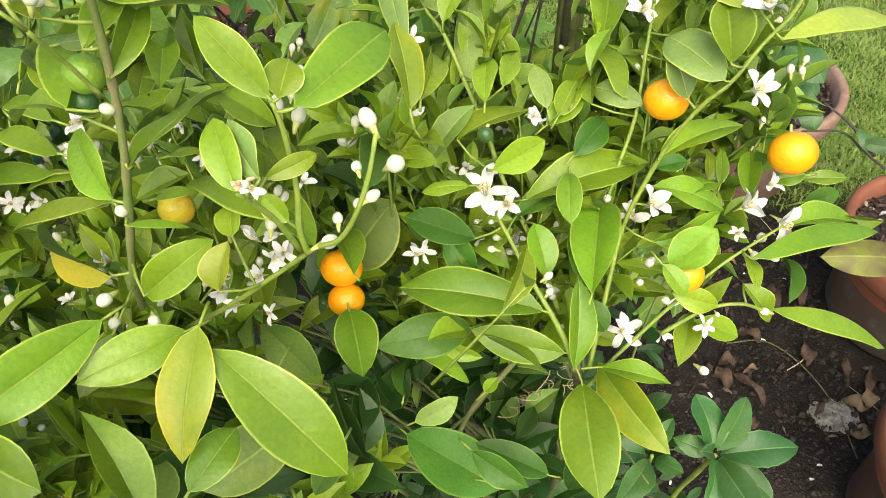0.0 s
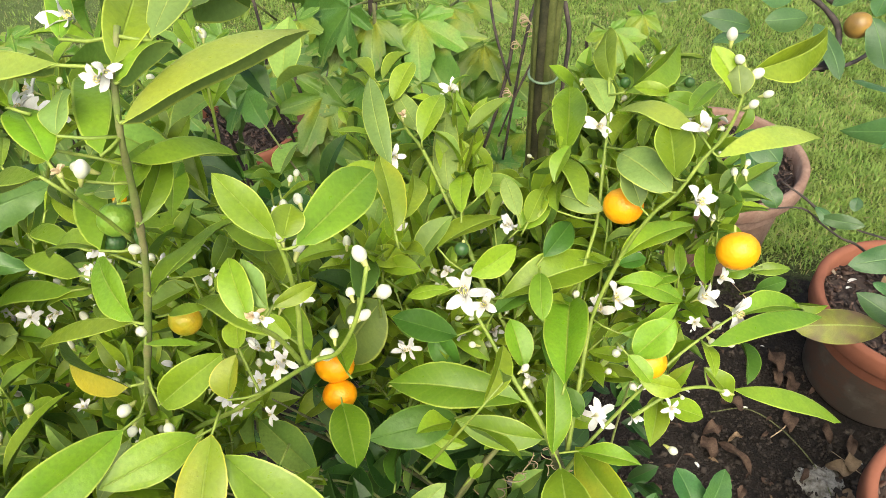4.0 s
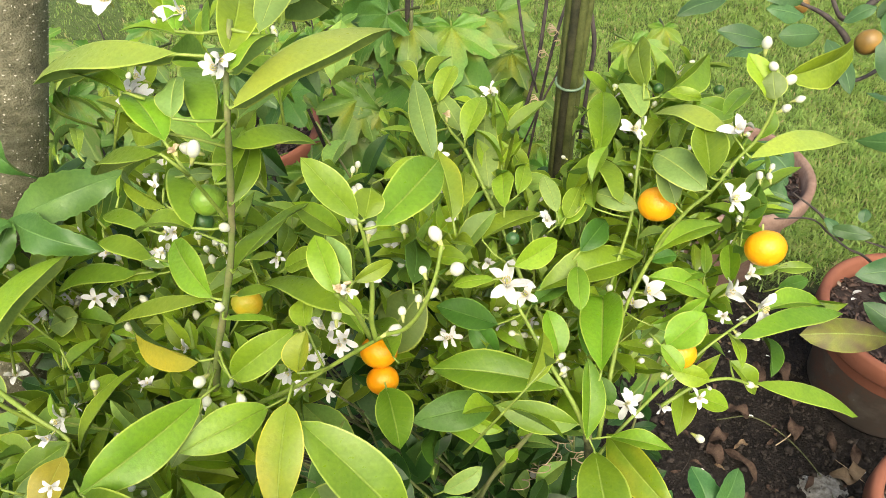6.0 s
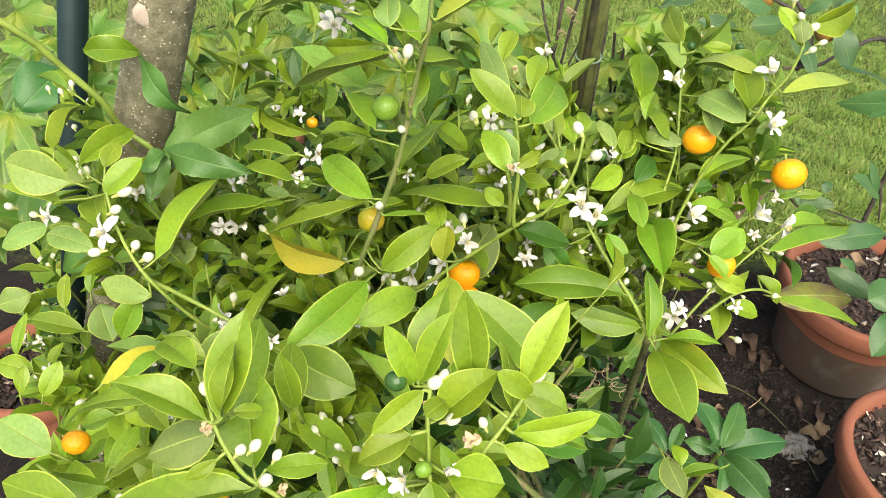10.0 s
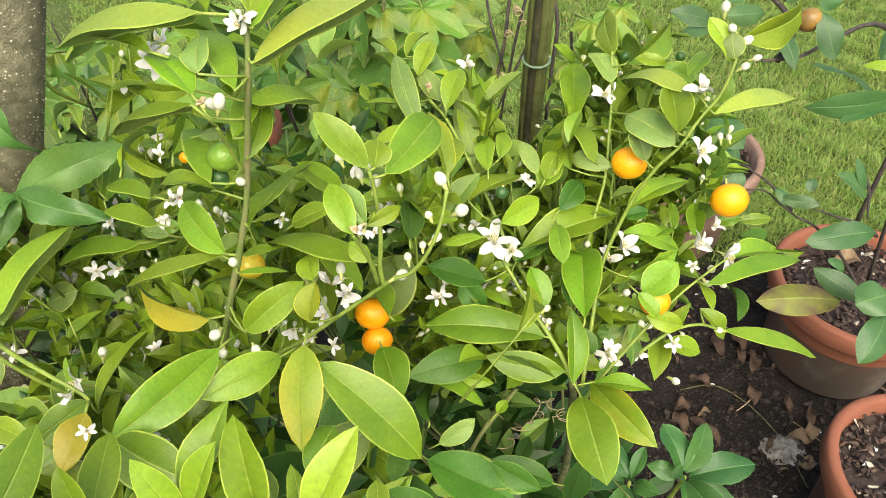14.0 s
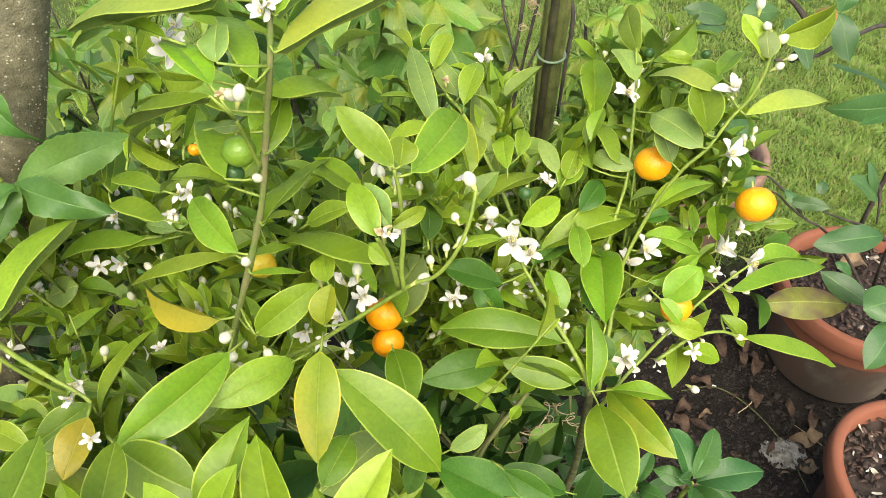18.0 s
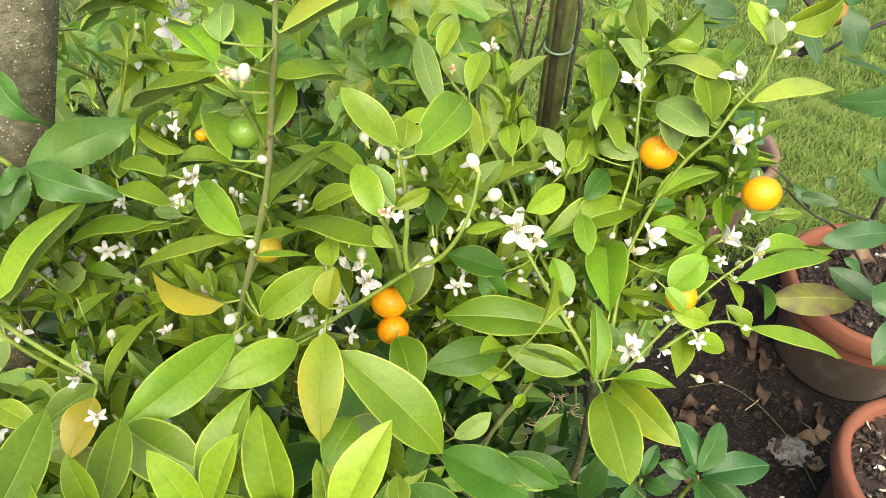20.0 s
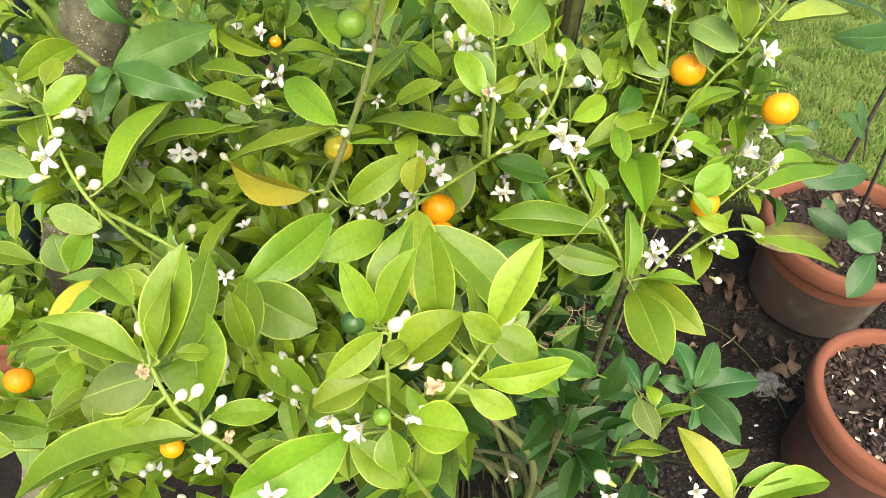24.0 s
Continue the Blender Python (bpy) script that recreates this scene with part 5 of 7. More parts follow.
        side = axis.orthogonal().normalized()
        up = axis.cross(side)
        n, length, turn = r.randint(4, 7), r.uniform(0.04, 0.08), r.uniform(0, 6.28)
        k = r.choice("gggy" if i < 98 else "gyyy")
        if not (clear(p) and clear(p - axis * length) and clear(p - axis * length * 0.5)):
            continue
        held = 0
        if i < 98 or r.random() < 0.2:
            tips.append(p)
        for j in range(n):
            u = j / (n - 1)
            a = turn + j * 2.4
            o = side * math.cos(a) + up * math.sin(a)
            lean = radians(r.uniform(40, 75) - 20 * u)
            held += one(k, p - axis * length * (1 - u), (axis * math.cos(lean) + o * math.sin(lean)).normalized(), axis - o * 0.3, r.uniform(0.036, 0.062) * (1 - 0.35 * u), r.uniform(0.36, 0.5), r.random() < 0.15)
        if held > 2:
            tube(made[k], [p - axis * (length + 0.03), p - axis * length * 0.5 + side * 0.002, p], 0.0012, 0.0007, 5, 2)
    # upright young shoots along the top of the crown
    for i in range(64):
        q = Vector((r.uniform(-1, 1), r.uniform(-1, 1), r.uniform(-1, 1)))
        c = Vector((0.045, 0.470, 1.050)) if i % 3 else Vector((-0.150, 0.330, 1.110))
        p = c + Vector((q.x * 0.105, q.y * 0.050, q.z * 0.040))
        axis = Vector((0.05 + r.uniform(-0.35, 0.35), 0.1 + r.uniform(-0.3, 0.3), 0.95)).normalized()
        side = axis.orthogonal().normalized()
        up = axis.cross(side)
        n, length, turn = r.randint(4, 6), r.uniform(0.035, 0.06), r.uniform(0, 6.28)
        k = r.choice("yyg")
        if not (clear(p) and clear(p - axis * length)):
            continue
        held = 0
        for j in range(n):
            u = j / (n - 1)
            a = turn + j * 2.4
            o = side * math.cos(a) + up * math.sin(a)
            lean = radians(r.uniform(28, 58) - 14 * u)
            held += one(k, p - axis * length * (1 - u), (axis * math.cos(lean) + o * math.sin(lean)).normalized(), axis - o * 0.6, r.uniform(0.036, 0.058) * (1 - 0.3 * u), r.uniform(0.30, 0.40), r.random() < 0.2)
        if held > 2:
            tube(made[k], [p - axis * (length + 0.03), p - axis * length * 0.5 + side * 0.002, p], 0.0012, 0.0007, 5, 2)
    # leaves deep down, with the crown's inner shade put into their darker colour
    count = 0
    for _ in range(9000):
        if count >= 950:
            break
        got = place(True)
        if not got:
            continue
        p, depth = got
        d = (Vector((p.x + 0.02, p.y - 0.33, 0.25)).normalized() * 0.6 + Vector((r.uniform(-1, 1), r.uniform(-1, 1), r.uniform(-0.5, 0.6)))).normalized()
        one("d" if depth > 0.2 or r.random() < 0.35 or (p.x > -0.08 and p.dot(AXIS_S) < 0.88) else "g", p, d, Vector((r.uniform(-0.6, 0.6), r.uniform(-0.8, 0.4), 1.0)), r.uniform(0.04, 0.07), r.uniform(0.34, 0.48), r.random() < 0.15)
        count += 1
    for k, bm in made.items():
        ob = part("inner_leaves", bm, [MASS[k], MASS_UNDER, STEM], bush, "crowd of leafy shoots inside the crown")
        ob.location = -bush.location
        tagged(ob, kind="stuff")
    # thin twigs between the leaves
    bm = bmesh.new()
    for _ in range(70):
        q = r.choice(LEAVES) - AXIS_H * r.uniform(0.20, 0.31)
        e = q.lerp(Vector((0.1, 0.42, 0.2)), r.uniform(0.2, 0.5)) + Vector((r.uniform(-0.04, 0.04), r.uniform(-0.04, 0.04), 0))
        if q.z > 0.4:
            tube(bm, smooth_line([q, q.lerp(e, 0.5) + Vector((r.uniform(-0.03, 0.03), r.uniform(-0.03, 0.03), 0.02)), e], 4), 0.0008, 0.0019, 5)
    ob = part("twig_tangle", bm, OLD_STEM, bush, "thin green-brown twigs")
    ob.location = -bush.location
    tagged(ob, kind="stuff")
    for at, m in resting:
        petal = new("fallen_petal", PETAL_MESH)
        petal.matrix_world = Matrix.Translation(at) @ m.to_3x3().to_4x4() @ pose(0, 0, 0, r.uniform(-12, 12), r.uniform(-20, 20), r.uniform(0, 360)) @ Matrix.Scale(r.uniform(0.009, 0.014), 4)
        tagged(petal, "small white petal caught on a green leaf", "petal", "petals caught in the bush")
    return tips


TIPS = inner_leaves()

# blossom and buds at the ends of the shoots
sr = random.Random(51)
for p in TIPS:
    if sr.random() > 0.66 or p.z < 0.6 or in_opening(p):
        continue
    if sr.random() < 0.26:
        flower(p + Vector((0, 0, 0.004)), sr.uniform(0.0065, 0.010))
    for _ in range(sr.randint(1, 4)):
        bud(p + Vector((sr.uniform(-0.011, 0.011), sr.uniform(-0.011, 0.011), sr.uniform(-0.008, 0.009))), sr.uniform(0.0020, 0.0038))

# ---- pots ----
CLAY_DUSTY = plain("dusty_terracotta", (0.19, 0.105, 0.070), (0.30, 0.20, 0.145), 14, 0.85, 0.4)


def pot(name, at, r, h, label, base=0.74, clay=None, lip=0.05, seed=1):
    ob = thing(name, (at[0], at[1], 0.0), label, "plant pot", "terracotta pots")
    z0 = -0.004
    rl = r * 0.90
    prof = [(base * r, z0), (base * r + 0.004, z0 + 0.008), (rl - 0.012, h - lip - 0.03), (rl, h - lip - 0.004), (r - 0.004, h - lip), (r, h - lip + 0.006), (r, h - 0.006), (r - 0.005, h), (r - 0.016, h), (r - 0.021, h - 0.006), (r - 0.024, h - lip * 0.8), (r * 0.86, h - 0.10)]
    body, rim = prof[:4], prof[3:]
    for nm, pr, mat in (("body", body, CLAY_DIRTY_SHADED if clay is None else clay), ("rim", rim, clay if clay == CLAY_DUSTY else CLAY)):
        bm = bmesh.new()
        rows = []
        for rr, z in pr:
            rows.append([bm.verts.new((rr * (1 + 0.006 * math.sin(3 * a + seed)) * math.cos(a), rr * math.sin(a), z + 0.002 * math.sin(2 * a + seed))) for a in (2 * math.pi * k / 64 for k in range(64))])
        for p, q in zip(rows, rows[1:]):
            for k in range(64):
                bm.faces.new((p[k], p[(k + 1) % 64], q[(k + 1) % 64], q[k]))
        if nm == "body":
            bm.faces.new(rows[0][::-1])
        part(nm, bm, mat, ob)
    bm = bmesh.new()
    zs = h - lip * 0.9
    rows = [[bm.verts.new((0, 0, zs + 0.01))]]
    for i in range(1, 9):
        rr = r * 0.875 * i / 8
        rows.append([bm.verts.new((rr * math.cos(a), rr * math.sin(a), zs + 0.012 * noise.noise(Vector((rr * math.cos(a) * 25, rr * math.sin(a) * 25, seed))))) for a in (2 * math.pi * k / 40 for k in range(40))])
    for k in range(40):
        bm.faces.new((rows[0][0], rows[1][k], rows[1][(k + 1) % 40]))
    for p, q in zip(rows[1:], rows[2:]):
        for k in range(40):
            bm.faces.new((p[k], q[k], q[(k + 1) % 40], p[(k + 1) % 40]))
    part("potting_soil", bm, CHIP[0], ob, "dark potting soil")
    # bark chips
    rr = random.Random(seed)
    for idx, (nm, num) in enumerate((("bark_mulch", 360), ("bark_mulch", 300), ("bark_mulch", 22))):
        bm = bmesh.new()
        for _ in range(num):
            a, d = rr.uniform(0, 6.283), r * 0.86 * math.sqrt(rr.random())
            l, w, t = rr.uniform(0.007, 0.028), rr.uniform(0.003, 0.009), rr.uniform(0.001, 0.003)
            m = pose(d * math.cos(a), d * math.sin(a), zs + rr.uniform(0.004, 0.017), rr.uniform(-35, 35), rr.uniform(-35, 35), rr.uniform(0, 360))
            vs = [bm.verts.new(m @ Vector((sx * l / 2 * rr.uniform(0.6, 1), sy * w / 2, sz * t))) for sx in (-1, 1) for sy in (-1, 1) for sz in (-0.5, 0.5)]
            for f in ((0, 1, 3, 2), (4, 6, 7, 5), (0, 4, 5, 1), (2, 3, 7, 6), (0, 2, 6, 4), (1, 5, 7, 3)):
                bm.faces.new([vs[i] for i in f])
        c = part(nm, bm, CHIP[idx], ob, "bark chip mulch")
        tagged(c, kind="stuff")
    return ob


pot_citrus = pot("terracotta_pot", (0.936, 0.951), 0.189, 0.25, "large terracotta pot stained grey, full of bark mulch", seed=1)
pot_front = pot("terracotta_pot", (0.815, 0.478), 0.170, 0.28, "orange terracotta pot of bark mulch and petals", clay=CLAY_BROWN, seed=2)
pot("terracotta_pot", (0.669, 1.425), 0.208, 0.28, "dusty pale terracotta pot at the lawn's edge", clay=CLAY_DUSTY, seed=3)
pot("terracotta_pot", (-0.564, 1.621), 0.175, 0.30, "terracotta pot of bark mulch among lobed leaves", clay=CLAY, seed=4)
pot("terracotta_pot", (-0.873, 0.814), 0.13, 0.30, "terracotta pot beside the dark green post", clay=CLAY, seed=5)

def pot_litter(owner, r, z, seed, petals, sprouts):
    q = random.Random(seed)
    for _ in range(petals):
        a, d = q.uniform(0, 6.283), r * 0.8 * math.sqrt(q.random())
        p = new("fallen_petal", PETAL_MESH if q.random() < 0.45 else WILTED_MESH)
        p.matrix_world = Matrix.Translation(owner.location) @ pose(d * math.cos(a), d * math.sin(a), z + 0.013, q.uniform(-30, 30), q.uniform(-60, 60), q.uniform(0, 360)) @ Matrix.Scale(q.uniform(0.011, 0.021), 4)
        tagged(p, "small cream petal fallen on bark mulch", "petal", "petals on the mulch")
    for _ in range(sprouts):
        a, d = q.uniform(0, 6.283), r * 0.75 * math.sqrt(q.random())
        c = Vector((d * math.cos(a), d * math.sin(a), z + 0.012))
        s = thing("seedling", owner.location + c, "tiny green seedling in bark mulch", "seedling", "seedlings in the pot")
        for k in range(3):
            b = k * 2.1 + q.uniform(-0.4, 0.4)
            lf(s.location, s.location + Vector((math.cos(b), math.sin(b), 0.35)) * q.uniform(0.010, 0.018), 0.009, 0.05, 0, "g", s, False)


pot_litter(pot_front, 0.17, 0.235, 61, 46, 4)
pot_litter(pot_citrus, 0.18, 0.205, 62, 16, 0)

# ---- young tree, post and canes ----
def tree_trunk():
    a, b = Vector((-0.792, 0.327, 0.000)), Vector((-0.309, 0.392, 1.207))
    d = (b - a).normalized()
    ob = thing("young_tree", (a.x, a.y, 0), "young tree with smooth grey-brown speckled bark", "tree")
    bm = bmesh.new()
    line = [a - d * 0.05 + (b - a + d * 0.7) * (k / 24) for k in range(25)]
    tube(bm, [p - a for p in line], 0.030, 0.0195, 20, 0, 0.012)
    part("trunk", bm, TRUNK, ob)
    r = random.Random(5)
    bm = bmesh.new()
    side = d.orthogonal().normalized()
    up = d.cross(side)
    for _ in range(4200):
        s, an = r.uniform(0.5, 1.9), r.uniform(0, 6.283)
        rad = 0.030 + (0.0195 - 0.030) * s / ((b - a).length + 0.7)
        n = side * math.cos(an) + up * math.sin(an)
        c = d * s + n * (rad - 0.0002)
        e, w = n.cross(d) * r.uniform(0.0004, 0.0011), d * r.uniform(0.0003, 0.0009)
        o = bm.verts.new(c + n * 0.0011)
        ring = [bm.verts.new(c + e), bm.verts.new(c + w), bm.verts.new(c - e), bm.verts.new(c - w)]
        for k in range(4):
            bm.faces.new((o, ring[k], ring[(k + 1) % 4]))
    tagged(part("bark_speckle", bm, LENTICEL, ob, "pale corky specks"), kind="stuff")
    bm = bmesh.new()
    ball(bm, 0.0095, 0.5, 12, 8)
    c = part("pruning_scar", bm, SCAR, ob, "pale healed cut")
    c.matrix_basis = Matrix.Translation(b - a + Vector((-0.006, -0.0185, 0.006)) * 1.0) @ pose(0, 0, 0, 80, 0, 15)
    bm = bmesh.new()
    ball(bm, 0.004, 0.6, 8, 6)
    c = part("knot", bm, DARKWOOD, ob, "small dark knot")
    c.matrix_basis = Matrix.Translation(b - a - d * 0.03 + Vector((0.008, -0.018, 0.0))) @ pose(0, 0, 0, 80, 0, 0)


tree_trunk()


def post():
    a, b = Vector((-0.758, 0.340, 0.000)), Vector((-0.424, 0.436, 1.094))
    ob = thing("garden_post", a, "dark green coated metal garden post", "post")
    bm = bmesh.new()
    d = (b - a).normalized()
    tube(bm, [-d * 0.06, d * 0.4, d * 0.9, d * 1.9], 0.012, 0.0118, 16)
    part("shaft", bm, POSTPAINT, ob)


post()


def canes():
    foot, tie = Vector((0.12, 0.70, 0.0)), Vector((0.115, 0.693, 0.992))
    ob = thing("cane_bundle", foot, "bundle of split brown-green garden canes tied together", "garden canes")
    r = random.Random(9)
    for k in range(9):
        a = k * 0.7
        off = Vector((math.cos(a), math.sin(a), 0)) * (0.0105 if k else 0.0)
        top = Vector((0.02, -0.005, 1.75 + r.uniform(-0.1, 0.1))) + off * 1.5
        pts = [off * 1.3 - Vector((0, 0, 0.05)), off * 1.05 + Vector((-0.004, -0.004, 0.5)), off + (tie - foot), top]
        bm = bmesh.new()
        tube(bm, smooth_line(pts, 8), r.uniform(0.0045, 0.006), r.uniform(0.004, 0.005), 8, 0, 0.03)
        part("cane", bm, CANE if k % 3 else CANE_DARK, ob)
    bm = bmesh.new()
    for z in (0.0, ):
        tube(bm, [tie - foot + Vector((math.cos(a) * 0.0163, math.sin(a) * 0.0163, z + 0.002 * math.sin(a))) for a in (k * 6.283 / 16 for k in range(17))], 0.0016, 0.0016, 5)
    part("tie", bm, TIE, ob, "pale green plastic tie")


canes()

# ---- vine with serrated leaves beside the young tree ----
vine = thing("passion_vine", (-0.45, 0.5, 0.0), "climbing vine with glossy serrated three-lobed leaves", "vine")
stem([(-0.45, 0.5, -0.02), (-0.46, 0.48, 0.5), (-0.40, 0.42, 0.9), (-0.34, 0.36, 1.08), (-0.322, 0.325, 1.127)], 0.004, 0.0018, vine, STEM, False, "stalk")
for b, tip, w, a in (((-0.313, 0.322, 1.129), (-0.246, 0.363, 1.139), 0.032, 0.14), ((-0.313, 0.322, 1.129), (-0.248, 0.294, 1.127), 0.026, 0.12), ((-0.312, 0.321, 1.129), (-0.324, 0.294, 1.129), 0.015, 0.08), ((-0.321, 0.359, 1.194), (-0.289, 0.334, 1.149), 0.017, 0.18), ((-0.313, 0.322, 1.129), (-0.321, 0.283, 1.111), 0.016, 0.08)):
    lf(b, tip, w, a, 0, "v", vine, False, rows=23, teeth=0.035, fold=0.35, wave=0.20, shape=0.60, peak=0.42)
lf((-0.320, 0.355, 1.193), (-0.361, 0.359, 1.196), 0.021, 0.10, 0, "g", vine, False, rows=23, teeth=0.03, wave=0.16)
lf((-0.520, 0.650, 1.025), (-0.554, 0.592, 1.004), 0.062, 0.06, 0, "w", vine, False, rows=23, wave=0.12)
stem([(-0.304, 0.400, 1.173), (-0.301, 0.409, 1.153), (-0.295, 0.435, 1.123)], 0.0016, 0.0012, vine, STEM, False, "tendril")
stem([(-0.390, 0.311, 1.245), (-0.372, 0.316, 1.223), (-0.360, 0.320, 1.199), (-0.345, 0.322, 1.173), (-0.342, 0.331, 1.146), (-0.322, 0.324, 1.130)], 0.0026, 0.0022, vine, STEM, False, "stalk")
for b, t, w in (((-0.40, 0.40, 1.0), (-0.47, 0.38, 0.96), 0.045), ((-0.46, 0.48, 0.8), (-0.52, 0.42, 0.78), 0.05), ((-0.46, 0.48, 0.8), (-0.44, 0.40, 0.76), 0.05)):
    lf(b, t, w, 0.08, 0, "v", vine, False, rows=17, teeth=0.04, fold=0.2)


# ---- plants with lobed leaves behind the bush ----
def lobed(owner, base, d, size, kind, r, normal=None):
    """A palm-shaped leaf: three to five pointed lobes from one stalk."""
    d = Vector(d).normalized()
    if in_opening(Vector(base) + d * size * 0.4, 0.012):
        return
    n = Vector(normal or (r.uniform(-0.4, 0.4), -0.7 + r.uniform(-0.3, 0.3), 0.75)).normalized()
    side = d.cross(n).normalized()
    bm = bmesh.new()
    uvl = bm.loops.layers.uv.new("UVMap")
    lobes = [(r.uniform(-4, 4), 1.0), (46 + r.uniform(-6, 6), r.uniform(0.7, 0.9)), (-46 + r.uniform(-6, 6), r.uniform(0.7, 0.9)), (98, r.uniform(0.4, 0.58)), (-98, r.uniform(0.4, 0.58))]
    droop, ridge, ph = r.uniform(0.12, 0.45), r.uniform(0.05, 0.13), r.uniform(0, 6)
    steps, rings = 46, 4
    top, low, info = [], [], []
    for i in range(steps + 1):
        a = -138 + 276 * i / steps
        off, f = min((((a - c), f) for c, f in lobes), key=lambda o: abs(o[0]))
        k = min(1.0, abs(off) / 27)
        R = size * f * (1 - 0.50 * k ** 0.8) * (1 + 0.045 * (-1) ** i)
        e = d * math.cos(radians(a)) + side * math.sin(radians(a))
        ta, la = [], []
        for j in range(rings + 1):
            q = R * j / rings
            z = ridge * size * k * (j / rings) - droop * q * q / size + 0.02 * size * math.sin(ph + a * 0.09 + 5 * j / rings)
            p = e * q + n * z
            ta.append(bm.verts.new(p))
            la.append(ta[-1] if j == rings else bm.verts.new(p - n * 0.0006))
        top.append(ta)
        low.append(la)
        info.append(0.5 + 0.44 * math.copysign(k, off))
    for i in range(steps):
        for j in range(rings):
            for grid, mat, order in ((top, 0, 1), (low, 1, -1)):
                c = [(grid[i][j], info[i], j), (grid[i + 1][j], info[i + 1], j), (grid[i + 1][j + 1], info[i + 1], j + 1), (grid[i][j + 1], info[i], j + 1)][::order]
                face = bm.faces.new([x[0] for x in c])
                face.material_index = mat
                for loop, x in zip(face.loops, c):
                    loop[uvl].uv = (x[1], x[2] / rings)
    for i in range(steps):
        bm.edges.get((top[i][rings], top[i + 1][rings])).smooth = False
    q = -d * size * 0.6 - Vector((0, -0.3, 0.5)) * size
    tube(bm, [q, q * 0.4 + n * 0.004, (0, 0, 0)], 0.0016, 0.0012, 5, 2)
    ob = part("leaf", bm, [TOP[kind], UNDER_DULL, CANE if r.random() < 0.5 else STEM], owner)
    ob.matrix_basis = Matrix.Translation(Vector(base) - owner.location)


def lobed_plant(name, foot, tops, count, seed, label, kind="h", size=(0.07, 0.11), spread=0.16, low=0.35):
    ob = thing(name, foot, label, "garden plant")
    r = random.Random(seed)
    for top in tops:
        a, b = Vector(foot), Vector(top)
        mid = a.lerp(b, 0.5) + Vector((r.uniform(-0.05, 0.05), r.uniform(-0.05, 0.05), 0))
        bm = bmesh.new()
        line = smooth_line([a - Vector((0, 0, 0.02)), mid, b], 8)
        tube(bm, [p - a for p in line], 0.005, 0.002, 7)
        part("stalk", bm, DARKWOOD if r.random() < 0.6 else BARK, ob)
        for _ in range(count // len(tops)):
            p = line[int(len(line) * r.uniform(low, 0.999))] + Vector((r.uniform(-spread, spread), r.uniform(-spread, spread * 0.6), r.uniform(-0.06, 0.04)))
            if in_opening(p):
                continue
            kind = r.choice("hhhee")
            lobed(ob, p, (r.uniform(-1, 1), r.uniform(-1, 0.4), r.uniform(-0.9, 0.1)), r.uniform(*size), kind, r)
    return ob


lobed_plant("lobed_leaf_plant", (-0.10, 0.86, 0.0), [(-0.06, 0.68, 1.09), (-0.16, 0.70, 1.0), (0.0, 0.74, 1.0), (-0.02, 0.68, 0.9), (-0.12, 0.74, 0.85), (-0.22, 0.78, 0.95)], 84, 21, "tall plant with yellow-green lobed leaves", spread=0.07, low=0.5, size=(0.065, 0.115))
lobed_plant("lobed_leaf_plant", (-0.36, 1.0, 0.0), [(-0.34, 0.86, 0.92), (-0.28, 0.80, 0.8), (-0.44, 0.92, 0.85), (-0.22, 0.92, 0.7)], 64, 22, "bushy plant with toothed green leaves", spread=0.12, low=0.45, size=(0.08, 0.135))
lobed_plant("lobed_leaf_plant", (-0.75, 1.05, 0.0), [(-0.70, 0.95, 0.85), (-0.6, 0.9, 0.7), (-0.85, 1.0, 0.8), (-0.78, 1.15, 0.9)], 60, 23, "bushy plant with broad lobed leaves", spread=0.15, size=(0.09, 0.15), low=0.4)
lobed_plant("lobed_leaf_plant", (-0.2, 1.45, 0.0), [(-0.2, 1.4, 0.6), (-0.05, 1.3, 0.6), (-0.35, 1.5, 0.6), (0.1, 1.35, 0.55)], 60, 24, "low plant with green lobed leaves", spread=0.16)
lobed_plant("lobed_leaf_plant", (-0.95, 1.75, 0.0), [(-0.9, 1.65, 0.6), (-1.1, 1.7, 0.55), (-0.78, 1.8, 0.5), (-1.0, 1.6, 0.4)], 56, 26, "bushy plant with broad lobed leaves before the lawn", spread=0.18, low=0.3, size=(0.09, 0.15))
lobed_plant("lobed_leaf_plant", (-0.30, 1.95, 0.0), [(-0.28, 1.85, 0.5), (-0.15, 1.9, 0.45), (-0.45, 2.0, 0.5)], 44, 27, "low lobed-leaf plant behind the terracotta pot", spread=0.17, low=0.25, size=(0.09, 0.14))
lobed_plant("lobed_leaf_plant", (0.20, 0.95, 0.0), [(0.14, 0.82, 0.75), (0.24, 0.85, 0.6), (0.05, 0.86, 0.6)], 40, 25, "low leafy plant at the foot of the canes", spread=0.12, low=0.2)

lobed_plant("lobed_leaf_plant", (0.30, 1.02, 0.0), [(0.21, 0.83, 0.95), (0.26, 0.85, 0.90), (0.18, 0.80, 0.97), (0.24, 0.90, 0.80), (0.30, 0.92, 0.84)], 70, 28, "slender plant with small bright leaves beyond the canes", spread=0.055, low=0.55, size=(0.035, 0.06))

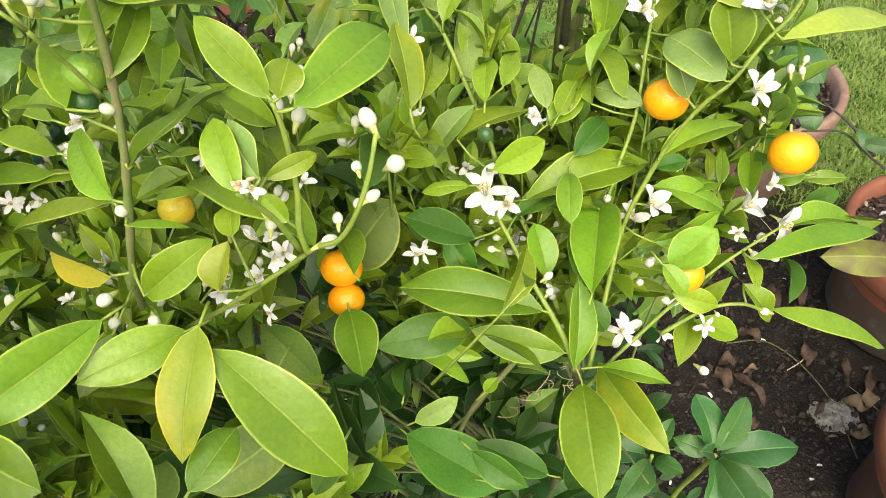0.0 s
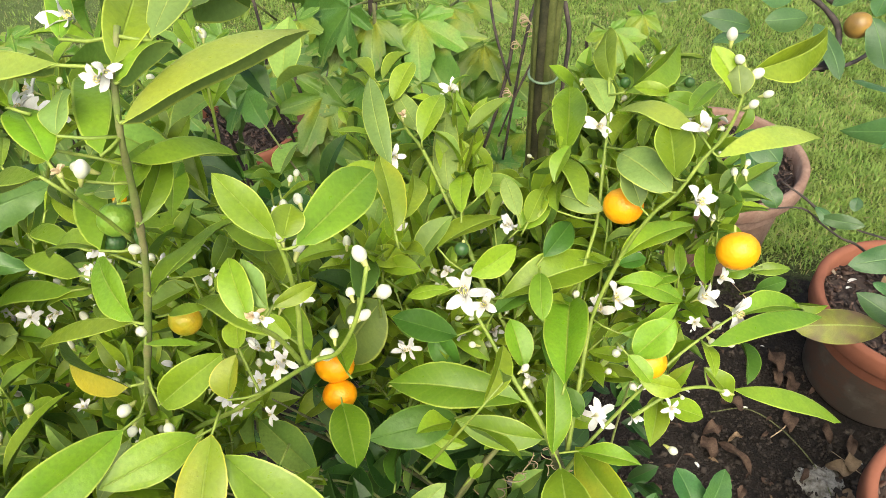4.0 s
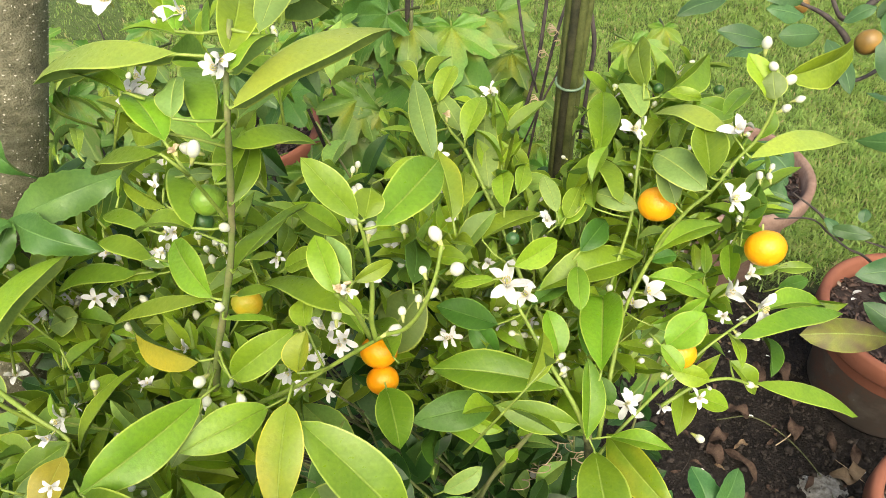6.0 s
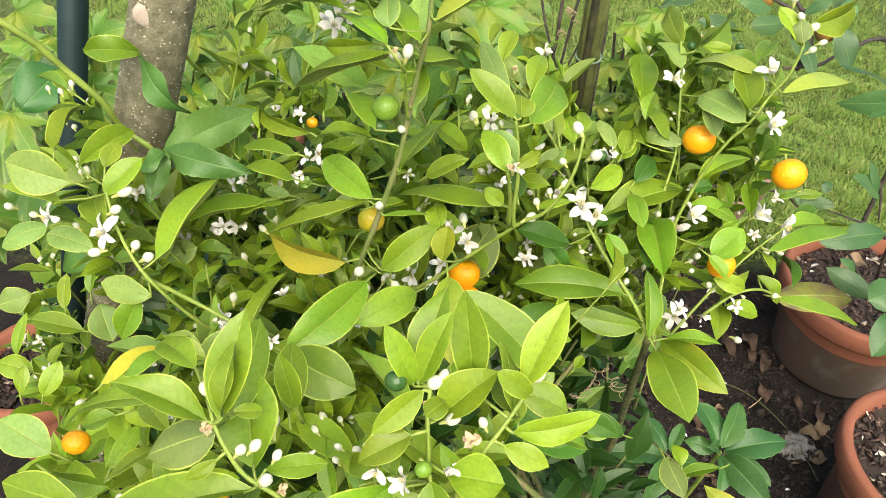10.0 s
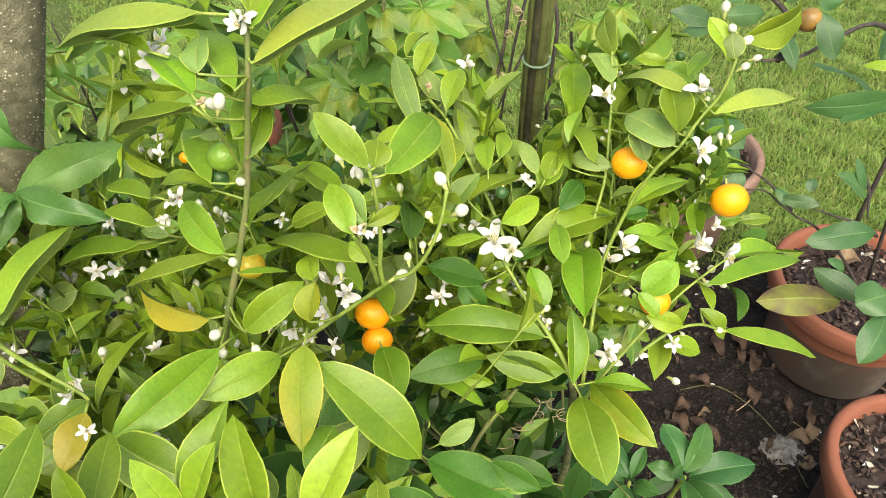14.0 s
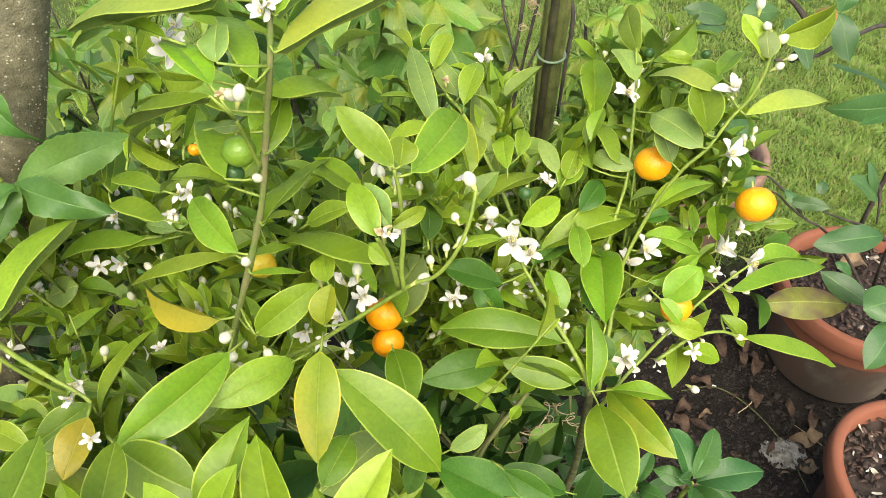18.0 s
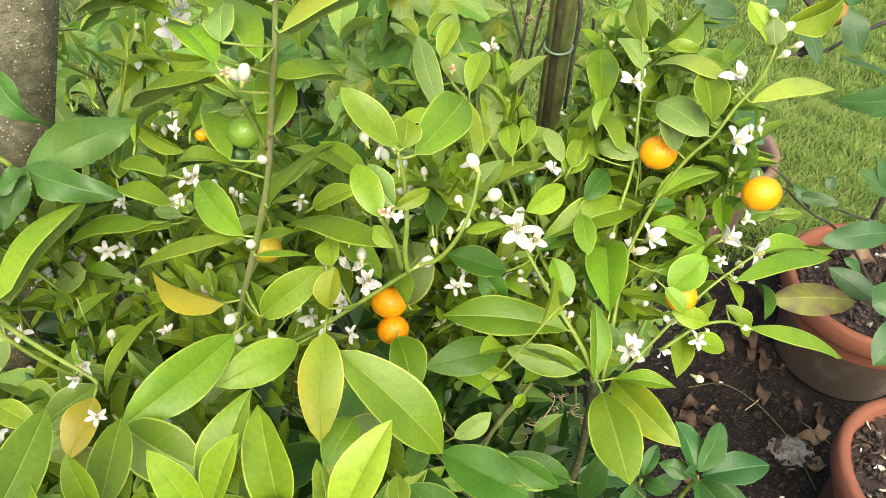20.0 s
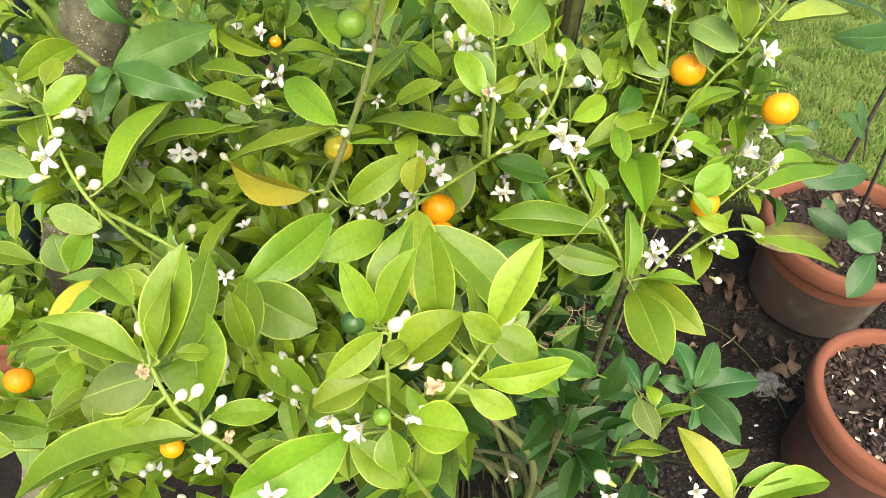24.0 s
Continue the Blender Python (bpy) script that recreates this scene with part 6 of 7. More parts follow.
# the leaves that hang behind the bush
hang = thing("hanging_lobed_plant", (-0.02, 0.80, 0.0), "tall plant whose large lobed leaves hang from a dark stalk", "garden plant")
stem([(-0.02, 0.80, -0.02), (-0.04, 0.76, 0.5), (-0.07, 0.72, 0.95), (-0.06, 0.69, 1.15), (-0.05, 0.68, 1.40)], 0.004, 0.0025, hang, DARKWOOD, False, "stalk")
hr = random.Random(77)
lobed(hang, (-0.064, 0.689, 1.070), (-0.004, -0.884, -0.467), 0.066, "h", hr, (0, -0.7, 0.7))
lobed(hang, (-0.019, 0.707, 1.057), (0.053, -0.859, -0.509), 0.078, "h", hr, (0, -0.7, 0.7))
lobed(hang, (-0.103, 0.683, 0.965), (-0.926, -0.096, 0.365), 0.066, "h", hr, (0, -0.7, 0.7))
lobed(hang, (-0.101, 0.690, 0.958), (-0.495, -0.830, -0.258), 0.050, "h", hr, (0, -0.7, 0.7))
lobed(hang, (0.016, 0.761, 1.041), (-0.272, -0.891, -0.364), 0.054, "h", hr, (0, -0.7, 0.7))
lobed(hang, (0.052, 0.778, 0.985), (-0.604, -0.771, -0.203), 0.051, "h", hr, (0, -0.7, 0.7))
lobed(hang, (0.040, 0.746, 0.925), (0.528, 0.343, 0.777), 0.064, "h", hr, (0, -0.7, 0.7))
lobed(hang, (0.038, 0.813, 1.021), (0.823, -0.556, -0.118), 0.060, "h", hr, (0, -0.7, 0.7))
lobed(hang, (-0.146, 0.708, 1.062), (0.747, -0.665, -0.000), 0.041, "h", hr, (0, -0.7, 0.7))
lobed(hang, (-0.099, 0.710, 1.035), (-0.886, -0.452, 0.104), 0.053, "h", hr, (0, -0.7, 0.7))
lobed(hang, (-0.138, 0.788, 0.859), (-0.513, -0.788, -0.340), 0.064, "d", hr, (0, -0.7, 0.7))
lobed(hang, (-0.084, 0.785, 0.854), (-0.433, -0.827, -0.360), 0.061, "d", hr, (0, -0.7, 0.7))
lobed(hang, (-0.044, 0.798, 0.866), (-0.490, -0.783, -0.382), 0.072, "d", hr, (0, -0.7, 0.7))
lobed(hang, (-0.001, 0.820, 0.886), (0.613, -0.735, -0.289), 0.060, "d", hr, (0, -0.7, 0.7))
lobed(hang, (-0.003, 0.828, 0.823), (-0.353, -0.826, -0.440), 0.074, "d", hr, (0, -0.7, 0.7))
lobed(hang, (-0.205, 0.810, 0.954), (0.834, -0.525, -0.170), 0.073, "h", hr, (0, -0.7, 0.7))
lobed(hang, (-0.115, 0.772, 1.055), (-0.642, 0.090, 0.762), 0.044, "h", hr, (0, -0.7, 0.7))
lobed(hang, (-0.034, 0.747, 1.071), (-0.229, 0.267, 0.936), 0.043, "h", hr, (0, -0.7, 0.7))
lobed(hang, (0.078, 0.841, 0.905), (0.665, -0.692, -0.280), 0.064, "h", hr, (0, -0.7, 0.7))
lobed(hang, (-0.226, 0.820, 1.036), (-0.849, -0.084, 0.521), 0.049, "h", hr, (0, -0.7, 0.7))
lobed(hang, (-0.627, 0.793, 0.948), (0.058, -0.824, -0.564), 0.095, "v", hr, (0, -0.7, 0.7))
lobed(hang, (-0.596, 0.748, 1.050), (0.900, -0.435, 0.024), 0.071, "h", hr, (0, -0.7, 0.7))
lobed(hang, (-0.483, 0.672, 1.051), (0.906, -0.201, 0.373), 0.057, "h", hr, (0, -0.7, 0.7))
lobed(hang, (-0.472, 0.715, 1.025), (-0.160, -0.903, -0.399), 0.051, "h", hr, (0, -0.7, 0.7))
lobed(hang, (-0.342, 0.777, 1.028), (0.742, -0.100, 0.663), 0.041, "h", hr, (0, -0.7, 0.7))
lobed(hang, (-0.340, 0.757, 1.007), (0.665, -0.728, -0.167), 0.053, "h", hr, (0, -0.7, 0.7))
lobed(hang, (-0.278, 0.752, 1.007), (0.237, -0.868, -0.436), 0.063, "h", hr, (0, -0.7, 0.7))
lobed(hang, (-0.232, 0.711, 1.041), (-0.844, -0.113, 0.525), 0.041, "h", hr, (0, -0.7, 0.7))
lobed(hang, (-0.251, 0.645, 1.042), (0.789, -0.600, -0.133), 0.067, "v", hr, (0, -0.7, 0.7))
lobed(hang, (-0.388, 0.760, 1.007), (-0.304, -0.842, -0.446), 0.062, "h", hr, (0, -0.7, 0.7))
lobed(hang, (-0.327, 0.754, 0.933), (0.681, -0.705, -0.197), 0.059, "h", hr, (0, -0.7, 0.7))
lobed(hang, (-0.413, 0.750, 0.921), (0.903, -0.193, 0.383), 0.057, "h", hr, (0, -0.7, 0.7))
lobed(hang, (-0.646, 0.806, 0.888), (0.906, -0.423, -0.008), 0.080, "h", hr, (0, -0.7, 0.7))
lobed(hang, (-0.661, 0.753, 0.903), (0.475, -0.775, -0.417), 0.080, "h", hr, (0, -0.7, 0.7))
lobed(hang, (-0.204, 0.805, 0.850), (0.625, -0.709, -0.326), 0.078, "d", hr, (0, -0.7, 0.7))
lobed(hang, (-0.068, 0.704, 1.046), (0.330, -0.835, -0.440), 0.070, "h", hr, (0, -0.7, 0.7))
lobed(hang, (-0.021, 0.742, 1.019), (0.617, -0.739, -0.269), 0.063, "h", hr, (0, -0.7, 0.7))
lobed(hang, (-0.071, 0.759, 0.813), (0.508, -0.801, -0.316), 0.059, "d", hr, (0, -0.7, 0.7))
lobed(hang, (-0.020, 0.750, 0.807), (0.244, -0.899, -0.365), 0.051, "d", hr, (0, -0.7, 0.7))
lobed(hang, (-0.060, 0.700, 0.970), (0.377, -0.833, -0.406), 0.065, "h", hr, (0, -0.7, 0.7))
lobed(hang, (0.054, 0.773, 0.985), (-0.521, -0.743, -0.419), 0.070, "h", hr, (0, -0.7, 0.7))
lobed(hang, (-0.489, 0.772, 0.873), (-0.663, -0.749, 0.003), 0.045, "h", hr, (0, -0.7, 0.7))
lobed(hang, (-0.171, 0.772, 0.845), (0.791, -0.607, -0.072), 0.059, "d", hr, (0, -0.7, 0.7))
lobed(hang, (-0.134, 0.770, 0.917), (-0.765, -0.622, -0.169), 0.056, "h", hr, (0, -0.7, 0.7))
lobed(hang, (-0.354, 0.721, 0.924), (-0.650, 0.100, 0.754), 0.041, "h", hr, (0, -0.7, 0.7))
lobed(hang, (-0.443, 0.756, 0.953), (0.706, -0.007, 0.708), 0.042, "v", hr, (0, -0.7, 0.7))
lobed(hang, (-0.400, 0.764, 0.963), (0.643, 0.096, 0.760), 0.046, "h", hr, (0, -0.7, 0.7))

# ---- dry climbing stems beside the canes ----
dry = thing("dry_vine", (0.06, 0.70, 0.0), "dry brown vine stems and curled tendrils beside the canes", "vine")
DRY_UPPER = (([(0.096, 0.788, 1.079), (0.089, 0.761, 1.023), (0.079, 0.736, 0.970), (0.055, 0.716, 0.894), (0.034, 0.743, 0.808)], 0.0024),
             ([(0.125, 0.783, 1.073), (0.101, 0.742, 1.018), (0.086, 0.729, 0.934), (0.074, 0.720, 0.854)], 0.002),
             ([(0.146, 0.774, 1.035), (0.151, 0.755, 1.001), (0.146, 0.743, 0.947), (0.144, 0.740, 0.872)], 0.0028),
             ([(0.105, 0.710, 1.000), (0.086, 0.700, 0.962), (0.067, 0.700, 0.905)], 0.0014),
             ([(-0.063, 0.759, 1.112), (-0.061, 0.733, 1.085), (-0.063, 0.698, 1.064)], 0.0018))
DRY_LOWER = (([(0.059, 0.772, 1.057), (0.066, 0.745, 1.014), (0.082, 0.721, 0.961)], 0.0018),
             ([(-0.274, 0.796, 0.941), (-0.301, 0.832, 0.842), (-0.304, 0.859, 0.731), (-0.279, 0.877, 0.609)], 0.0026),
             ([(-0.327, 0.788, 0.940), (-0.309, 0.833, 0.911), (-0.289, 0.867, 0.872)], 0.002),
             ([(-0.319, 0.795, 1.050), (-0.328, 0.765, 1.002), (-0.311, 0.764, 0.944), (-0.282, 0.773, 0.883)], 0.002),
             ([(-0.219, 0.820, 1.036), (-0.219, 0.815, 0.960), (-0.250, 0.847, 0.851)], 0.002))
for pts, r0 in DRY_UPPER + DRY_LOWER:
    stem(pts, r0, r0 * 0.8, dry, DARKWOOD, False, "vine_stem")
for c in ((0.098, 0.749, 1.025), (0.104, 0.738, 1.014), (0.075, 0.683, 0.971), (0.099, 0.738, 1.027), (0.088, 0.737, 1.000)):
    c = Vector(c)
    bm = bmesh.new()
    tube(bm, [c - dry.location + Vector((0.006 * math.cos(a) * (1 - a / 22), 0.0011 * a, 0.005 * math.sin(a) * (1 - a / 22))) for a in (k * 0.45 for k in range(36))], 0.0008, 0.0006, 5)
    part("tendril", bm, TENDRIL, dry)

tendrils = thing("curled_tendrils", (0.08, 0.38, 0.0), "dry pinkish tendrils curled under the bush", "vine")
tr = random.Random(88)
for c in ((0.062, 0.345, 0.765), (0.085, 0.352, 0.770), (0.048, 0.340, 0.742), (0.100, 0.350, 0.742), (0.074, 0.356, 0.725)):
    c, ph, turns = Vector(c), tr.uniform(0, 6), tr.uniform(2.0, 4.0)
    line = []
    for k in range(40):
        u = k / 39
        a = ph + turns * 6.283 * u * u
        line.append(c - tendrils.location + Vector((0.045 * (u - 0.5) + 0.007 * math.cos(a), 0.012 * math.sin(5 * u + ph), 0.006 * math.sin(a) - 0.03 * (u - 0.5) ** 2)))
    bm = bmesh.new()
    tube(bm, line, 0.0006, 0.0004, 5)
    part("tendril", bm, TENDRIL, tendrils)
bm = bmesh.new()
tube(bm, smooth_line([(0, 0, -0.01), (0.01, -0.02, 0.35), (0.0, -0.03, 0.76)], 6), 0.0022, 0.0012, 6, 0, 0.1)
part("stalk", bm, OLD_STEM, tendrils)

# ---- a leafy weed that stands under the bush ----
weed = thing("leafy_weed", (0.30, 0.42, 0.0), "leafy weed with whorls of dark glossy green leaves", "weed")
W0 = Vector((0.287, 0.366, 0.562))
stem([(0.30, 0.42, -0.02), (0.31, 0.43, 0.25), (0.295, 0.39, 0.45), W0], 0.005, 0.003, weed, STEM, False, "stalk")
for d, l, w in (((-0.25, 0.95, 0.45), 0.072, 0.046), ((0.55, 0.80, 0.35), 0.080, 0.036), ((0.98, 0.10, 0.05), 0.098, 0.044), ((0.75, -0.45, -0.30), 0.080, 0.034),
                ((0.35, -0.85, 0.10), 0.092, 0.044), ((-0.30, -0.90, 0.0), 0.060, 0.030), ((-0.85, 0.30, 0.15), 0.050, 0.026), ((-0.55, -0.20, 0.75), 0.042, 0.022)):
    d = Vector(d).normalized()
    lf(W0 + d * 0.006, W0 + d * l, w, 0.09, 0, "w", weed, False, normal=Vector((0, -0.35, 0.9)), rows=14, teeth=0.025, wave=0.08)
W1 = Vector((0.215, 0.366, 0.56))
stem([(0.27, 0.43, -0.02), (0.25, 0.42, 0.3), W1], 0.004, 0.0022, weed, STEM, False, "stalk")
for d, l, w in (((-1.0, 0.1, 0.1), 0.085, 0.036), ((-0.6, -0.7, -0.1), 0.075, 0.034), ((-0.3, 0.9, 0.3), 0.06, 0.028), ((0.4, -0.6, 0.5), 0.05, 0.022), ((0.5, 0.7, 0.5), 0.05, 0.02)):
    d = Vector(d).normalized()
    lf(W1 + d * 0.006, W1 + d * l, w, 0.09, 0, "w", weed, False, normal=Vector((0, -0.35, 0.9)), rows=14, teeth=0.025, wave=0.08)


# ---- low dark plants under the crown, its shade added to their colour ----
def undergrowth():
    r = random.Random(31)
    ob = thing("undergrowth", (0.0, 0.62, 0.0), "tangle of low dark green leaves and stalks, colour deepened for the bush's shade", "undergrowth", "", "stuff")
    bm = bmesh.new()
    uvl = bm.loops.layers.uv.new("UVMap")
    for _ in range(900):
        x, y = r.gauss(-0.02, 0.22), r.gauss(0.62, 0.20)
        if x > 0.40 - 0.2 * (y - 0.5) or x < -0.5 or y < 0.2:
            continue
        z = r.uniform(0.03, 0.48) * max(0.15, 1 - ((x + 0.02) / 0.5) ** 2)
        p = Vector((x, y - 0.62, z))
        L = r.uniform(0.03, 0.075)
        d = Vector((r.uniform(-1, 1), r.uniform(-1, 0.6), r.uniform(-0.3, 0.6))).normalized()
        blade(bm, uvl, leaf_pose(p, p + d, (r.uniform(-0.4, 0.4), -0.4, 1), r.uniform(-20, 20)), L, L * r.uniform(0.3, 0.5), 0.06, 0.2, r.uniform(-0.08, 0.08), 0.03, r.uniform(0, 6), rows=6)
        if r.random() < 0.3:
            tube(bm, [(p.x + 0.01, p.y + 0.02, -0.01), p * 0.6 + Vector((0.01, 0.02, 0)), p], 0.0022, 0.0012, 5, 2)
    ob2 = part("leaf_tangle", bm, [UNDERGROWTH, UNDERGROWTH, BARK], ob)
    tagged(ob2, kind="stuff")


undergrowth()

# ---- citrus tree in the large pot and the one beyond it ----
def citrus(name, foot, twigs, leaves, label, r0=0.008):
    ob = thing(name, foot, label, "citrus tree")
    for pts in twigs:
        bm = bmesh.new()
        tube(bm, [p - Vector(foot) for p in smooth_line(pts)], r0 * 0.35, r0, 8, 0, 0.12)
        part("branch", bm, DARKWOOD, ob)
    for b, t, w, kind in leaves:
        lf(b, t, w, 0.07, 0, kind, ob, False, fold=0.18)
    return ob


citrus("potted_citrus", (0.936, 0.951, 0.20), [[(0.526, 0.892, 0.587), (0.596, 0.903, 0.574), (0.631, 0.890, 0.549), (0.677, 0.891, 0.511), (0.730, 0.904, 0.471), (0.819, 0.917, 0.377), (0.900, 0.916, 0.268)],
    [(0.548, 0.907, 0.632), (0.601, 0.894, 0.594), (0.661, 0.895, 0.529)],
    [(0.675, 0.857, 0.562), (0.738, 0.872, 0.525), (0.809, 0.885, 0.486), (0.859, 0.896, 0.443)],
    [(0.769, 0.837, 0.548), (0.757, 0.851, 0.604), (0.736, 0.864, 0.644)],
    [(0.516, 0.612, 0.964), (0.552, 0.629, 0.954), (0.75, 0.80, 0.70), (0.90, 0.90, 0.30)]], [
    ((0.685, 0.857, 0.477), (0.828, 0.859, 0.489), 0.057, "l"),
    ((0.790, 0.772, 0.399), (0.710, 0.835, 0.429), 0.047, "l"),
    ((0.760, 0.787, 0.384), (0.585, 0.777, 0.419), 0.066, "b"),
    ((0.737, 0.845, 0.441), (0.786, 0.840, 0.411), 0.025, "l"),
    ((0.615, 0.876, 0.577), (0.678, 0.849, 0.583), 0.025, "l"),
    ((0.660, 0.865, 0.597), (0.666, 0.882, 0.614), 0.021, "l"),
    ((0.635, 0.864, 0.566), (0.611, 0.890, 0.591), 0.023, "l"),
    ((0.739, 0.830, 0.610), (0.679, 0.838, 0.656), 0.040, "l"),
    ((0.739, 0.837, 0.617), (0.713, 0.856, 0.676), 0.030, "l")] + [
    ((0.784, 0.705, 0.433), (0.712, 0.630, 0.409), 0.062, "l"),
    ((0.799, 0.733, 0.461), (0.725, 0.711, 0.463), 0.073, "l"),
    ((0.528, 0.924, 0.619), (0.546, 0.891, 0.587), 0.038, "l"),
    ((0.522, 0.604, 0.971), (0.408, 0.596, 0.969), 0.025, "l"),
    ((0.527, 0.593, 0.960), (0.447, 0.586, 0.960), 0.017, "l"),
    ((0.525, 0.638, 0.948), (0.459, 0.690, 0.973), 0.020, "l"),
    ((0.503, 0.594, 1.016), (0.469, 0.613, 1.011), 0.014, "y"),
    ((0.548, 0.686, 1.026), (0.512, 0.642, 0.993), 0.020, "l"),
    ((0.547, 1.039, 0.592), (0.540, 0.943, 0.566), 0.059, "l"),
    ((0.568, 1.031, 0.584), (0.584, 0.994, 0.573), 0.033, "l"),
    ((0.538, 0.995, 0.534), (0.519, 1.025, 0.564), 0.040, "l")], "small citrus tree with dark twigs in a terracotta pot", 0.0038)
shoot = citrus("potted_shoot", (0.68, 1.40, 0.22), [[(0.472, 0.935, 0.719), (0.60, 1.20, 0.52), (0.68, 1.40, 0.22)]], [
    ((0.472, 0.935, 0.719), (0.518, 0.873, 0.702), 0.062, "l"), ((0.485, 0.922, 0.635), (0.528, 0.884, 0.643), 0.052, "l"), ((0.60, 1.20, 0.52), (0.55, 1.10, 0.50), 0.04, "l")], "dark-leaved shoot in the dusty pot at the lawn's edge", 0.004)
lawn_tree = citrus("citrus_tree", (1.2, 1.35, 0.0), [[(0.546, 0.959, 0.810), (0.578, 0.968, 0.805), (0.639, 0.999, 0.791), (0.743, 1.083, 0.773), (0.933, 1.235, 0.707), (1.247, 1.440, 0.478)],
    [(0.520, 1.061, 0.901), (0.578, 1.052, 0.875), (0.617, 1.032, 0.839), (0.611, 1.003, 0.811), (0.583, 0.977, 0.799)],
    [(0.585, 1.105, 0.915), (0.605, 1.061, 0.869), (0.643, 1.076, 0.869), (0.711, 1.127, 0.890)],
    [(1.08, 1.30, 1.02), (1.16, 1.33, 0.6), (1.2, 1.35, -0.02)]], [
    ((0.563, 1.024, 0.861), (0.487, 1.000, 0.868), 0.039, "l"),
    ((0.571, 1.017, 0.854), (0.602, 0.940, 0.804), 0.043, "l"),
    ((0.537, 1.043, 0.881), (0.471, 1.030, 0.900), 0.037, "l"),
    ((0.474, 1.015, 0.855), (0.392, 1.007, 0.878), 0.037, "l"),
    ((0.415, 1.061, 0.904), (0.330, 1.029, 0.902), 0.032, "l"),
    ((0.665, 1.023, 0.857), (0.675, 1.035, 0.898), 0.037, "l"),
    ((0.473, 1.006, 0.846), (0.403, 0.982, 0.853), 0.024, "l"),
    ((0.599, 1.036, 0.872), (0.642, 1.035, 0.899), 0.028, "l"),
    ((0.538, 1.058, 0.897), (0.442, 1.055, 0.926), 0.037, "l"),
    ((0.676, 0.966, 0.799), (0.649, 1.004, 0.867), 0.046, "l"),
    ((0.653, 1.042, 0.876), (0.686, 1.041, 0.903), 0.037, "l")], "citrus tree with dark branches and a brownish orange fruit", 0.007)
fruit((0.638, 1.014, 0.849), 0.021, "b", lawn_tree)
fruit((0.556, 1.102, 0.870), 0.014, "b", lawn_tree)

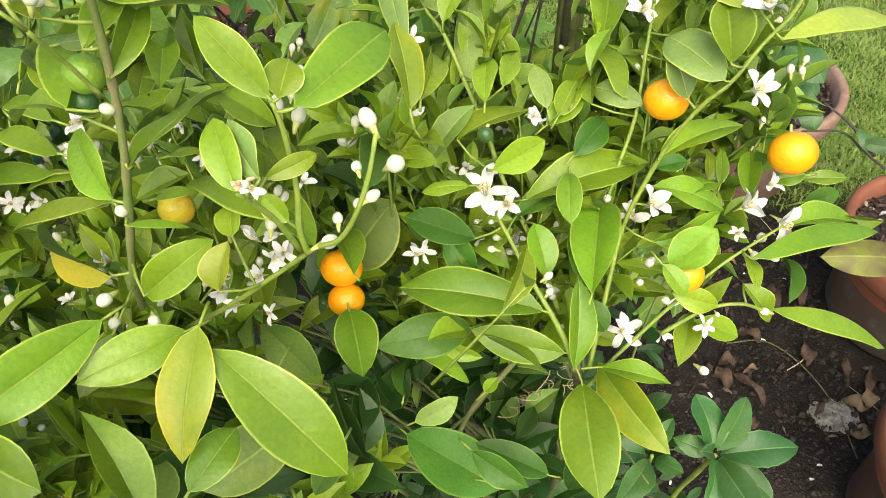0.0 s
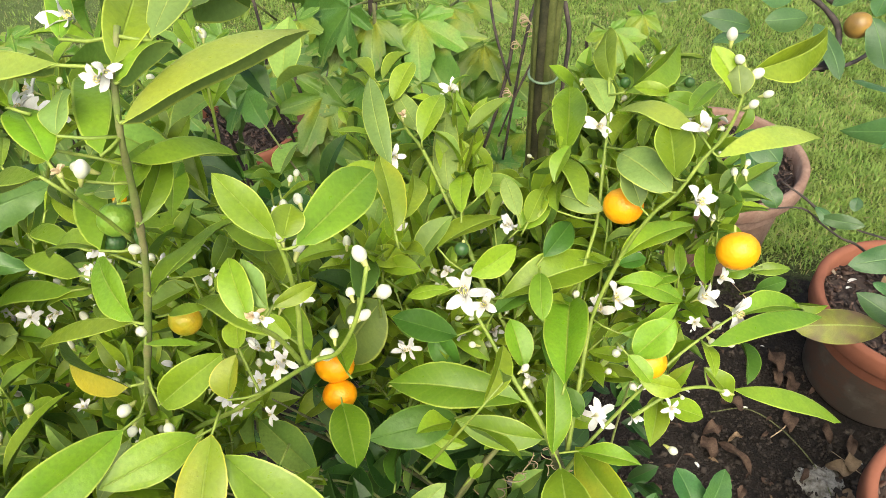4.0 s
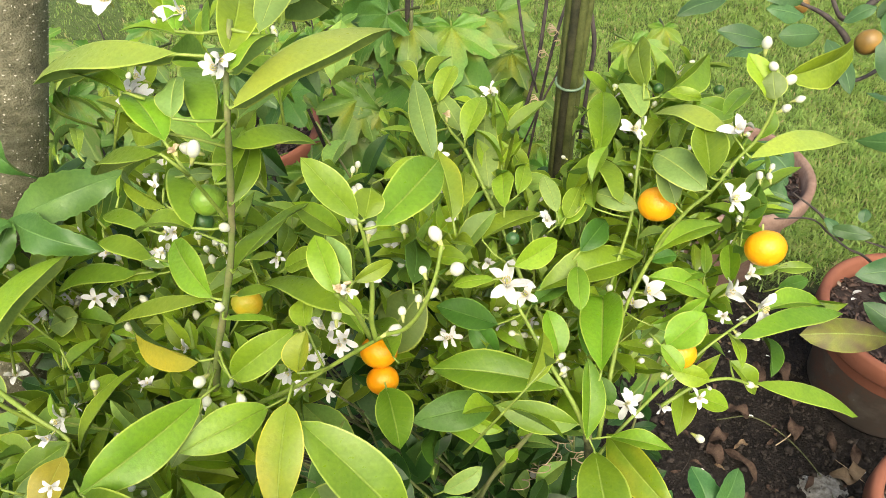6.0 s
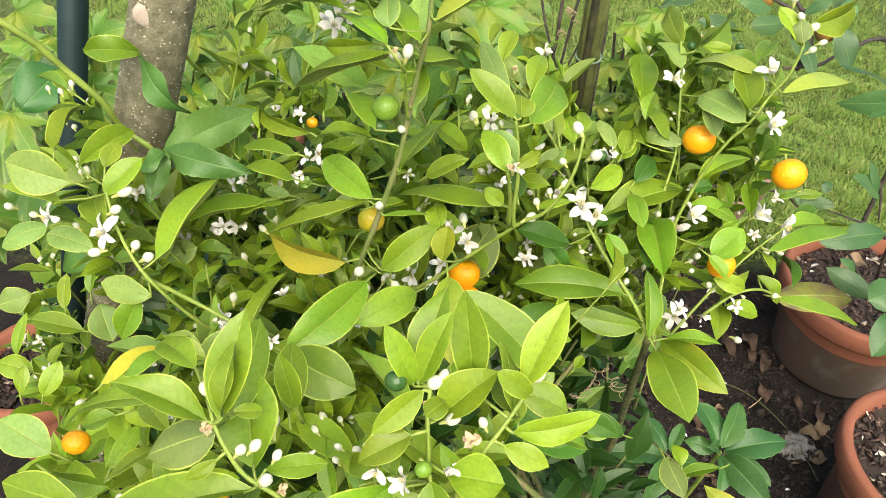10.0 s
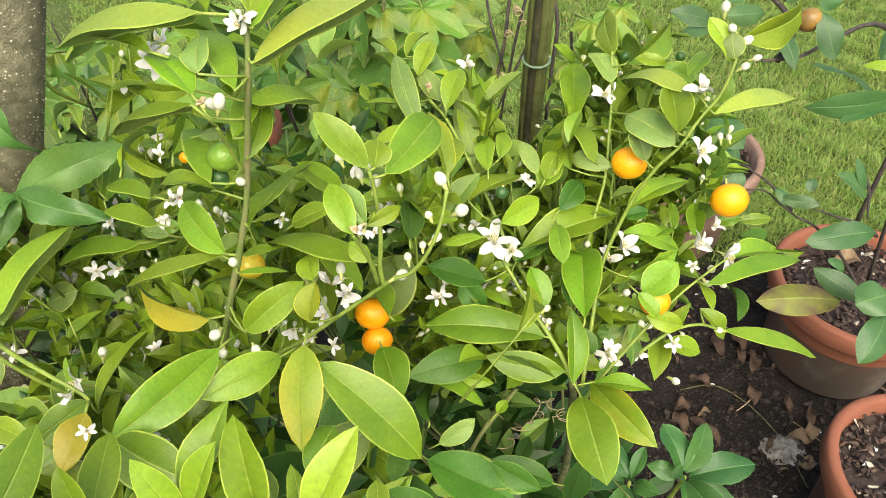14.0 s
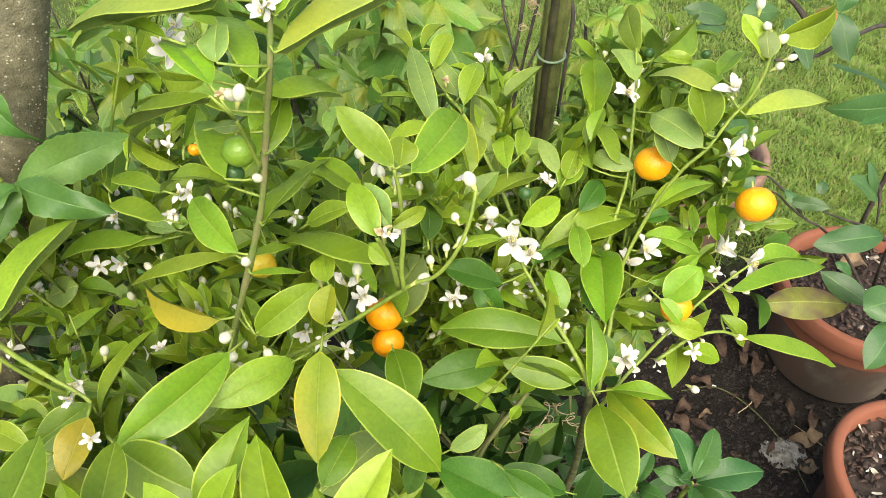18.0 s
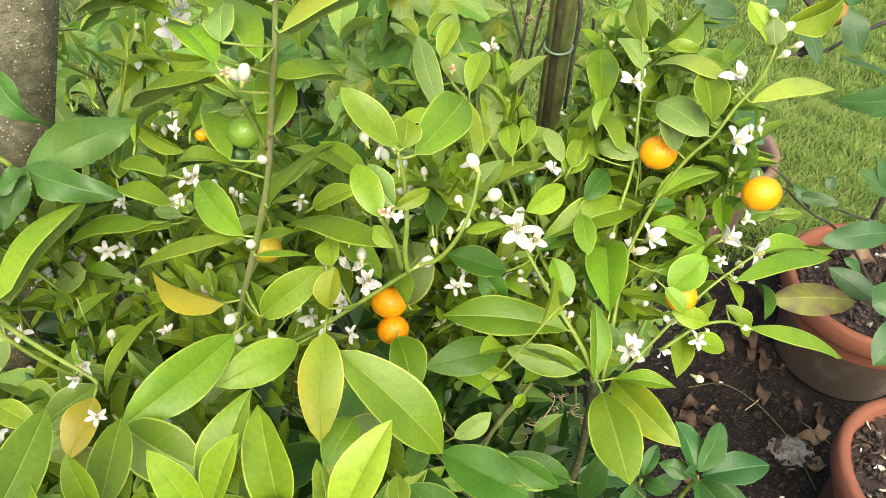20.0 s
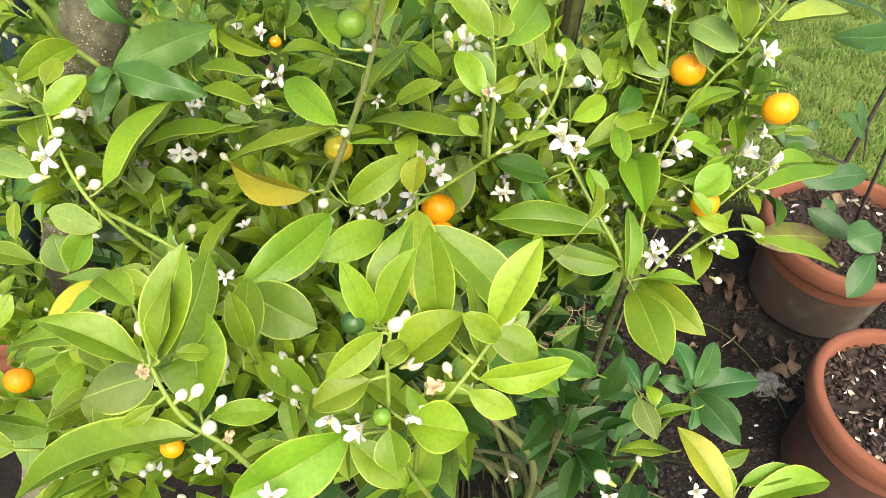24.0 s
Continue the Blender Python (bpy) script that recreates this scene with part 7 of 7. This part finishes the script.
# ---- litter on the soil ----
def litter():
    r = random.Random(41)

    def spot():
        while True:
            x, y = r.uniform(0.2, 1.15), r.uniform(0.25, 1.25)
            if all(math.hypot(x - px, y - py) > pr for px, py, pr in ((0.936, 0.951, 0.15), (0.815, 0.478, 0.14), (0.649, 1.449, 0.18))):
                return x, y
    for k in range(110):
        x, y = spot()
        L = r.uniform(0.010, 0.034)
        bm = bmesh.new()
        uvl = bm.loops.layers.uv.new("UVMap")
        blade(bm, uvl, Matrix.Identity(4), L, L * r.uniform(0.25, 0.55), r.uniform(0.05, 0.3), r.uniform(0.1, 0.8), r.uniform(-0.4, 0.4), r.uniform(0.12, 0.35), r.uniform(0, 6), (0, 0), thick=0.0006)
        ob = new("fallen_leaf", mesh_of("fallen_leaf", bm, DRYLEAF if r.random() < 0.85 else DRYLEAF_TAN))
        ob.matrix_world = pose(x, y, ground_z(x, y) + 0.004, r.uniform(-10, 10), r.uniform(-14, 14), r.uniform(0, 360))
        tagged(ob, "curled brown dry leaf on the soil", "dry leaf", "fallen leaves on the soil")
    for k in range(34):
        x, y = spot()
        ob = new("fallen_petal", PETAL_MESH)
        ob.matrix_world = pose(x, y, ground_z(x, y) + 0.004, r.uniform(-10, 10), r.uniform(-20, 20), r.uniform(0, 360)) @ Matrix.Scale(r.uniform(0.009, 0.014), 4)
        tagged(ob, "small white petal fallen on the soil", "petal", "petals on the soil")
    for (x, y), L, w, turn, tan in (((0.685, 0.950), 0.07, 0.03, 20, 0),
                                 ((0.631, 0.872), 0.06, 0.03, 60, 0),
                                 ((0.726, 0.947), 0.08, 0.035, -10, 0),
                                 ((0.607, 0.726), 0.1, 0.022, 35, 0),
                                 ((0.570, 0.830), 0.05, 0.03, 100, 0),
                                 ((0.799, 0.714), 0.06, 0.028, -30, 1),
                                 ((0.791, 0.786), 0.05, 0.02, 10, 0),
                                 ((0.608, 0.805), 0.04, 0.014, 95, 1),
                                 ((0.723, 0.866), 0.06, 0.03, 150, 0),
                                 ((0.535, 0.759), 0.06, 0.035, 0, 0),
                                 ((0.814, 0.748), 0.07, 0.02, -35, 0),
                                 ((0.808, 0.717), 0.06, 0.03, 80, 1),
                                 ((0.796, 0.672), 0.05, 0.03, 120, 1),
                                 ((0.723, 0.920), 0.06, 0.02, 0, 0),
                                 ((0.750, 0.955), 0.07, 0.03, 170, 0)):
        bm = bmesh.new()
        uvl = bm.loops.layers.uv.new("UVMap")
        blade(bm, uvl, Matrix.Identity(4), L * 0.9, w, r.uniform(0.1, 0.25), r.uniform(0.15, 0.7), r.uniform(-0.35, 0.35), 0.3, r.uniform(0, 6), (0, 0), thick=0.0006)
        ob = new("fallen_leaf", mesh_of("fallen_leaf", bm, DRYLEAF_TAN if tan else DRYLEAF))
        ob.matrix_world = pose(x, y, ground_z(x, y) + 0.006, 0, r.uniform(-14, 14), turn)
        tagged(ob, "curled dry leaf on the soil near the pots", "dry leaf", "fallen leaves on the soil")
    for (x, y), L, w, turn in (((0.905, 1.02), 0.075, 0.042, -75), ((0.99, 0.90), 0.05, 0.02, 20), ((0.87, 0.91), 0.045, 0.018, 130)):
        bm = bmesh.new()
        uvl = bm.loops.layers.uv.new("UVMap")
        blade(bm, uvl, Matrix.Identity(4), L, w, 0.2, 0.8, 0.1, 0.15, x * 9, (0, 0), thick=0.0006)
        ob = new("fallen_leaf", mesh_of("fallen_leaf", bm, DRYLEAF_TAN))
        ob.matrix_world = pose(x, y, 0.222, 6, r.uniform(-10, 10), turn)
        tagged(ob, "curled tan dry leaf on the bark mulch", "dry leaf", "dry leaves in the pot")
    runner = thing("dry_runner", (0.6, 0.85, 0.0), "thin dry vine runner lying on the soil", "vine")
    for pts in ([(0.556, 0.869), (0.637, 0.872), (0.697, 0.814), (0.737, 0.718), (0.754, 0.611)],
                [(0.730, 0.850), (0.700, 0.821), (0.666, 0.801)],
                [(0.685, 0.514), (0.645, 0.491), (0.607, 0.456)]):
        bm = bmesh.new()
        line = smooth_line([Vector((x - 0.6, y - 0.85, ground_z(x, y) + 0.006)) for x, y in pts], 6)
        tube(bm, line, 0.0018, 0.0012, 6, 0, 0.1)
        part("runner", bm, BARK if len(pts) > 3 else TENDRIL, runner)
    for k in range(40):
        x, y = spot()
        L, a = r.uniform(0.02, 0.08), r.uniform(0, 6.283)
        bm = bmesh.new()
        tube(bm, [(0, 0, 0), (L * 0.5, r.uniform(-0.006, 0.006), r.uniform(0, 0.004)), (L, r.uniform(-0.01, 0.01), 0)], r.uniform(0.0006, 0.0016), 0.0006, 5)
        ob = new("fallen_twig", mesh_of("fallen_twig", bm, DARKWOOD if r.random() < 0.6 else TENDRIL))
        ob.matrix_world = pose(x, y, ground_z(x, y) + 0.003, 0, 0, math.degrees(a))
        tagged(ob, "thin dry twig lying on the soil", "twig", "twigs on the soil")
    # a flat half-buried lump of old mortar
    bm = bmesh.new()
    rows = []
    for i in range(10):
        ring = []
        for k in range(36):
            a = 6.283 * k / 36
            edge = 1 + 0.3 * noise.noise(Vector((math.cos(a) * 1.5, math.sin(a) * 1.5, 7)))
            d = i / 9 * edge
            x, y = (0.738, 0.704)[0] + 0.045 * d * math.cos(a) * 1.25, (0.738, 0.704)[1] + 0.045 * d * math.sin(a)
            z = 0.013 * (1 - (i / 9) ** 3) + 0.007 * noise.noise(Vector((x * 70, y * 70, 1))) - 0.006
            ring.append(bm.verts.new((x, y, ground_z(x, y) + z)))
        rows.append(ring)
    for a, b in zip(rows, rows[1:]):
        for k in range(36):
            bm.faces.new((a[k], b[k], b[(k + 1) % 36], a[(k + 1) % 36]))
    bmesh.ops.remove_doubles(bm, verts=bm.verts, dist=0.0002)
    tagged(new("mortar_lump", mesh_of("mortar_lump", bm, STONE)), "flat mossy lump of grey mortar in the soil", "rubble")
    bm = bmesh.new()
    for _ in range(9000):
        x, y = spot()
        s = r.uniform(0.001, 0.004) * (1 if r.random() < 0.93 else 2.2)
        m = pose(x, y, ground_z(x, y) + s * 0.25, r.uniform(0, 360), r.uniform(0, 360), r.uniform(0, 360))
        vs = [bm.verts.new(m @ Vector((sx * s * r.uniform(0.6, 1.1), sy * s * r.uniform(0.5, 1.0), sz * s * r.uniform(0.4, 0.8)))) for sx in (-1, 1) for sy in (-1, 1) for sz in (-1, 1)]
        for f in ((0, 1, 3, 2), (4, 6, 7, 5), (0, 4, 5, 1), (2, 3, 7, 6), (0, 2, 6, 4), (1, 5, 7, 3)):
            bm.faces.new([vs[i] for i in f])
    tagged(new("soil_crumbs", mesh_of("soil_crumbs", bm, [plain("soil_crumb", (0.014, 0.0105, 0.0078), (0.058, 0.045, 0.033), 60, 0.9, 0.5)])), "crumbs and small clods of dark soil", "soil", "", "stuff")


litter()
